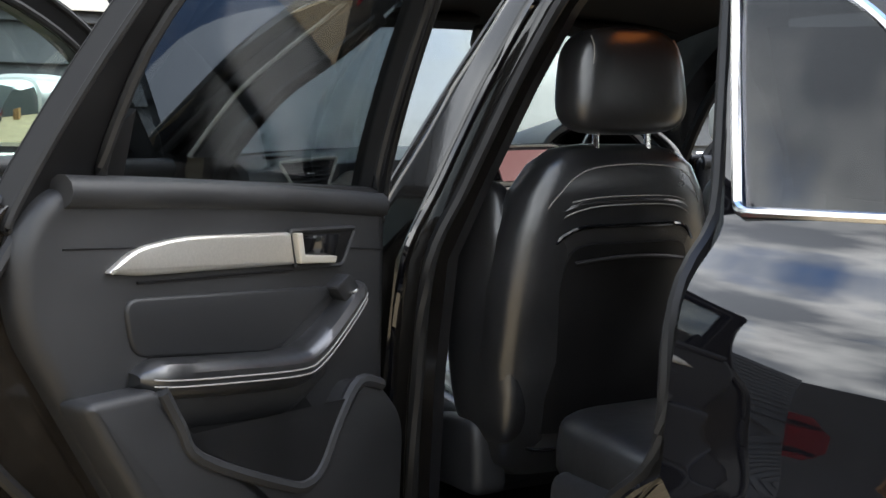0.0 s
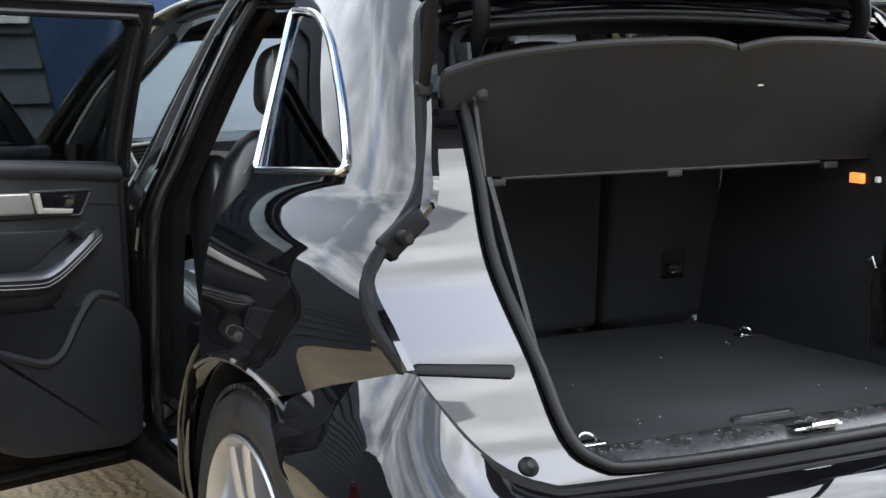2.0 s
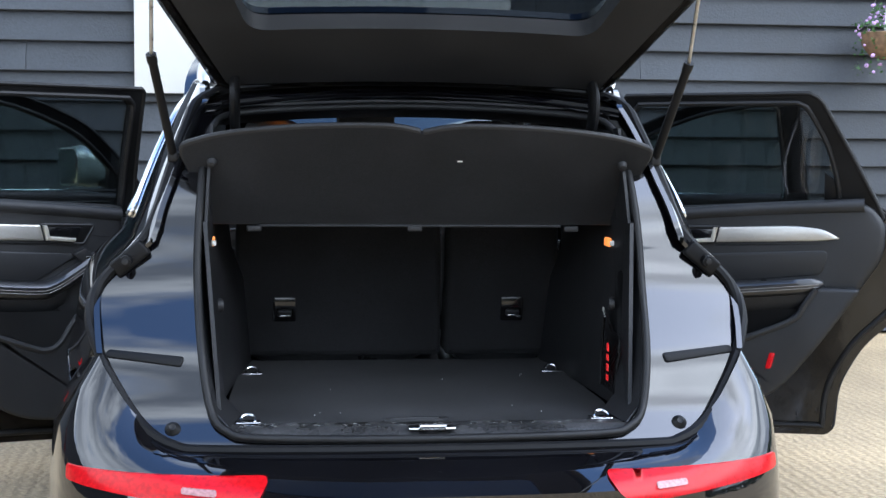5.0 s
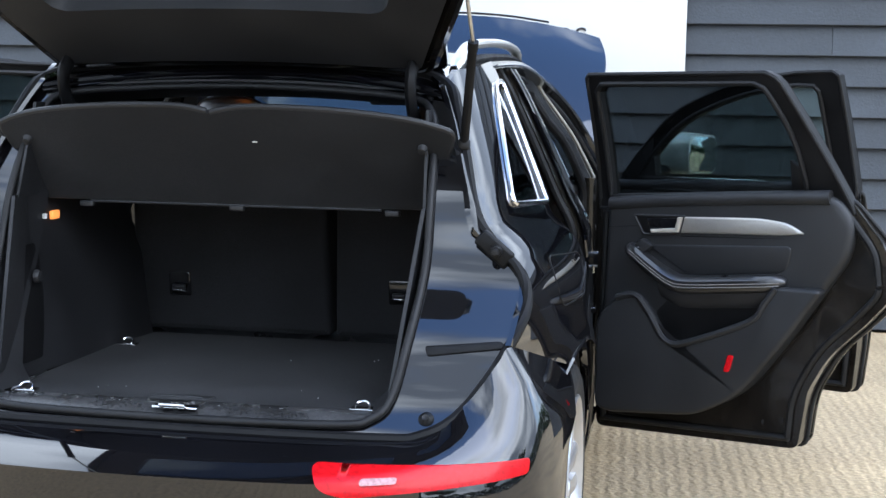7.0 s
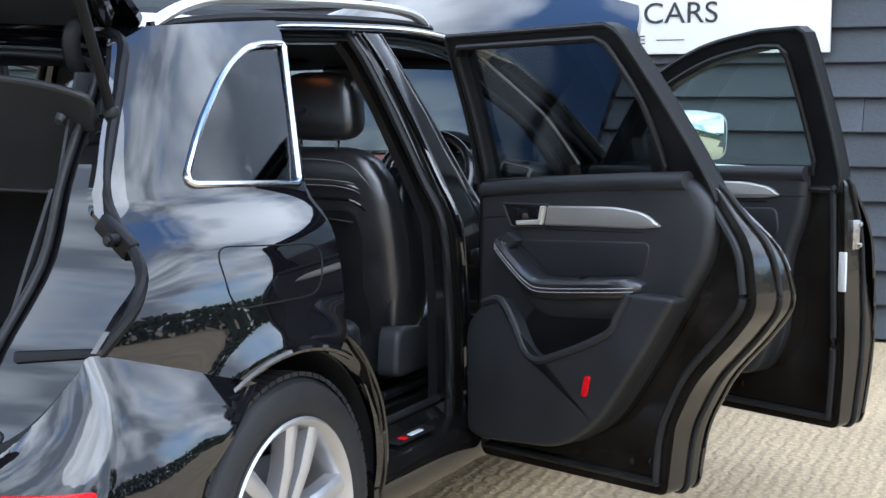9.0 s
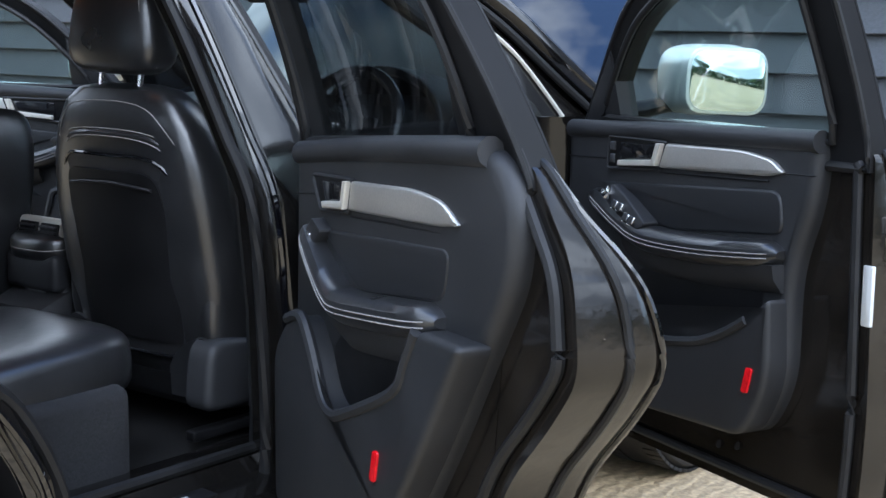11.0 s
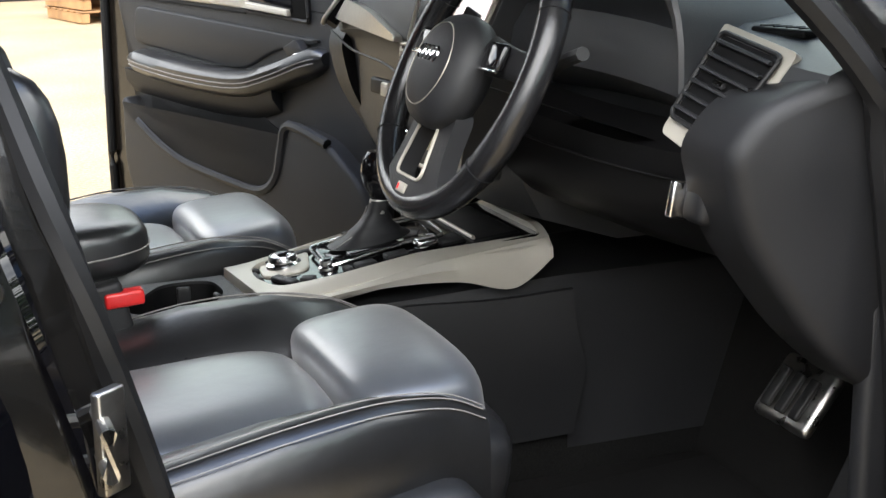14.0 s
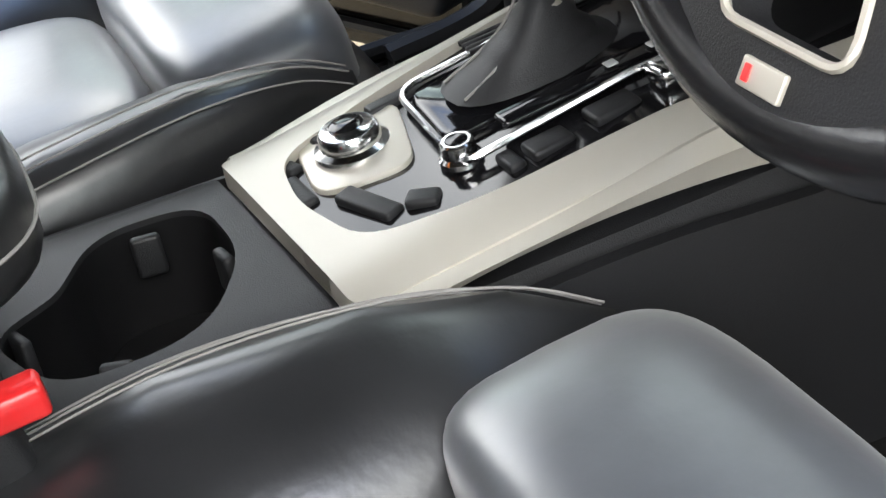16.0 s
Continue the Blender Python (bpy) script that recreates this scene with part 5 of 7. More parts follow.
    part("window_switch", slab(rounded([(sw0[0] + 0.004, sw0[1] + 0.008), (sw0[0] + 0.024, sw0[1] + 0.004), (sw0[0] + 0.034, sw0[1] + 0.018), (sw0[0] + 0.014, sw0[1] + 0.022)], 0.004, 3), 0.086, 0.092, lambda a, b, c: f(a, b, c), 0.002), CHROME, ar)
    pk = part("door_pocket", slab(rounded(pocket, 0.04, 6), 0.05, 0.108, lambda a, b, c: f(a, b, c), 0.014, 4), PLASTIC, d, "moulded lower pocket")
    part("pocket_edge", ribbon(f, crom([(*p, 0.104) for p in edge_line], 4), 0.104, 0.012, 8), PLASTIC, pk)
    # flat black sheet: the shade of the pocket's hollow put into colour
    part("pocket_shade", slab(rounded([(e[0], e[1] - 0.02 * 0) for e in (edge_line[2], edge_line[3], edge_line[4], edge_line[5], edge_line[6], edge_line[-1], (edge_line[-1][0], arm[4][1] - 0.05), (arm[3][0], arm[3][1] - 0.05))], 0.02, 3), 0.055, 0.0645, lambda a, b, c: f(a, b, c), 0.002), BLACK, pk)
    if not (front and s < 0):
        part("door_reflector", slab(rounded([(red[0] - 0.016, red[1] - 0.028), (red[0] + 0.004, red[1] - 0.028), (red[0] + 0.018, red[1] + 0.028), (red[0] - 0.002, red[1] + 0.028)], 0.006, 3), 0.08, 0.113, lambda a, b, c: f(a, b, c), 0.002), RED, d, "red door-edge reflector")
    # latch, screws, check strap on the shut face
    if not front:
        for u0, v0, w0 in ((1.008, 0.90, -0.025), (1.008, 0.862, -0.055)):
            part("shut_screw", lathe([(0.002, 0.004), (0.005, 0.0035), (0.006, 0.001), (0.009, 0.0005), (0.009, -0.004)], Matrix.Translation(f(u0, v0, w0)) @ turned(0, 0, 0, 0, 90 * s + 20 * s, -25.5 * s), 14), STEEL, d)
    ux = 1.065 if front else 0.965
    lk = part("door_latch", joined(rbox(Matrix.Translation(f(ux - 0.005, 0.93, -0.03)) @ turned(0, 0, 0, 0, 0, -25.5 * s), (0.02, 0.035, 0.09), 0.004)), STEEL if front else BLACK, d, "steel door latch")
    for k in (-0.04, 0.04):
        part("latch_screw", lathe([(0.002, 0.005), (0.007, 0.004), (0.008, 0.0)], Matrix.Translation(f(ux + 0.006, 0.93 + k * 0.8, -0.045)) @ turned(0, 0, 0, 0, 90 * s, -25.5 * s), 10), STEEL, lk)
    if front:
        part("tyre_label", slab(rounded([(1.045, 0.76), (1.07, 0.76), (1.07, 0.88), (1.045, 0.88)], 0.003, 2), 0.016, 0.024, lambda a, b, c: f(a, b, c), 0.001), STICKER, d, "grey paper label")
    part("check_strap", rbox(Matrix.Translation(f(-0.03, 0.70, 0.0)), (0.07, 0.02, 0.02), 0.004), JAMB, d)
    for k in (0.12, 0.45):
        part("door_plug", lathe([(0.002, 0.004), (0.009, 0.003), (0.010, 0.0)], Matrix.Translation(f(0.60 + k * 0.2, 0.40 + k * 0.04, 0.022)) @ turned(0, 0, 0, 90, 0, 64.5 * s), 12), RUBBER, d)
    if front and s > 0:
        part("mirror_switch", lathe([(0.004, 0.022), (0.012, 0.020), (0.013, 0.008), (0.016, 0.0)], Matrix.Translation(f(0.245, 0.935, 0.094)) @ turned(0, 0, 0, 60, 0, 64.5), 16), CHROME, d, "chrome mirror adjuster")
        part("switch_plate", slab(rounded([(0.225, 0.950, 0.01), (0.30, 0.895, 0.01), (0.40, 0.862, 0.01), (0.425, 0.885, 0.01), (0.33, 0.935, 0.01), (0.265, 0.960, 0.01)], 0.01, 4), 0.06, 0.112, lambda a, b, c: f(a, b, c - 0.25 * max(0, b - 0.87)), 0.004), PLASTIC2, d)
        for k in range(4):
            a, b = 0.305 + 0.048 * (k // 2) + 0.022 * (k % 2), 0.914 - 0.026 * (k // 2) - 0.004 * (k % 2)
            sw = part("window_switch", rbox(Matrix.Translation(f(a, b, 0.108)) @ turned(0, 0, 0, 12, 0, 64.5) @ turned(0, 0, 0, 0, 25, 0), (0.019, 0.016, 0.020), 0.003), PLASTIC2, d)
            part("switch_frame", rbox(Matrix.Translation(f(a, b, 0.103)) @ turned(0, 0, 0, 12, 0, 64.5) @ turned(0, 0, 0, 0, 25, 0), (0.0225, 0.0205, 0.018), 0.003), CHROME, sw)
            part("switch_edge", rbox(Matrix.Translation(f(a, b - 0.008, 0.117)) @ turned(0, 0, 0, 12, 0, 64.5) @ turned(0, 0, 0, 0, 25, 0), (0.015, 0.003, 0.004), 0.001), CHROME, sw)
        for k in range(2):
            part("lock_button", rbox(Matrix.Translation(f(0.232, 1.018 + 0.03 * k, 0.070)), (0.016, 0.01, 0.022), 0.003), PLASTIC, d)
    if front:
        ang = -25.5 * s
        mm = Matrix.Translation(f(0.225, 1.205, -0.235)) @ turned(0, 0, 0, 0, 0, ang)
        cap = part("mirror_cap", pillow(mm @ turned(-0.01 * s, 0, 0), (0.15, 0.245, 0.175), 0.55, 32, 20), MIRRORCAP, d, "matt aluminium mirror housing")
        gm = Matrix.Translation(f(0.292, 1.203, -0.235)) @ turned(0, 0, 0, 0, 0, ang - 4 * s)
        glo = rounded([(-0.112, -0.068, 0.05), (0.108, -0.078, 0.05), (0.112, 0.07, 0.05), (-0.105, 0.078, 0.05)], 0.05, 6)
        part("mirror_rim", slab(rounded([(p[0] * 1.09, p[1] * 1.12, 0.055) for p in ((-0.112, -0.068), (0.108, -0.078), (0.112, 0.07), (-0.105, 0.078))], 0.05, 6), -0.05, 0.006, lambda a, b, c: gm @ Vector((s * c, a, b)), 0.006), MIRRORCAP, cap)
        part("mirror_glass", slab(glo, -0.01, 0.008, lambda a, b, c: gm @ Vector((s * c, a, b)), 0.001), MIRROR, cap, "mirror glass")
        part("mirror_foot", tube([f(0.12, 1.12, -0.01), f(0.15, 1.13, -0.08), f(0.19, 1.15, -0.16)], [0.045, 0.038, 0.035], 12, False, 0.6), BLACK, cap)
    # outer handle
    hx = 0.90 if front else 0.80
    part("outer_handle", ribbon(f, crom([(hx - 0.12, 0.925, -0.120), (hx - 0.09, 0.930, -0.138), (hx, 0.935, -0.145), (hx + 0.07, 0.935, -0.138), (hx + 0.10, 0.93, -0.118)], 4), 0, 0.009, 8), PAINT, d)
    part("belt_trim", ribbon(f, crom([(0.02, 1.098, -0.03), (0.45, 1.114, -0.026), (0.86 if not front else 1.03, 1.136 if not front else 1.114, -0.022)], 6), 0, 0.008, 6), CHROME, d)
    return d


DARKGLASS2 = pane_glass("rear_door_glass", (0.46, 0.49, 0.50))
for s_ in SIDES:
    for fr_ in (False, True):
        door(fr_, s_)

# ---- cabin ----
def oval(cx, cy, z, w, d, e=0.5, n=28, dz=None):
    out = []
    for k in range(n):
        a = 2 * math.pi * k / n
        x, y = math.copysign(abs(math.cos(a)) ** e, math.cos(a)) * w / 2, math.copysign(abs(math.sin(a)) ** e, math.sin(a)) * d / 2
        out.append((cx + x, cy + y, z + (dz(x, y) if dz else 0)))
    return out


part("cabin_floor", rbox(turned(0, 1.45, 0.385), (1.50, 2.2, 0.05), 0.01), CABIN_CARPET, car, "black carpet")
part("tunnel", rbox(turned(0, 1.60, 0.46), (0.26, 1.9, 0.22), 0.06), CABIN_CARPET, car)
part("footwell_wall", rbox(turned(0, 2.37, 0.72, -18), (1.44, 0.06, 0.75), 0.02), CABIN_CARPET, car)
for s in SIDES:
    part("floor_mat", rbox(turned(s * 0.44, 1.93, 0.418, 3), (0.46, 0.56, 0.014), 0.006), CABIN_CARPET, car)
    part("footwell_side", rbox(turned(s * 0.725, 2.24, 0.62), (0.03, 0.34, 0.42), 0.012), PLASTIC2, car)
part("under_bench", rbox(turned(0, 0.55, 0.50), (1.35, 0.50, 0.24), 0.03), CARPET, car)
for cx, w in ((-0.40, 0.50), (0.0, 0.30), (0.40, 0.50)):
    part("rear_cushion", pillow(turned(cx, 0.62, 0.635, 4), (w, 0.52, 0.15), 0.42), LEATHER, car, "black leather rear bench cushion")
    hr_ = part("rear_headrest", pillow(turned(cx, 0.335, 1.205, -4), (0.24, 0.085, 0.10), 0.5), LEATHER, car)


def front_seat(cx, dy, driver, recline, back_dy):
    """A front seat; recline: the slope of its back, back_dy: how far forward that stands."""
    def back_y(z):
        return 0.955 + back_dy - recline * (z - 0.60)
    st = new("front_seat")
    st.parent = car
    st["label"] = "black leather sports seat with grey stitching"
    rings = []
    for z, w, d in ((0.54, 0.38, 0.12), (0.57, 0.46, 0.16), (0.65, 0.50, 0.18), (0.78, 0.525, 0.19), (0.92, 0.52, 0.185), (1.02, 0.495, 0.17), (1.10, 0.445, 0.15), (1.155, 0.375, 0.125), (1.185, 0.29, 0.09), (1.195, 0.18, 0.05)):
        rings.append(oval(cx, back_y(z) + dy + 0.085, z, w, d, 0.55))
    bk = part("seat_back", loft(rings), LEATHER, st)
    for e in (-1, 1):
        part("back_bolster", pillow(turned(cx + e * 0.222, dy + back_dy + 1.055, 0.86, -8, 0, -10 * e), (0.095, 0.19, 0.52), 0.6), LEATHER, bk)
    # hard panel and pocket on the rear of the seat back
    pan = rounded([(-0.190, 0.60, 0.03), (0.190, 0.60, 0.03), (0.200, 0.86, 0.1), (0.176, 1.045, 0.08), (-0.176, 1.045, 0.08), (-0.200, 0.86, 0.1)], 0.05, 6)

    def onback(a, b, c):
        return Vector((cx + a, back_y(b) + dy - 0.006 + c + 0.045 * (abs(a) / 0.21) ** 3, b))
    part("back_panel", sheet(pan, lambda a, b: onback(a, b, -0.008), (0, 0.012, 0), 0.03), PLASTIC2, bk, "hard black back panel")
    part("panel_rim", tube([onback(p[0], p[1], -0.008) for p in dense(pan, 0.03)], 0.0045, 6, True), PIANO, bk)
    part("pocket", sheet(inset(pan, 0.034), lambda a, b: onback(a, b, -0.016), (0, 0.012, 0), 0.03), BLACK, bk)
    part("pocket_hem", tube([onback(x, 0.985 - 0.6 * x * x, -0.018) for x in np.linspace(-0.135, 0.135, 15)], 0.004, 6), PLASTIC2, bk)
    arc = crom([(-0.214, 0.58), (-0.220, 0.80), (-0.207, 0.97), (-0.155, 1.072), (0.0, 1.092), (0.155, 1.072), (0.207, 0.97), (0.220, 0.80), (0.214, 0.58)], 6)
    part("piping", tube([onback(p[0], p[1], 0.006) for p in arc], 0.0055, 6), LEATHER, bk)
    part("stitching", tube([onback(p[0] * 0.97, p[1] - 0.007, -0.0005) for p in arc], 0.0014, 5), THREAD, bk)
    part("stitching", tube([onback(p[0] * 1.03, p[1] + 0.009, 0.006) for p in arc], 0.0014, 5), THREAD, bk)
    bs = dy + back_dy - (recline - 0.135) * 0.5
    part("shoulder_seam", tube(crom([(cx - 0.215, bs + 0.935, 1.02), (cx - 0.175, bs + 0.905, 1.10), (cx - 0.10, bs + 0.891, 1.155), (cx + 0.10, bs + 0.891, 1.155), (cx + 0.175, bs + 0.905, 1.10), (cx + 0.215, bs + 0.935, 1.02)], 6), 0.0013, 5), THREAD, bk)
    hy = bs - 0.01
    hd = part("headrest", pillow(turned(cx, hy + 0.955, 1.318, -6), (0.275, 0.125, 0.205), 0.55, 36, 22, lambda v: Vector((v.x * (1 - 0.10 * (v.z / 0.1)), v.y, v.z))), LEATHER, st, "rounded black leather headrest")
    for e in (-1, 1):
        part("headrest_post", tube([(cx + e * 0.065, hy + 0.94, 1.17), (cx + e * 0.065, hy + 0.95, 1.25)], 0.0065, 8), CHROME, hd)
        part("stitching", tube([(cx + e * 0.112 * (1 - 0.10 * z / 0.1), hy + 0.955 - 0.045 * (1 - (z / 0.1) ** 4) - 0.10 * z, 1.318 + z) for z in np.linspace(-0.085, 0.085, 11)], 0.0013, 5), THREAD, hd)
    # cushion: side shell, two centre pads, bolsters
    y0 = dy
    part("seat_base", loft([oval(cx, y0 + 1.375, z, w, d, 0.35) for z, w, d in ((0.47, 0.40, 0.48), (0.50, 0.48, 0.54), (0.60, 0.50, 0.57), (0.66, 0.49, 0.58), (0.675, 0.44, 0.56))]), PLASTIC2, st)
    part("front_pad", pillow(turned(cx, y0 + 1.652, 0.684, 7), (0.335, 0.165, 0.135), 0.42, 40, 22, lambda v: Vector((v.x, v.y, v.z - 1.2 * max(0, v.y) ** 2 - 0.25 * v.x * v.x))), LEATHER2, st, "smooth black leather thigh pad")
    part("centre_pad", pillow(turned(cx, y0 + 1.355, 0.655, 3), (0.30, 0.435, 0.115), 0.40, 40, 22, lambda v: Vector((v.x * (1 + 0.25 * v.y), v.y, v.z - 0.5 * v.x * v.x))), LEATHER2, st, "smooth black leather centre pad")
    for e in (-1, 1):
        rings = []
        for y, w, top, off in ((1.06, 0.10, 0.655, 0.205), (1.16, 0.125, 0.678, 0.212), (1.32, 0.135, 0.715, 0.222), (1.46, 0.13, 0.742, 0.222), (1.57, 0.105, 0.748, 0.208), (1.65, 0.075, 0.736, 0.195), (1.705, 0.045, 0.708, 0.185)):
            rings.append([(cx + e * (off + a * w), y0 + y, top + b) for a, b in ((-0.95, -0.075), (-0.75, -0.042), (-0.45, -0.020), (-0.12, -0.004), (0.10, 0.0), (0.26, -0.006), (0.36, -0.022), (0.40, -0.05), (0.38, -0.11), (0.2, -0.14), (-0.9, -0.14))])
        bo = part("cushion_bolster", loft(rings), LEATHER, st)
        for k, lift in ((0.18, 0.0005), (0.10, 0.001), (0.30, -0.008)):
            part("stitching", tube(crom([(cx + e * (off + k * w), y0 + y, top + lift - (0.003 if k > 0.12 else 0)) for y, w, top, off in ((1.10, 0.11, 0.666, 0.208), (1.20, 0.127, 0.6895, 0.215), (1.32, 0.135, 0.7165, 0.222), (1.46, 0.13, 0.7435, 0.222), (1.57, 0.105, 0.7495, 0.208), (1.65, 0.075, 0.7375, 0.195), (1.70, 0.05, 0.713, 0.186))], 6), 0.0009, 5), THREAD, bo)
    part("front_apron", pillow(turned(cx, y0 + 1.70, 0.63, -10), (0.40, 0.10, 0.12), 0.5), LEATHER, st)
    e = 1 if driver else -1
    sv = part("side_valance", slab(rounded([(1.02, 0.50, 0.04), (1.62, 0.50, 0.06), (1.70, 0.60, 0.05), (1.66, 0.655, 0.03), (1.30, 0.64, 0.1), (1.04, 0.66, 0.05)], 0.05, 5), 0.20, 0.268, lambda a, b, c: Vector((cx + e * c, y0 + a, b)), 0.02, 4), PLASTIC, st, "grey plastic seat valance")
    part("seat_switch", lathe([(0.006, 0.014), (0.022, 0.012), (0.027, 0.006), (0.028, 0.0)], turned(cx + e * 0.268, y0 + 1.59, 0.585, 0, 90 * e, 0), 20), PLASTIC2, sv)
    part("seat_switch", rbox(turned(cx + e * 0.272, y0 + 1.50, 0.575, 8), (0.016, 0.075, 0.024), 0.006), CHROME, sv, "chrome-edged seat switch")
    part("seat_rail", rbox(turned(cx + e * 0.215, y0 + 1.38, 0.445), (0.03, 0.72, 0.025), 0.006), BLACK, st)
    part("belt_buckle", rbox(turned(cx - e * 0.235, y0 + 1.372, 0.72, 12, 0, 0), (0.03, 0.048, 0.13), 0.008), PLASTIC2, st)
    part("buckle_button", rbox(turned(cx - e * 0.226, y0 + 1.385, 0.764, 4, 4 * e, 0), (0.020, 0.050, 0.020), 0.004), REDPLASTIC, st, "red belt buckle button")


front_seat(0.375, 0.0, True, 0.17, 0.115)
front_seat(-0.400, 0.0, False, 0.135, 0.02)

# centre console
con = new("centre_console")
con.parent = car
con["label"] = "black centre console with satin silver frame"
part("console_body", loft([[(x, y, z) for x, z in ((-w, 0.45), (-w, h - 0.03), (-w + 0.012, h - 0.006), (-w + 0.03, h), (w - 0.03, h), (w - 0.012, h - 0.006), (w, h - 0.03), (w, 0.45))] for y, w, h in ((1.00, 0.105, 0.66), (1.10, 0.112, 0.70), (1.35, 0.115, 0.705), (1.355, 0.113, 0.60), (1.56, 0.110, 0.60), (1.565, 0.112, 0.708), (1.62, 0.115, 0.700), (1.85, 0.125, 0.712), (2.02, 0.13, 0.72), (2.32, 0.135, 0.72))]), PLASTIC2, con)
# silver frame, from its rear edge to the tips under the dashboard
fo = [(-0.108, 1.568), (0.0, 1.572), (0.112, 1.588)]


def con_z(y):
    return 0.722 + 0.105 * (y - 1.58) + 0.02 * max(0, min(1, (y - 1.6) / 0.2))


frame_o = rounded([(-0.108, 1.566, 0.015), (0.114, 1.580, 0.015), (0.124, 1.75, 0.05), (0.130, 1.90, 0.05), (0.134, 1.992, 0.01), (-0.134, 1.992, 0.01), (-0.130, 1.90, 0.05), (-0.122, 1.70, 0.05)], 0.02, 4)
frame_i = rounded([(-0.072, 1.600, 0.025), (-0.01, 1.592, 0.02), (0.062, 1.608, 0.025), (0.088, 1.68, 0.03), (0.104, 1.84, 0.05), (0.116, 1.980, 0.01), (-0.116, 1.980, 0.01), (-0.104, 1.84, 0.05), (-0.088, 1.68, 0.04)], 0.03, 5)


def frame_at(a, b):
    edge_ = max(0.0, abs(a) - 0.085) / 0.04
    return Vector((a, b, con_z(b) + 0.004 - 0.014 * edge_**2))


sf = part("console_frame", sheet(frame_o, frame_at, (0, 0, -0.016), 0.018, [frame_i]), SATIN, con, "satin silver console frame")
for s in SIDES:
    lo = crom([(s * 0.118, 1.577, 0.703), (s * 0.126, 1.67, 0.724), (s * 0.130, 1.76, 0.731), (s * 0.133, 1.85, 0.727), (s * 0.137, 1.930, 0.710), (s * 0.140, 1.990, 0.750)], 6)
    hi = [frame_at(s * min(0.124, abs(p[0]) - 0.004), p[1]) + Vector((s * 0.003, 0, 0)) for p in lo]
    part("frame_side", shell([hi, [Vector(a).lerp(Vector(b), 0.5) + Vector((s * 0.008, 0, 0.002)) for a, b in zip(hi, lo)], [Vector(p) + Vector((s * 0.004, 0, 0)) for p in lo]], (-0.006 * s, 0, 0)), SATIN, sf)
    kn = crom([(s * 0.128, 1.60, 0.69), (s * 0.134, 1.75, 0.70), (s * 0.140, 1.90, 0.695), (s * 0.148, 2.02, 0.70)], 5)
    part("knee_pad", shell([kn, [(x + s * 0.010, y, z - 0.05) for x, y, z in kn], [(x + s * 0.004, y + 0.02, z - 0.12) for x, y, z in kn], [(x, y, z - 0.22) for x, y, z in kn]], (-0.01 * s, 0, 0)), PLASTIC2, con)
deck = part("control_deck", sheet(inset(frame_i, -0.004), lambda a, b: Vector((a, b, con_z(b) - 0.004)), (0, 0, -0.01), 0.03), PIANO, con, "gloss black control deck")


def on_deck(x, y, h=0.0, tilt=0.0):
    return Matrix.Translation((x, y, con_z(y) - 0.003 + h)) @ turned(0, 0, 0, 6 + tilt)


dl = part("rotary_dial", lathe([(0.003, 0.030), (0.012, 0.030), (0.0145, 0.027), (0.019, 0.026), (0.021, 0.022), (0.0215, 0.012), (0.026, 0.008), (0.027, 0.0)], on_deck(-0.045, 1.645) @ Matrix.Diagonal((1, 1, 0.68, 1)), 36), CHROME, con, "knurled chrome control dial")
part("dial_cap", lathe([(0.001, 0.0325), (0.010, 0.032), (0.012, 0.030)], on_deck(-0.045, 1.645) @ Matrix.Diagonal((1, 1, 0.68, 1)), 24), PIANO, dl)
part("dial_surround", slab(rounded([(-0.085, 1.615), (-0.012, 1.605), (0.010, 1.668), (-0.075, 1.69)], 0.02, 5), 0.0, 0.004, lambda a, b, c: Vector((a, b, con_z(b) - 0.004 + c)), 0.002), SATIN, con)
d2 = part("volume_knob", lathe([(0.002, 0.022), (0.0095, 0.022), (0.011, 0.020), (0.0115, 0.008), (0.014, 0.005), (0.0145, 0.0)], on_deck(0.030, 1.690) @ Matrix.Diagonal((1, 1, 0.68, 1)), 28), CHROME, con, "small chrome volume knob")
part("knob_cap", lathe([(0.001, 0.0235), (0.007, 0.023), (0.008, 0.0215)], on_deck(0.030, 1.690) @ Matrix.Diagonal((1, 1, 0.68, 1)), 20), PIANO, d2)
for x, y, w, d, r in ((-0.065, 1.604, 0.022, 0.012, 18), (-0.030, 1.599, 0.040, 0.013, 4), (0.022, 1.628, 0.052, 0.016, 20), (0.047, 1.655, 0.022, 0.016, 55), (-0.078, 1.64, 0.012, 0.03, 5), (-0.076, 1.69, 0.013, 0.045, 4), (0.063, 1.735, 0.020, 0.030, 2), (0.064, 1.78, 0.020, 0.034, 2), (0.06, 1.71, 0.022, 0.012, 2)):
    part("console_button", rbox(on_deck(x, y, 0.0) @ turned(0, 0, 0, 0, 0, r), (w, d, 0.008), 0.003), PLASTIC2, con)
part("parking_brake_switch", rbox(on_deck(0.066, 1.825, 0.006), (0.024, 0.032, 0.016), 0.005), CHROME, con, "chrome parking brake switch")
part("open_tray", rbox(on_deck(0.055, 1.865, 0.0), (0.05, 0.035, 0.006), 0.004), BLACK, con)
part("shift_gate", slab(rounded([(-0.070, 1.695, 0.02), (0.012, 1.690, 0.015), (0.022, 1.85, 0.02), (-0.058, 1.862, 0.02)], 0.02, 5), 0.0, 0.007, lambda a, b, c: Vector((a, b, con_z(b) - 0.004 + c)), 0.003), PIANO, con)
part("deck_tray", rbox(on_deck(0.0, 1.925, -0.004), (0.19, 0.075, 0.014), 0.006), BLACK, con)
part("deck_line", tube([(x, 1.887, con_z(1.887) + 0.004) for x in np.linspace(-0.095, 0.095, 9)], 0.003, 6), SATIN, con)
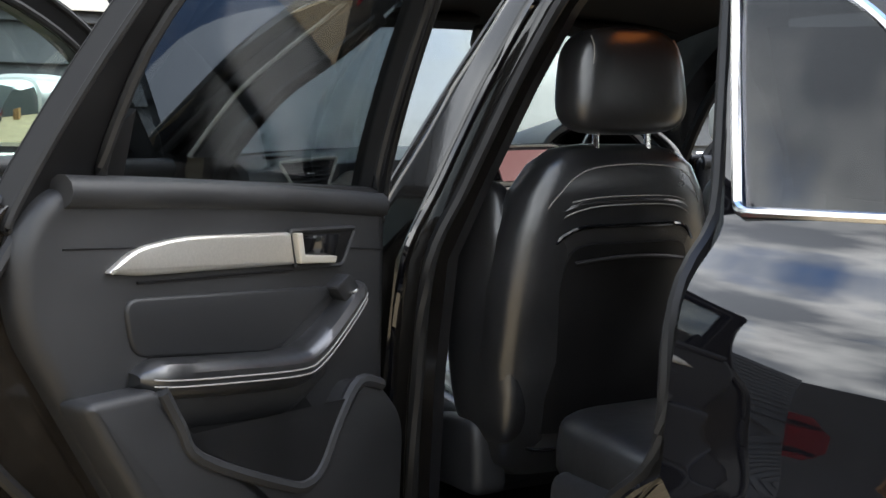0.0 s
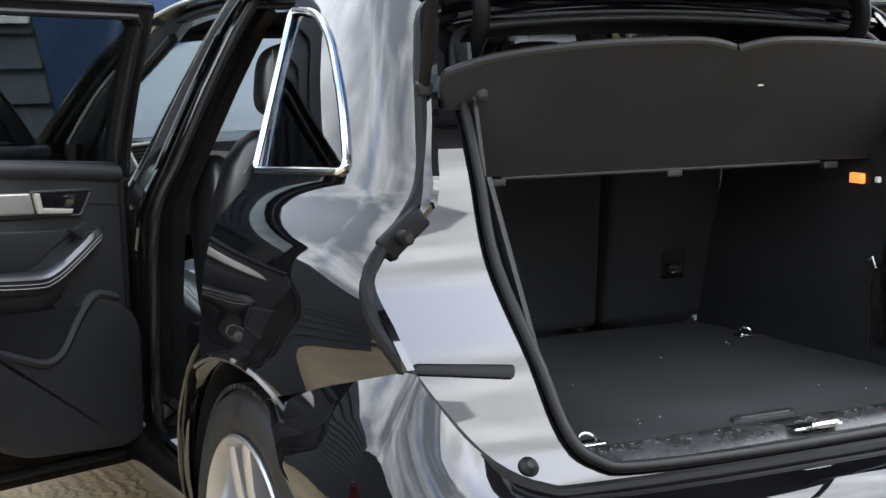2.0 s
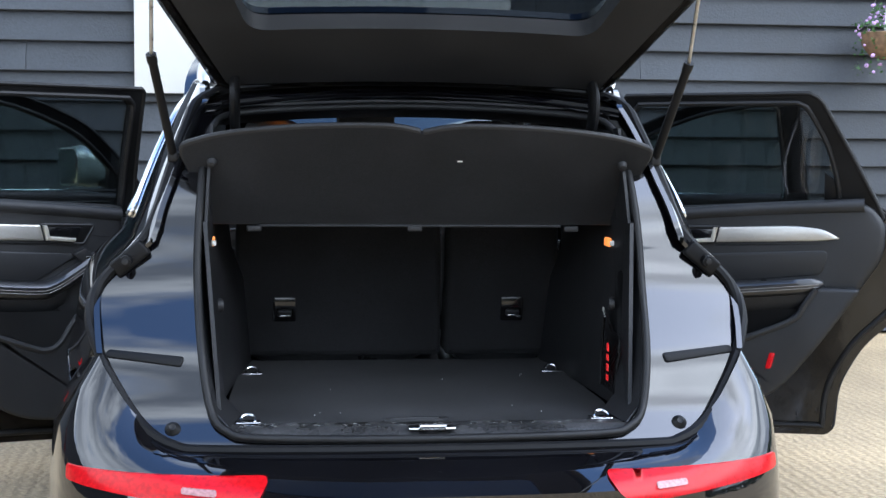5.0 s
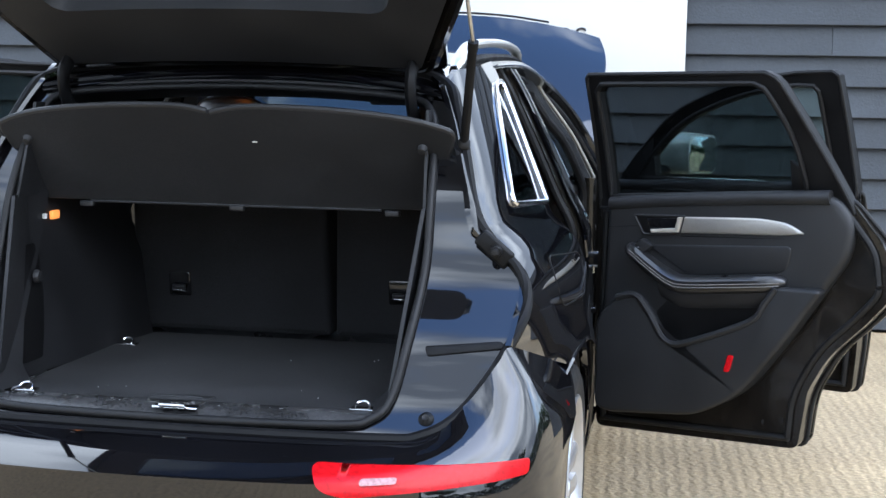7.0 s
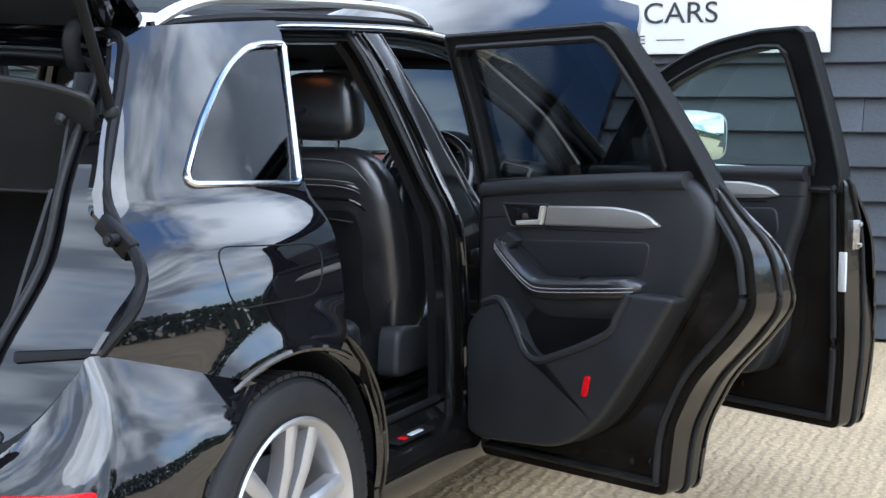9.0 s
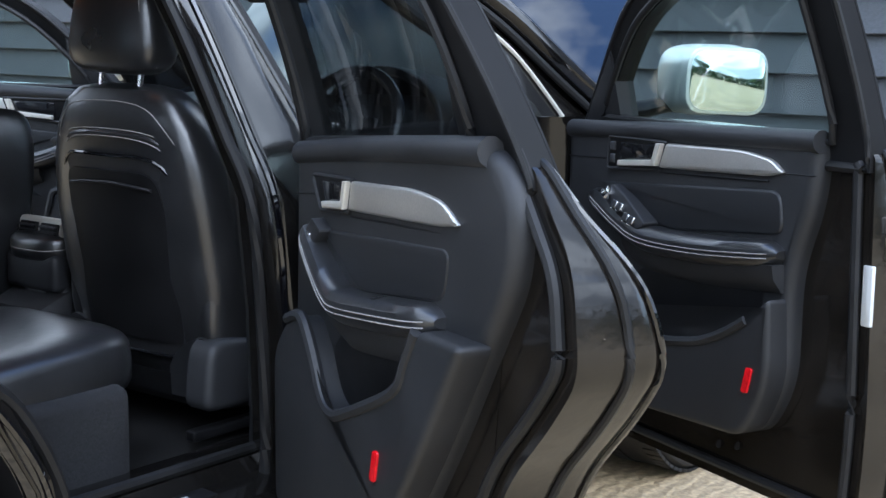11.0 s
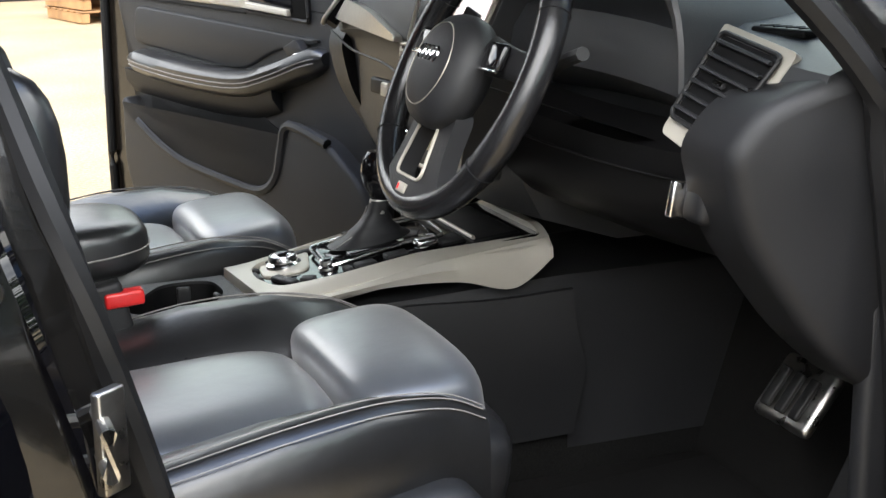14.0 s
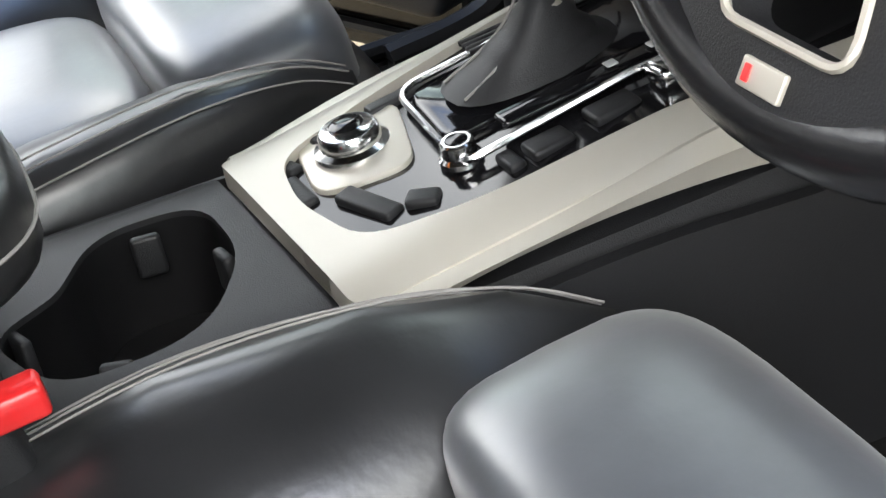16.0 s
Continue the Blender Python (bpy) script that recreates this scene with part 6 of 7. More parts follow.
part("gate_rim", tube([(p[0], p[1], con_z(p[1]) + 0.004) for p in dense(rounded([(-0.074, 1.690, 0.02), (0.046, 1.684, 0.015), (0.052, 1.862, 0.02), (-0.062, 1.872, 0.02)], 0.02, 5), 0.02)], 0.0026, 6, True), CHROME, con, "bright rim round the shift gate")
part("gear_scale", rbox(on_deck(0.032, 1.785, 0.005), (0.018, 0.135, 0.006), 0.003), PIANO, con)
for k in range(4):
    part("scale_mark", rbox(on_deck(0.032, 1.735 + 0.032 * k, 0.0085), (0.008, 0.008, 0.001), 0.0004), STICKER, con)
for k in range(4):
    part("ash_slat", rbox(on_deck(-0.082 + 0.006 * k - 0.002, 1.80, 0.004), (0.003, 0.11, 0.004), 0.001), PLASTIC2, con)
# shift lever and its folded boot
bo_r = []
for k in range(11):
    u = k / 10
    w, d = 0.046 * (1 - u) ** 2.2 + 0.026, 0.102 * (1 - u) ** 2.4 + 0.028
    cx_, cy_ = -0.024 + 0.006 * u, 1.772 + 0.014 * u ** 0.7
    fold = 1 + 0.05 * math.sin(k * 2.4)
    bo_r.append(oval(cx_, cy_, con_z(1.77) + 0.002 + 0.060 * u, w * fold, d * fold, 0.75, 24, lambda x, y, u=u: 0.10 * y * (1 - u)))
boot = part("shift_boot", loft(bo_r), PLASTIC2, con, "folded black leather gear boot")
for x in (-0.018, 0.016):
    part("stitching", tube([(-0.02 + x * (1 - 0.55 * u) - 0.004, 1.772 + 0.014 * u ** 0.7 - 0.051 * (1 - u) ** 2.4 - 0.015, con_z(1.72) + 0.006 + 0.058 * u) for u in np.linspace(0.05, 0.95, 10)], 0.0011, 5), THREAD, boot)
sh = part("shift_lever", lathe([(0.012, 0.0), (0.0125, 0.03), (0.014, 0.035), (0.0245, 0.050), (0.0295, 0.070), (0.0275, 0.089), (0.020, 0.100), (0.004, 0.102)], Matrix.Translation((-0.020, 1.784, 0.792)) @ turned(0, 0, 0, -4), 28), PIANO, con, "black leather gear knob")
part("lever_collar", lathe([(0.0135, -0.004), (0.0145, 0.0), (0.0145, 0.026), (0.013, 0.03)], Matrix.Translation((-0.020, 1.784, 0.792)) @ turned(0, 0, 0, -4), 28), ALU, sh)
part("knob_cap", lathe([(0.010, 0.1015), (0.0185, 0.0985), (0.0195, 0.094), (0.016, 0.093)], Matrix.Translation((-0.020, 1.784, 0.792)) @ turned(0, 0, 0, -4), 28), CHROME, sh)
# cup holders
cup_o = rounded([(-0.082, 1.470, 0.035), (-0.078, 1.543, 0.03), (0.0, 1.548, 0.03), (0.072, 1.505, 0.04), (0.076, 1.415, 0.04), (0.0, 1.388, 0.03), (-0.026, 1.435, 0.01)], 0.03, 6)
plate = part("console_plate", sheet(rounded([(-0.113, 1.35), (0.113, 1.35), (0.115, 1.575), (-0.108, 1.562)], 0.008, 3), lambda a, b: Vector((a, b, 0.7135 - 3.0 * max(0, abs(a) - 0.09) ** 2 * 4)), (0, 0, -0.012), 0.02, [cup_o]), PLASTIC, con)
part("cup_wall", shell([[(p[0] * k, 1.47 + (p[1] - 1.47) * k, z) for p in cup_o + cup_o[:1]] for k, z in ((1.0, 0.709), (0.97, 0.66), (0.92, 0.635))], (0, 0, -0.001)), BLACK, plate)
part("cup_base", slab(cup_o, 0.62, 0.636, lambda a, b, c: Vector((a, b, c)), 0.002), RUBBER, plate, "deep black double cup holder")
for x, y, r_ in ((-0.066, 1.50, 80), (-0.012, 1.538, 10), (0.064, 1.45, 70), (0.0, 1.405, 20)):
    part("cup_grip", rbox(turned(x, y, 0.695, 0, 0, r_), (0.020, 0.008, 0.03), 0.003), PLASTIC, plate)
part("plate_flank", shell([[(s_ * 0.1135, y, 0.708) for y in (1.35, 1.46, 1.57)] for s_ in (1,)] + [[(0.116, y, 0.55) for y in (1.35, 1.46, 1.57)]], (-0.004, 0, 0)), PLASTIC, plate)
part("plate_flank", shell([[(-0.1135, y, 0.708) for y in (1.35, 1.46, 1.57)], [(-0.116, y, 0.55) for y in (1.35, 1.46, 1.57)]], (0.004, 0, 0)), PLASTIC, plate)
arm_o = part("centre_armrest", pillow(turned(0.0, 1.24, 0.80, 3), (0.215, 0.40, 0.085), 0.5, 36, 20), LEATHER, con, "padded black leather armrest")
part("stitching", tube([(0.1075 * math.copysign(abs(math.cos(a)) ** 0.5, math.cos(a)), 1.24 + 0.2 * math.copysign(abs(math.sin(a)) ** 0.5, math.sin(a)), 0.800 + 0.052 * 0.2 * math.sin(a)) for a in np.linspace(0, 2 * math.pi, 60)[:-1]], 0.0014, 5, True), THREAD, arm_o)
part("armrest_box", rbox(turned(0, 1.22, 0.735), (0.19, 0.34, 0.09), 0.015), PLASTIC2, con)
# air outlet facing the rear bench
rv = part("rear_outlet", rbox(turned(0.0, 1.105, 0.81, -14), (0.185, 0.05, 0.10), 0.014), SATIN, con, "satin silver rear air outlet")
for k in range(2):
    rvp = part("outlet_recess", rbox(turned(-0.04 + 0.08 * k, 1.082, 0.825, -14), (0.066, 0.012, 0.052), 0.004), BLACK, rv)
    for j in range(4):
        part("outlet_slat", rbox(turned(-0.04 + 0.08 * k, 1.0765, 0.807 + 0.012 * j, 20), (0.062, 0.010, 0.003), 0.001), PLASTIC, rv)
part("rear_console_panel", rbox(turned(0, 1.09, 0.63, -6), (0.19, 0.04, 0.24), 0.015), PLASTIC2, con)
part("ashtray_flap", rbox(turned(0.0, 1.068, 0.68, -6), (0.085, 0.014, 0.07), 0.008), PLASTIC, con)
part("flap_trim", rbox(turned(0.0, 1.06, 0.585, -10), (0.13, 0.012, 0.05), 0.006), SATIN, con)

# ---- dashboard ----
dash = new("dashboard")
dash.parent = car
dash["label"] = "dark grey soft dashboard with silver trims"
FACE = spline([-0.76, -0.55, -0.2, 0.0, 0.2, 0.45, 0.65, 0.78], [1.955, 1.915, 1.885, 1.880, 1.915, 1.965, 1.985, 2.02])
TOP = spline([-0.76, -0.5, 0.0, 0.35, 0.60, 0.78], [1.085, 1.115, 1.130, 1.130, 1.105, 1.085])
rings = []
for x in np.linspace(-0.722, 0.722, 40):
    fy, tz = FACE(x), TOP(x)
    prof = [(2.46, 1.035), (2.30, tz - 0.02), (fy + 0.16, tz + 0.002), (fy + 0.06, tz - 0.004), (fy + 0.015, tz - 0.022), (fy, tz - 0.05), (fy - 0.004, tz - 0.09), (fy + 0.012, tz - 0.105), (fy + 0.02, tz - 0.13), (fy + 0.03, tz - 0.24), (fy + 0.08, tz - 0.33), (fy + 0.20, tz - 0.37), (2.40, tz - 0.37)]
    if x > 0.16:
        prof = [(y + (0.05 if z < tz - 0.12 else 0), z + (0.09 if z < tz - 0.3 else 0)) for y, z in prof]
    rings.append([(x, y, z) for y, z in prof])
part("dash_body", loft(rings), DASHSKIN, dash)
for s in SIDES:
    ep = rounded([(1.915, 0.990, 0.02), (1.950, 1.040, 0.03), (2.06, 1.085, 0.03), (2.19, 1.075, 0.02), (2.19, 0.70, 0.03), (2.10, 0.71, 0.06), (2.02, 0.775, 0.10), (1.935, 0.90, 0.10)], 0.03, 5)
    part("dash_end_cover", slab(ep, 0.64, 0.738, lambda a, b, c: Vector((s * (c - 0.30 * max(0, 2.04 - a)), a, b)), 0.020, 4), PLASTIC2, dash, "rounded dashboard end cover")


def quad(tl, tr, bl, br, lift=0.0):
    tl, tr, bl, br = (Vector(p) for p in (tl, tr, bl, br))
    nrm = (tr - tl).cross(bl - tl).normalized()
    if nrm.y > 0:
        nrm = -nrm
    tl, tr, bl, br = (q + nrm * lift for q in (tl, tr, bl, br))

    def f(a, b, c=0.0):
        return (tl * (1 - a) + tr * a) * (1 - b) + (bl * (1 - a) + br * a) * b + nrm * c
    return f


def outlet(f, slats, rim, w=0.008, upright=0):
    v = part("air_outlet", slab([Vector(p) for p in ((0.03, 0.03), (0.97, 0.03), (0.97, 0.97), (0.03, 0.97))], -0.02, 0.002, lambda a, b, c: f(a, b, c), 0.0005), BLACK, dash)
    part("outlet_frame", tube([f(p[0], p[1], 0.004) for p in rounded([(0, 0, 0.1), (1, 0, 0.1), (1, 1, 0.1), (0, 1, 0.1)], 0.1, 4)], w, 8, True), rim, v, "silver outlet frame" if rim is not PLASTIC2 else "")
    for k in range(slats):
        b = (k + 0.7) / (slats + 0.4)
        part("outlet_slat", tube([f(0.05, b, 0.007), f(0.95, b, 0.007)], 0.0042, 6, False, 0.6), PLASTIC, v)
    part("outlet_tab", tube([f(0.42, 0.5, 0.009), f(0.58, 0.5, 0.009)], 0.004, 6), CHROME, v)
    return v


oq = quad((0.572, 1.988, 1.102), (0.664, 2.003, 1.082), (0.560, 1.932, 1.013), (0.634, 1.944, 0.992))
part("outlet_surround", slab(rounded([(-0.10, -0.10, 0.06), (1.10, -0.10, 0.10), (1.22, 1.05, 0.10), (1.10, 1.24, 0.12), (-0.06, 1.20, 0.10)], 0.08, 5), -0.07, -0.002, lambda a, b, c: oq(a, b, c), 0.004, 3), SATIN, dash, "broad satin silver outlet surround")
outlet(oq, 6, PLASTIC2, 0.003)
outlet(quad((-0.640, 1.965, 1.085), (-0.50, 1.925, 1.100), (-0.62, 1.905, 1.015), (-0.545, 1.885, 1.03), 0.015), 6, SATIN, 0.0045)
part("lamp_switch", rbox(turned(0.655, 1.975, 0.955, -10), (0.04, 0.04, 0.03), 0.008), PLASTIC2, dash)
part("demist_slot", rbox(turned(0.598, 2.052, 1.1015, -3, 0, 12), (0.080, 0.036, 0.010), 0.004), BLACK, dash)
for k in range(4):
    part("demist_slat", rbox(turned(0.571 + 0.018 * k, 2.047 + 0.004 * k, 1.1068, -3, 0, 12), (0.003, 0.030, 0.003), 0.001), PLASTIC2, dash)
part("side_demist", rbox(turned(-0.605, 2.03, 1.1015, -3, 0, -12), (0.080, 0.036, 0.010), 0.004), BLACK, dash)
tf = quad((-0.50, 1.898, 1.082), (-0.165, 1.868, 1.060), (-0.54, 1.892, 1.040), (-0.155, 1.868, 1.030))
part("decor_panel", slab(rounded([(0.06, 0.05, 0.1), (0.55, 0.0, 0.2), (1.0, 0.55, 0.06), (0.99, 0.9, 0.05), (0.0, 1.0, 0.1)], 0.1, 5), -0.01, 0.006, lambda a, b, c: tf(a, b, c), 0.002), ALU, dash, "brushed aluminium dashboard strip")
part("glovebox_seam", tube(crom([(-0.70, 1.928, 1.005), (-0.45, 1.888, 0.995), (-0.16, 1.868, 0.985), (-0.145, 1.878, 0.90), (-0.155, 1.90, 0.82)], 6), 0.0025, 5), BLACK, dash)
part("glovebox_handle", rbox(turned(-0.215, 1.866, 0.958, -5, 0, 6), (0.085, 0.014, 0.026), 0.005), BLACK, dash)
part("handle_plate", rbox(turned(-0.190, 1.861, 0.957, -5, 0, 6), (0.030, 0.010, 0.022), 0.003), SATIN, dash)
# display and centre stack
sq = quad((-0.105, 1.905, 1.128), (0.175, 1.905, 1.134), (-0.085, 1.868, 1.040), (0.165, 1.868, 1.044))
part("display_hood", slab([Vector(p) for p in rounded([(-0.06, -0.12, 0.15), (1.06, -0.12, 0.15), (1.04, 1.08, 0.1), (-0.04, 1.08, 0.1)], 0.1, 4)], -0.05, 0.004, lambda a, b, c: sq(a, b, c), 0.003), PLASTIC2, dash)
part("display_rim", tube([sq(p[0], p[1], 0.008) for p in rounded([(-0.02, -0.04, 0.18), (1.02, -0.04, 0.18), (1.0, 1.02, 0.1), (0.0, 1.02, 0.1)], 0.1, 5)], 0.0035, 6, True), SATIN, dash, "silver display surround")
part("display", slab(rounded([(0.22, 0.08), (0.98, 0.08), (0.97, 0.95), (0.22, 0.95)], 0.02, 3), 0.0, 0.008, lambda a, b, c: sq(a, b, c), 0.001), SCREEN, dash, "dim reddish display")
part("display_buttons", slab(rounded([(0.03, 0.1), (0.19, 0.1), (0.19, 0.93), (0.05, 0.93)], 0.02, 3), 0.0, 0.009, lambda a, b, c: sq(a, b, c), 0.001), PIANO, dash)
stk = quad((-0.115, 1.866, 1.036), (0.165, 1.870, 1.040), (-0.10, 1.850, 0.870), (0.150, 1.850, 0.870))
part("centre_panel", slab(rounded([(0, 0, 0.05), (1, 0, 0.05), (0.96, 1, 0.06), (0.04, 1, 0.06)], 0.05, 4), -0.06, 0.006, lambda a, b, c: stk(a, b, c), 0.003), PLASTIC, dash)
for k in range(2):
    a0 = 0.05 + 0.48 * k
    outlet(quad(stk(a0, 0.06, 0.006), stk(a0 + 0.42, 0.06, 0.006), stk(a0 + 0.01, 0.34, 0.006), stk(a0 + 0.41, 0.34, 0.006)), 3, SATIN, 0.0035)
part("disc_slot", slab(rounded([(0.08, 0.42), (0.92, 0.42), (0.91, 0.52), (0.09, 0.52)], 0.03, 3), 0.0, 0.010, lambda a, b, c: stk(a, b, c), 0.002), PIANO, dash)
for k in range(7):
    part("climate_button", slab(rounded([(0.10 + 0.115 * k, 0.56), (0.20 + 0.115 * k, 0.56), (0.20 + 0.115 * k, 0.64), (0.10 + 0.115 * k, 0.64)], 0.01, 2), 0.0, 0.011, lambda a, b, c: stk(a, b, c), 0.002), PLASTIC2, dash)
for a in (0.14, 0.86):
    p = stk(a, 0.78, 0.006)
    kb = part("climate_knob", lathe([(0.004, 0.018), (0.014, 0.018), (0.016, 0.014), (0.018, 0.0)], Matrix.Translation(p) @ turned(0, 0, 0, 96), 22), PLASTIC2, dash)
    part("knob_ring", lathe([(0.0155, 0.010), (0.0175, 0.008), (0.0185, 0.002), (0.017, 0.0)], Matrix.Translation(p) @ turned(0, 0, 0, 96), 22, True), CHROME, kb)
part("climate_display", slab(rounded([(0.27, 0.68), (0.73, 0.68), (0.73, 0.84), (0.27, 0.84)], 0.02, 3), 0.0, 0.010, lambda a, b, c: stk(a, b, c), 0.002), PIANO, dash)
part("stack_trim", tube([stk(p[0], p[1], 0.006) for p in rounded([(0.0, 0.0, 0.04), (1.0, 0.0, 0.04), (0.96, 1.0, 0.05), (0.04, 1.0, 0.05)], 0.05, 4)], 0.003, 6, True), SATIN, dash)
# instrument hood
hood_r = []
for y, sc in ((1.945, 1.0), (1.95, 1.02), (2.06, 1.0), (2.25, 0.85)):
    arc_ = [(0.345 + 0.205 * sc * math.cos(a), y, 1.035 + 0.165 * sc * math.sin(a) ** 0.8 - 0.12 * max(0, y - 2.0)) for a in np.linspace(0, math.pi, 22)]
    hood_r.append(arc_)
part("instrument_hood", shell(hood_r, (0, 0, 0.018)), DASHSKIN, dash)
part("hood_lining", shell([[(0.345 + (x - 0.345) * 0.97, y + 0.004, 1.03 + (z - 1.03) * 0.95) for x, y, z in r] for r in hood_r], (0, 0, 0.002)), BLACK, dash)
part("instrument_panel", rbox(turned(0.345, 2.065, 1.045, -22), (0.32, 0.03, 0.15), 0.02), PIANO, dash)
for x in (0.255, 0.435):
    dm = Matrix.Translation((x, 2.045, 1.065)) @ turned(0, 0, 0, 68)
    g_ = part("gauge", lathe([(0.004, 0.006), (0.050, 0.006), (0.054, 0.010), (0.057, 0.010), (0.058, 0.0)], dm, 32), DIAL, dash)
    part("gauge_ring", lathe([(0.052, 0.009), (0.055, 0.013), (0.058, 0.009), (0.058, 0.006)], dm, 32, True), CHROME, g_)
part("column_shroud", loft([oval(0.36, y, 0.0, w, h, 0.6, 20) for y, w, h in ((0, 0.11, 0.10), (0.12, 0.13, 0.13), (0.22, 0.15, 0.16))]), PLASTIC2, dash).matrix_world = Matrix.Translation((0.0, 0.0, 0.0))
col = bpy.data.objects["column_shroud"]
col.data.transform(Matrix.Translation((0, 1.80, 1.03)) @ turned(0, 0, 0, -20) @ Matrix.Identity(4))
part("lower_dash", shell([[(x, FACE(x) + dy, z - 0.02 * math.cos((x - 0.42) * 6)) for x in np.linspace(0.14, 0.70, 16)] for dy, z in ((0.045, 1.0), (0.012, 0.975), (0.004, 0.93), (0.018, 0.885), (0.055, 0.85), (0.13, 0.835), (0.26, 0.85))], (0, 0.012, 0.004)), BLACK, dash, "smooth black knee panel")
part("knee_seam", tube([(x, FACE(x) + 0.002, 0.945 - 0.02 * math.cos((x - 0.42) * 6)) for x in np.linspace(0.16, 0.68, 14)], 0.0016, 5), BLACK, dash)
part("ignition_slot", rbox(turned(0.594, 1.925, 0.926, -10), (0.012, 0.03, 0.042), 0.004), CHROME, dash, "key in its slot")
part("ignition_ring", rbox(turned(0.616, 1.965, 0.925, -10), (0.045, 0.08, 0.055), 0.012), PLASTIC2, dash)
for e in (-1, 1):
    part("column_stalk", tube(crom([(0.36 + e * 0.05, 1.86, 1.05), (0.36 + e * 0.12, 1.84, 1.07), (0.36 + e * 0.185, 1.83, 1.085)], 4), [0.008] * 3 + [0.008] * 6, 8), PLASTIC2, dash)

# steering wheel
sw = new("steering_wheel")
sw.parent = car
sw["label"] = "three-spoke black leather steering wheel"
SM = Matrix.Translation((0.356, 1.774, 1.050)) @ turned(0, 0, 0, 63)


def on_sw(x, y, z=0.0):
    return SM @ Vector((x, y, z))


ring_ = []
for k in range(64):
    a = 2 * math.pi * k / 64
    flat_ = 1.0 - (0.035 * max(0, -math.sin(a) - 0.75) / 0.25)
    ring_.append(on_sw(0.177 * math.cos(a), 0.177 * math.sin(a) * flat_, 0.0))
part("rim", tube(ring_, [0.0165 + 0.0018 * math.exp(-((abs(math.cos(2 * math.pi * k / 64)) - 0.9) / 0.15) ** 2) for k in range(64)], 14, True, 1.0, SM.to_3x3() @ Vector((0, 0, 1))), WHEELHIDE, sw, "worn shiny leather rim")
part("rim_insert", tube([SM @ Vector((0.166 * math.cos(a), 0.166 * math.sin(a), 0.006)) for a in np.linspace(radians(200), radians(340), 30)], 0.0025, 6), SATIN, sw)
hubm = SM @ turned(0, -0.010, 0.018)
hub_ = part("hub", pillow(hubm, (0.150, 0.142, 0.075), 0.85, 40, 22), PLASTIC, sw, "rounded airbag cover")
part("hub_ring", lathe([(0.0500, -0.004), (0.0515, 0.0025), (0.0535, -0.004)], hubm @ turned(0, 0.0, 0.0285), 40, True), SATIN, hub_)
for k in range(4):
    part("badge", lathe([(0.0078, 0.0), (0.0092, 0.002), (0.0106, 0.0)], hubm @ turned(-0.0195 + 0.013 * k, 0.010, 0.0362), 20, True), CHROME, hub_, "plain chrome badge ring")
for e in (-1, 1):
    sp_ = [(e * 0.065, 0.022, 0.010), (e * 0.11, 0.020, 0.006), (e * 0.168, 0.018, 0.002)]
    part("spoke", tube(crom([on_sw(*p) for p in sp_], 5), [0.024, 0.023, 0.022, 0.021, 0.020, 0.019, 0.018, 0.018, 0.018, 0.019, 0.020], 10, False, 0.45, SM.to_3x3() @ Vector((0, 0, 1))), PLASTIC2, sw)
    part("spoke_controls", rbox(SM @ turned(e * 0.105, 0.020, 0.020, 0, 0, 0), (0.045, 0.034, 0.012), 0.006), PIANO, sw)
    part("control_trim", rbox(SM @ turned(e * 0.105, 0.003, 0.024, 0, 0, 0), (0.044, 0.003, 0.006), 0.001), CHROME, sw)
    part("shift_paddle", rbox(SM @ turned(e * 0.115, 0.045, -0.022, 0, 0, e * 10), (0.05, 0.07, 0.006), 0.003), PLASTIC2, sw)
low_o = rounded([(-0.058, -0.045, 0.02), (0.058, -0.045, 0.02), (0.064, -0.11, 0.05), (0.092, -0.163, 0.01), (0.0, -0.176, 0.1), (-0.092, -0.163, 0.01), (-0.064, -0.11, 0.05)], 0.02, 5)
low_i = rounded([(-0.028, -0.072, 0.012), (0.028, -0.072, 0.012), (0.040, -0.142, 0.014), (-0.040, -0.142, 0.014)], 0.012, 5)
part("spoke", sheet(low_o, lambda a, b: on_sw(a, b, 0.016 - 0.9 * a * a), SM.to_3x3() @ Vector((0, 0, -0.022)), 0.015, [low_i]), PLASTIC2, sw)
part("spoke_trim", tube([on_sw(p[0], p[1], 0.016) for p in dense(low_i, 0.01)], 0.0022, 6, True), SATIN, sw)
part("rim_stitching", tube([SM @ Vector((0.1625 * math.cos(a), 0.1625 * math.sin(a), 0.0)) for a in np.linspace(0, 2 * math.pi, 90)[:-1]], 0.0014, 5, True), THREAD, sw)
for a in (28, 152, 215, 325):
    part("rim_seam", lathe([(0.0168, -0.0008), (0.0192, 0.0), (0.0168, 0.0008)], SM @ turned(0, 0, 0, 0, 0, a) @ turned(0.177, 0, 0, 90, 0, 0), 18, True), BLACK, sw)
part("wheel_plate", rbox(SM @ turned(0.0, -0.157, 0.017, 0, 0, 0), (0.026, 0.012, 0.003), 0.001), SATIN, sw)
part("plate_mark", rbox(SM @ turned(-0.008, -0.157, 0.0188), (0.004, 0.007, 0.001), 0.0005), REDTEXT, sw)

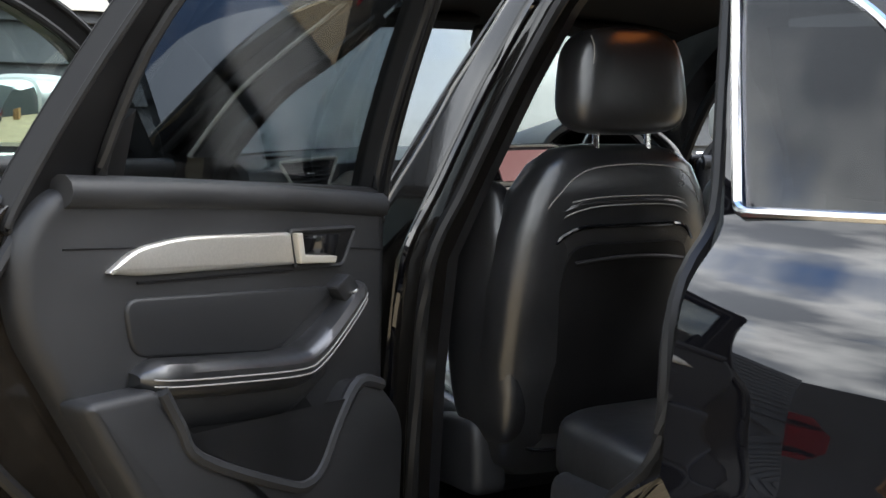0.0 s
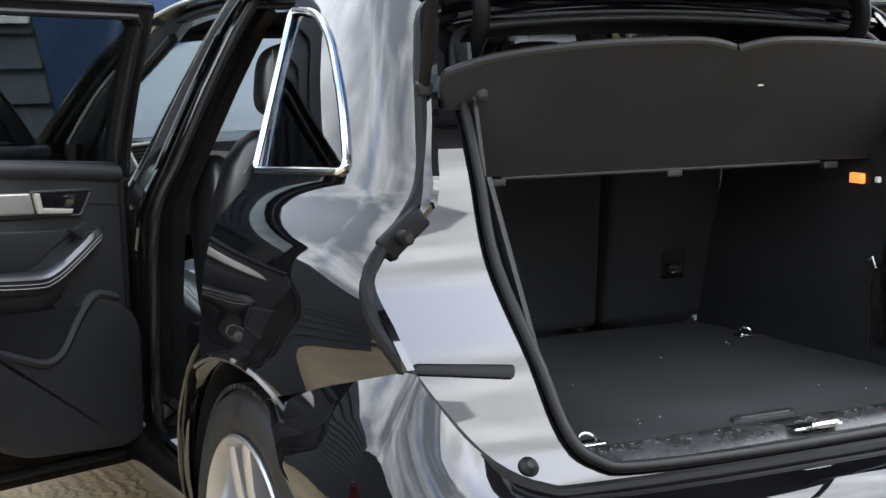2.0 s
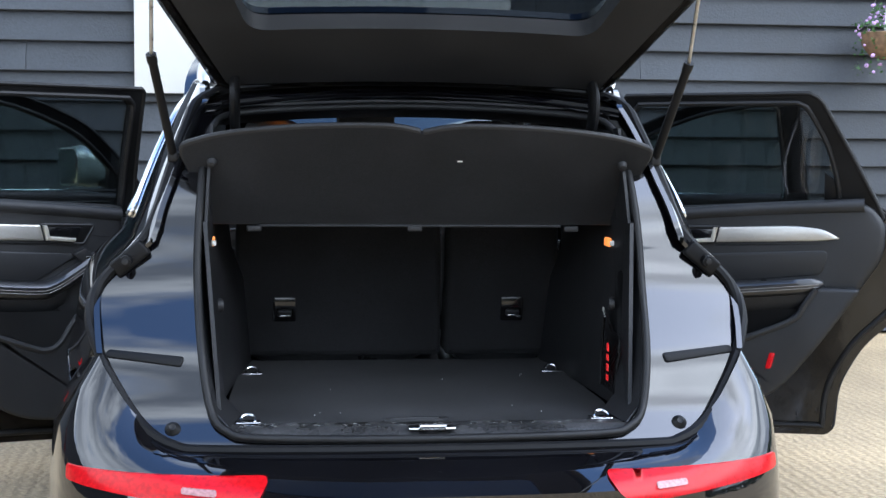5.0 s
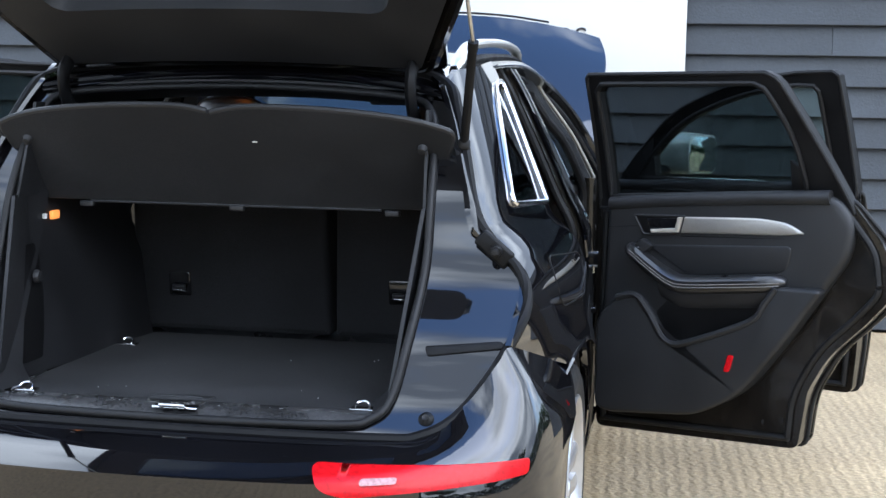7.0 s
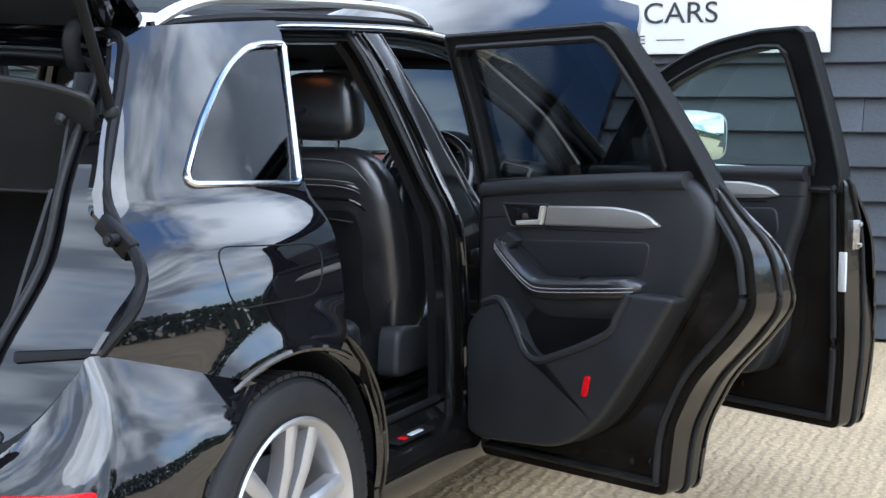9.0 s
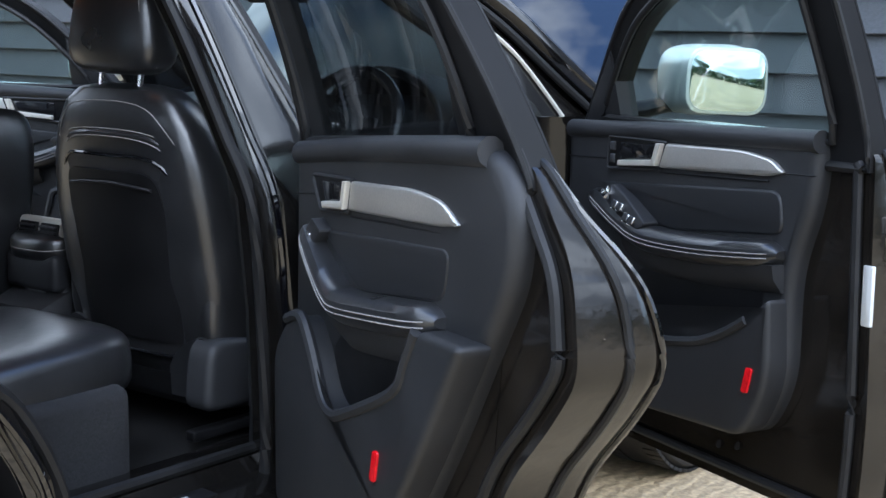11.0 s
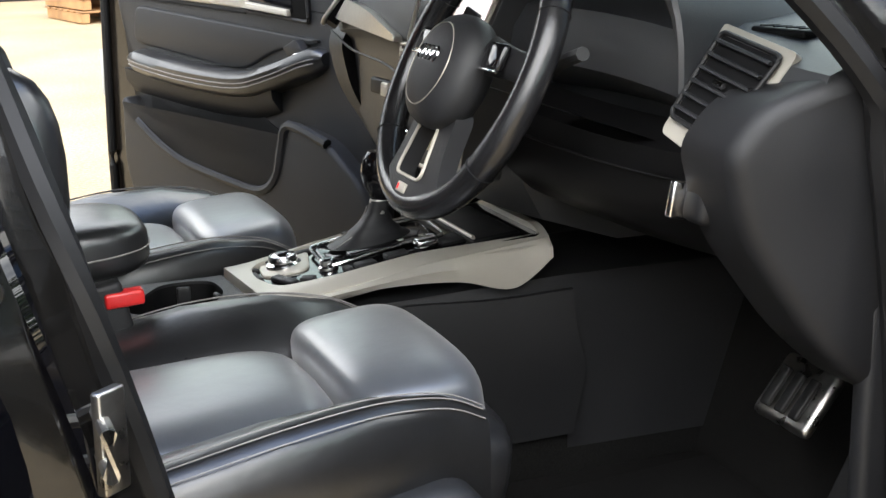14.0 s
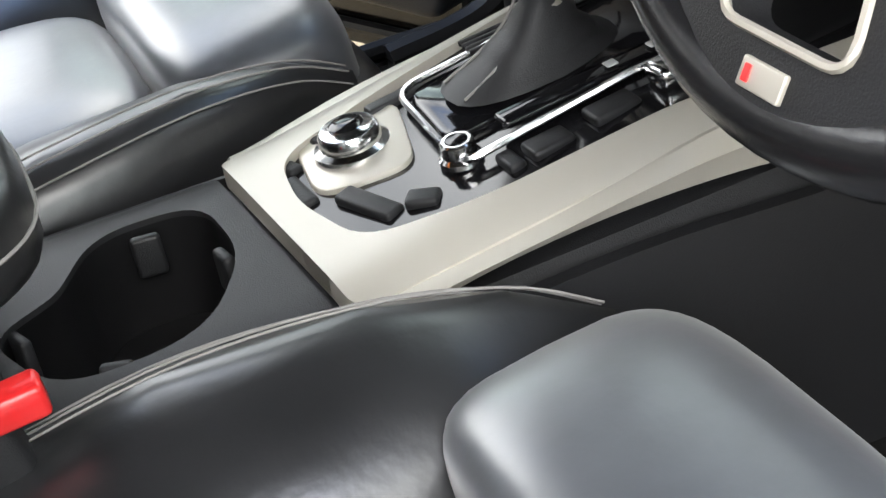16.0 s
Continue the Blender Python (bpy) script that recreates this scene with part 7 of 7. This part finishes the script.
# pedals
pd = part("brake_pedal", rbox(turned(0.492, 2.165, 0.632, -38), (0.112, 0.018, 0.092), 0.012), STEEL, car, "brushed steel brake pedal with rubber bars")
for k in range(3):
    part("pedal_rubber", rbox(turned(0.462 + 0.030 * k, 2.152, 0.637, -38), (0.017, 0.008, 0.058), 0.003), RUBBER, pd)
part("pedal_arm", tube([(0.492, 2.18, 0.65), (0.48, 2.32, 0.82)], 0.009, 6), BLACK, pd)
pd = part("accelerator_pedal", rbox(turned(0.632, 2.15, 0.565, -30, 0, 4), (0.050, 0.016, 0.155), 0.006), STEEL, car, "brushed steel accelerator pedal")
part("pedal_rubber", rbox(turned(0.630, 2.141, 0.570, -30, 0, 4), (0.036, 0.010, 0.125), 0.004), RUBBER, pd)

# ---- the sign, the boards of the building and the yard ----
sign = thing("wall_sign", "large white sign board with thin dark lettering on the wall", "sign")
part("sign_board", rbox(turned(-0.055, WALL_Y - 0.045, 2.285), (2.36, 0.03, 1.46), 0.004, 2), SIGNWHITE, sign)
words("letters", "CARS", 0.165, turned(0.305, WALL_Y - 0.063, 1.775, 90) @ Matrix.Diagonal((1.08, 1, 1, 1)), SIGNINK, sign)
words("letters", "TIGE", 0.068, turned(0.01, WALL_Y - 0.063, 1.632, 90) @ Matrix.Diagonal((1.35, 1, 1, 1)), SIGNINK, sign)
part("sign_rule", rbox(turned(0.25, WALL_Y - 0.062, 1.632), (0.16, 0.004, 0.005), 0.001), SIGNINK, sign)

basket = thing("hanging_basket", "wicker hanging basket with trailing green leaves and flowers", "plant")
BX, BY, BZ = 3.55, WALL_Y - 0.28, 2.0
part("basket", lathe([(0.02, -0.17), (0.10, -0.15), (0.155, -0.08), (0.175, 0.0), (0.165, 0.005)], turned(BX, BY, BZ), 24), WICKER, basket)
part("bracket", tube(crom([(BX, WALL_Y - 0.02, BZ + 0.30), (BX, WALL_Y - 0.02, BZ + 0.55), (BX, BY, BZ + 0.55)], 5), 0.008, 6), BLACK, basket)
for k in range(3):
    a = 2.1 * k
    part("chain", tube([(BX + 0.165 * math.cos(a), BY + 0.165 * math.sin(a), BZ), (BX, BY, BZ + 0.54)], 0.003, 5), STEEL, basket)
rb = random.Random(8)
lv, fv = bmesh.new(), bmesh.new()
for k in range(420):
    a, r = rb.uniform(0, 6.28), 0.20 * math.sqrt(rb.random())
    drop = rb.random() ** 2 * 0.32 if r > 0.11 else -rb.random() * 0.12
    p = Vector((BX + r * math.cos(a) * 1.1, BY + r * math.sin(a), BZ + 0.05 - drop + rb.uniform(-0.02, 0.03)))
    m = Matrix.Translation(p) @ Euler((rb.uniform(0, 3), rb.uniform(0, 3), rb.uniform(0, 6))).to_matrix().to_4x4()
    if k % 7:
        l = rb.uniform(0.018, 0.035)
        vs = [lv.verts.new(m @ Vector(q)) for q in ((0, 0, 0), (l * 0.35, l * 0.5, 0.004), (0, l, 0), (-l * 0.35, l * 0.5, 0.004))]
        lv.faces.new(vs)
    else:
        bmesh.ops.create_icosphere(fv, subdivisions=1, radius=rb.uniform(0.008, 0.016), matrix=m)
part("leaves", lv, LEAF, basket, "trailing green leaves")
tagged(part("flowers", fv, FLOWER, basket, "small mauve flowers"), kind="stuff")


# timber pallets in the yard
def pallet(x, y, z, turn_):
    p = thing("timber_pallet", "stacked orange-brown timber pallet on the concrete", "pallet", group="stacked pallets")
    for k in range(6):
        part("board", rbox(turned(-0.5 + 0.2 * k, 0, 0.125), (0.12, 1.0, 0.02), 0.004, 1), TIMBER, p, "", False)
    for k in range(3):
        part("bearer", rbox(turned(0, -0.44 + 0.44 * k, 0.06), (1.1, 0.09, 0.10), 0.004, 1), TIMBER, p, "", False)
    p.matrix_basis = turned(x, y, z, 0, 0, turn_)
    return p


p0 = pallet(-13.9, 3.4, 0.0, 12)
for k in range(1, 7):
    copy_thing(p0, turned(-13.9, 3.4, 0.137 * k, 0, 0, 12 + (k % 3) * 2))

# unseen wall, added so the car's flank mirrors something dark
tagged(mesh_object("wall_west", rbox(turned(-17.5, 1.5, 2.4), (0.3, 26.0, 4.8), 0.02, 1), WALLB, False), "unseen dark plain wall, added to close the yard for the paint to mirror", "wall", kind="structure")

# a red car parked beyond, low detail as it is only glimpsed through the cabin
rc = thing("parked_red_car", "glossy red hatchback parked beside the building", "car")
body_p = [(-2.0, 0.35), (-2.0, 0.75), (-1.1, 0.88), (-0.55, 1.38), (0.9, 1.42), (1.65, 0.98), (1.9, 0.9), (1.95, 0.4)]
rings = [[(y * sc_w, x, z * (1 if z < 0.9 else sz)) for x, z in body_p] for y, sc_w, sz in ((-0.85, 1, 0.93), (-0.78, 1, 1.0), (0.78, 1, 1.0), (0.85, 1, 0.93))]
part("body", loft(rings), REDPAINT, rc)
for s in SIDES:
    part("side_glass", slab(rounded([(-1.0, 0.92), (-0.5, 1.32), (0.85, 1.35), (1.45, 0.98)], 0.06, 4), 0.80, 0.862, lambda a, b, c: Vector((s * (c - 0.06 * (b - 0.9)), a, b)), 0.004), PIANO, rc, "dark side glass")
    for y in (-1.25, 1.3):
        w_ = part("wheel", lathe([(0.20, -0.2), (0.31, -0.2), (0.32, -0.02), (0.29, 0.0), (0.2, 0.0)], Matrix.Translation((s * 0.86, y, 0.32)) @ turned(0, 0, 0, 0, 90 * s, 0), 30), TYRE, rc)
        part("rim", lathe([(0.02, 0.004), (0.15, -0.006), (0.20, 0.004), (0.2, -0.05)], Matrix.Translation((s * 0.86, y, 0.32)) @ turned(0, 0, 0, 0, 90 * s, 0), 30), ALLOY, w_)
rc.matrix_basis = turned(-12.2, 7.0, 0, 0, 0, 95)


# trees behind the yard, which the paint mirrors
def tree(x, y, h, seed):
    rt = random.Random(seed)
    t = thing("broadleaf_tree", "tall leafy green tree behind the yard", "tree", group="trees behind the yard")
    limbs = [tube([(0, 0, 0), (0.1, 0.05, h * 0.3), (0.0, 0.1, h * 0.62)], [0.05 * h * 0.5, 0.035 * h * 0.5, 0.012 * h * 0.5], 8)]
    tips = []
    for k in range(9):
        a, z0 = k * 0.7 + rt.random(), h * (0.25 + 0.04 * k)
        tip = Vector((h * 0.26 * math.cos(a) * rt.uniform(0.6, 1), h * 0.26 * math.sin(a) * rt.uniform(0.6, 1), z0 + h * rt.uniform(0.12, 0.28)))
        tips.append(tip)
        limbs.append(tube([(0.05, 0.05, z0), Vector((0, 0, z0)).lerp(tip, 0.5) + Vector((0, 0, 0.2)), tip], [0.1, 0.06, 0.02], 6))
    part("trunk", joined(*limbs), BARK, t)
    lb = bmesh.new()
    for k in range(1900):
        c = rt.choice(tips)
        d = Vector((rt.gauss(0, 1), rt.gauss(0, 1), rt.gauss(0, 0.8))) * h * 0.085
        p = c + d
        m = Matrix.Translation(p) @ Euler((rt.uniform(0, 3), rt.uniform(0, 3), rt.uniform(0, 6))).to_matrix().to_4x4()
        l = rt.uniform(0.18, 0.42)
        lb.faces.new([lb.verts.new(m @ Vector(q)) for q in ((0, 0, 0), (l * 0.45, l * 0.5, 0.03), (0, l, 0), (-l * 0.45, l * 0.5, 0.03))])
    part("crown", lb, FOLIAGE, t, "uneven leafy crown")
    t.matrix_basis = turned(x, y, 0, 0, 0, rt.uniform(0, 360))
    return t


for k, (x, y, h) in enumerate(((-16, -24, 8.5), (-8, -27, 7.0), (1, -25, 9.0), (9, -28, 7.5), (18, -24, 8.5), (27, -16, 8.0), (30, -4, 7.0), (-27, -14, 8.0), (-32, -3, 7.5))):
    tree(x, y, h, 20 + k)
# hedge out of view, added to give the paint a dark horizon
hedge = bmesh.new()
rh = random.Random(3)
for k in range(9000):
    a = rh.uniform(math.pi * 0.98, math.pi * 2.30)
    r = rh.uniform(29.5, 31.5)
    m = Matrix.Translation((r * math.cos(a), r * math.sin(a), 2.6 * rh.random() ** 0.8)) @ Euler((rh.uniform(0, 3), rh.uniform(0, 3), rh.uniform(0, 6))).to_matrix().to_4x4()
    l = rh.uniform(0.4, 0.8)
    hedge.faces.new([hedge.verts.new(m @ Vector(q)) for q in ((0, 0, 0), (l * 0.45, l * 0.5, 0.03), (0, l, 0), (-l * 0.45, l * 0.5, 0.03))])
tagged(mesh_object("hedge", hedge, FOLIAGE), "unseen dense dark green hedge, added round the yard for the paint to mirror", "hedge", kind="stuff")

# weatherboards of the wall, lapped one over the other
BOARD_H = 0.185
for i in range(17):
    z0 = 0.02 + BOARD_H * i
    x = -9.9
    k = 0
    while x < 5.5:
        ln = 3.9 if (i + k) % 2 else 4.6
        if k == 0:
            ln = 1.3 + (i * 7 % 5) * 0.7
        x1 = min(x + ln, 5.6)
        bm = bmesh.new()
        sec = [(WALL_Y + 0.055, z0 + BOARD_H + 0.02), (WALL_Y + 0.033, z0 + BOARD_H + 0.02), (WALL_Y - 0.012, z0 + 0.004), (WALL_Y - 0.010, z0), (WALL_Y + 0.012, z0), (WALL_Y + 0.045, z0 + BOARD_H)]
        v0 = [bm.verts.new((x + 0.0015, y, z)) for y, z in sec]
        v1 = [bm.verts.new((x1 - 0.0015, y, z)) for y, z in sec]
        for q in range(len(sec)):
            bm.faces.new([v0[q - 1], v0[q], v1[q], v1[q - 1]])
        bm.faces.new(v0[::-1])
        bm.faces.new(v1)
        part("board", bm, CLAD, wall, "", False)
        x = x1
        k += 1
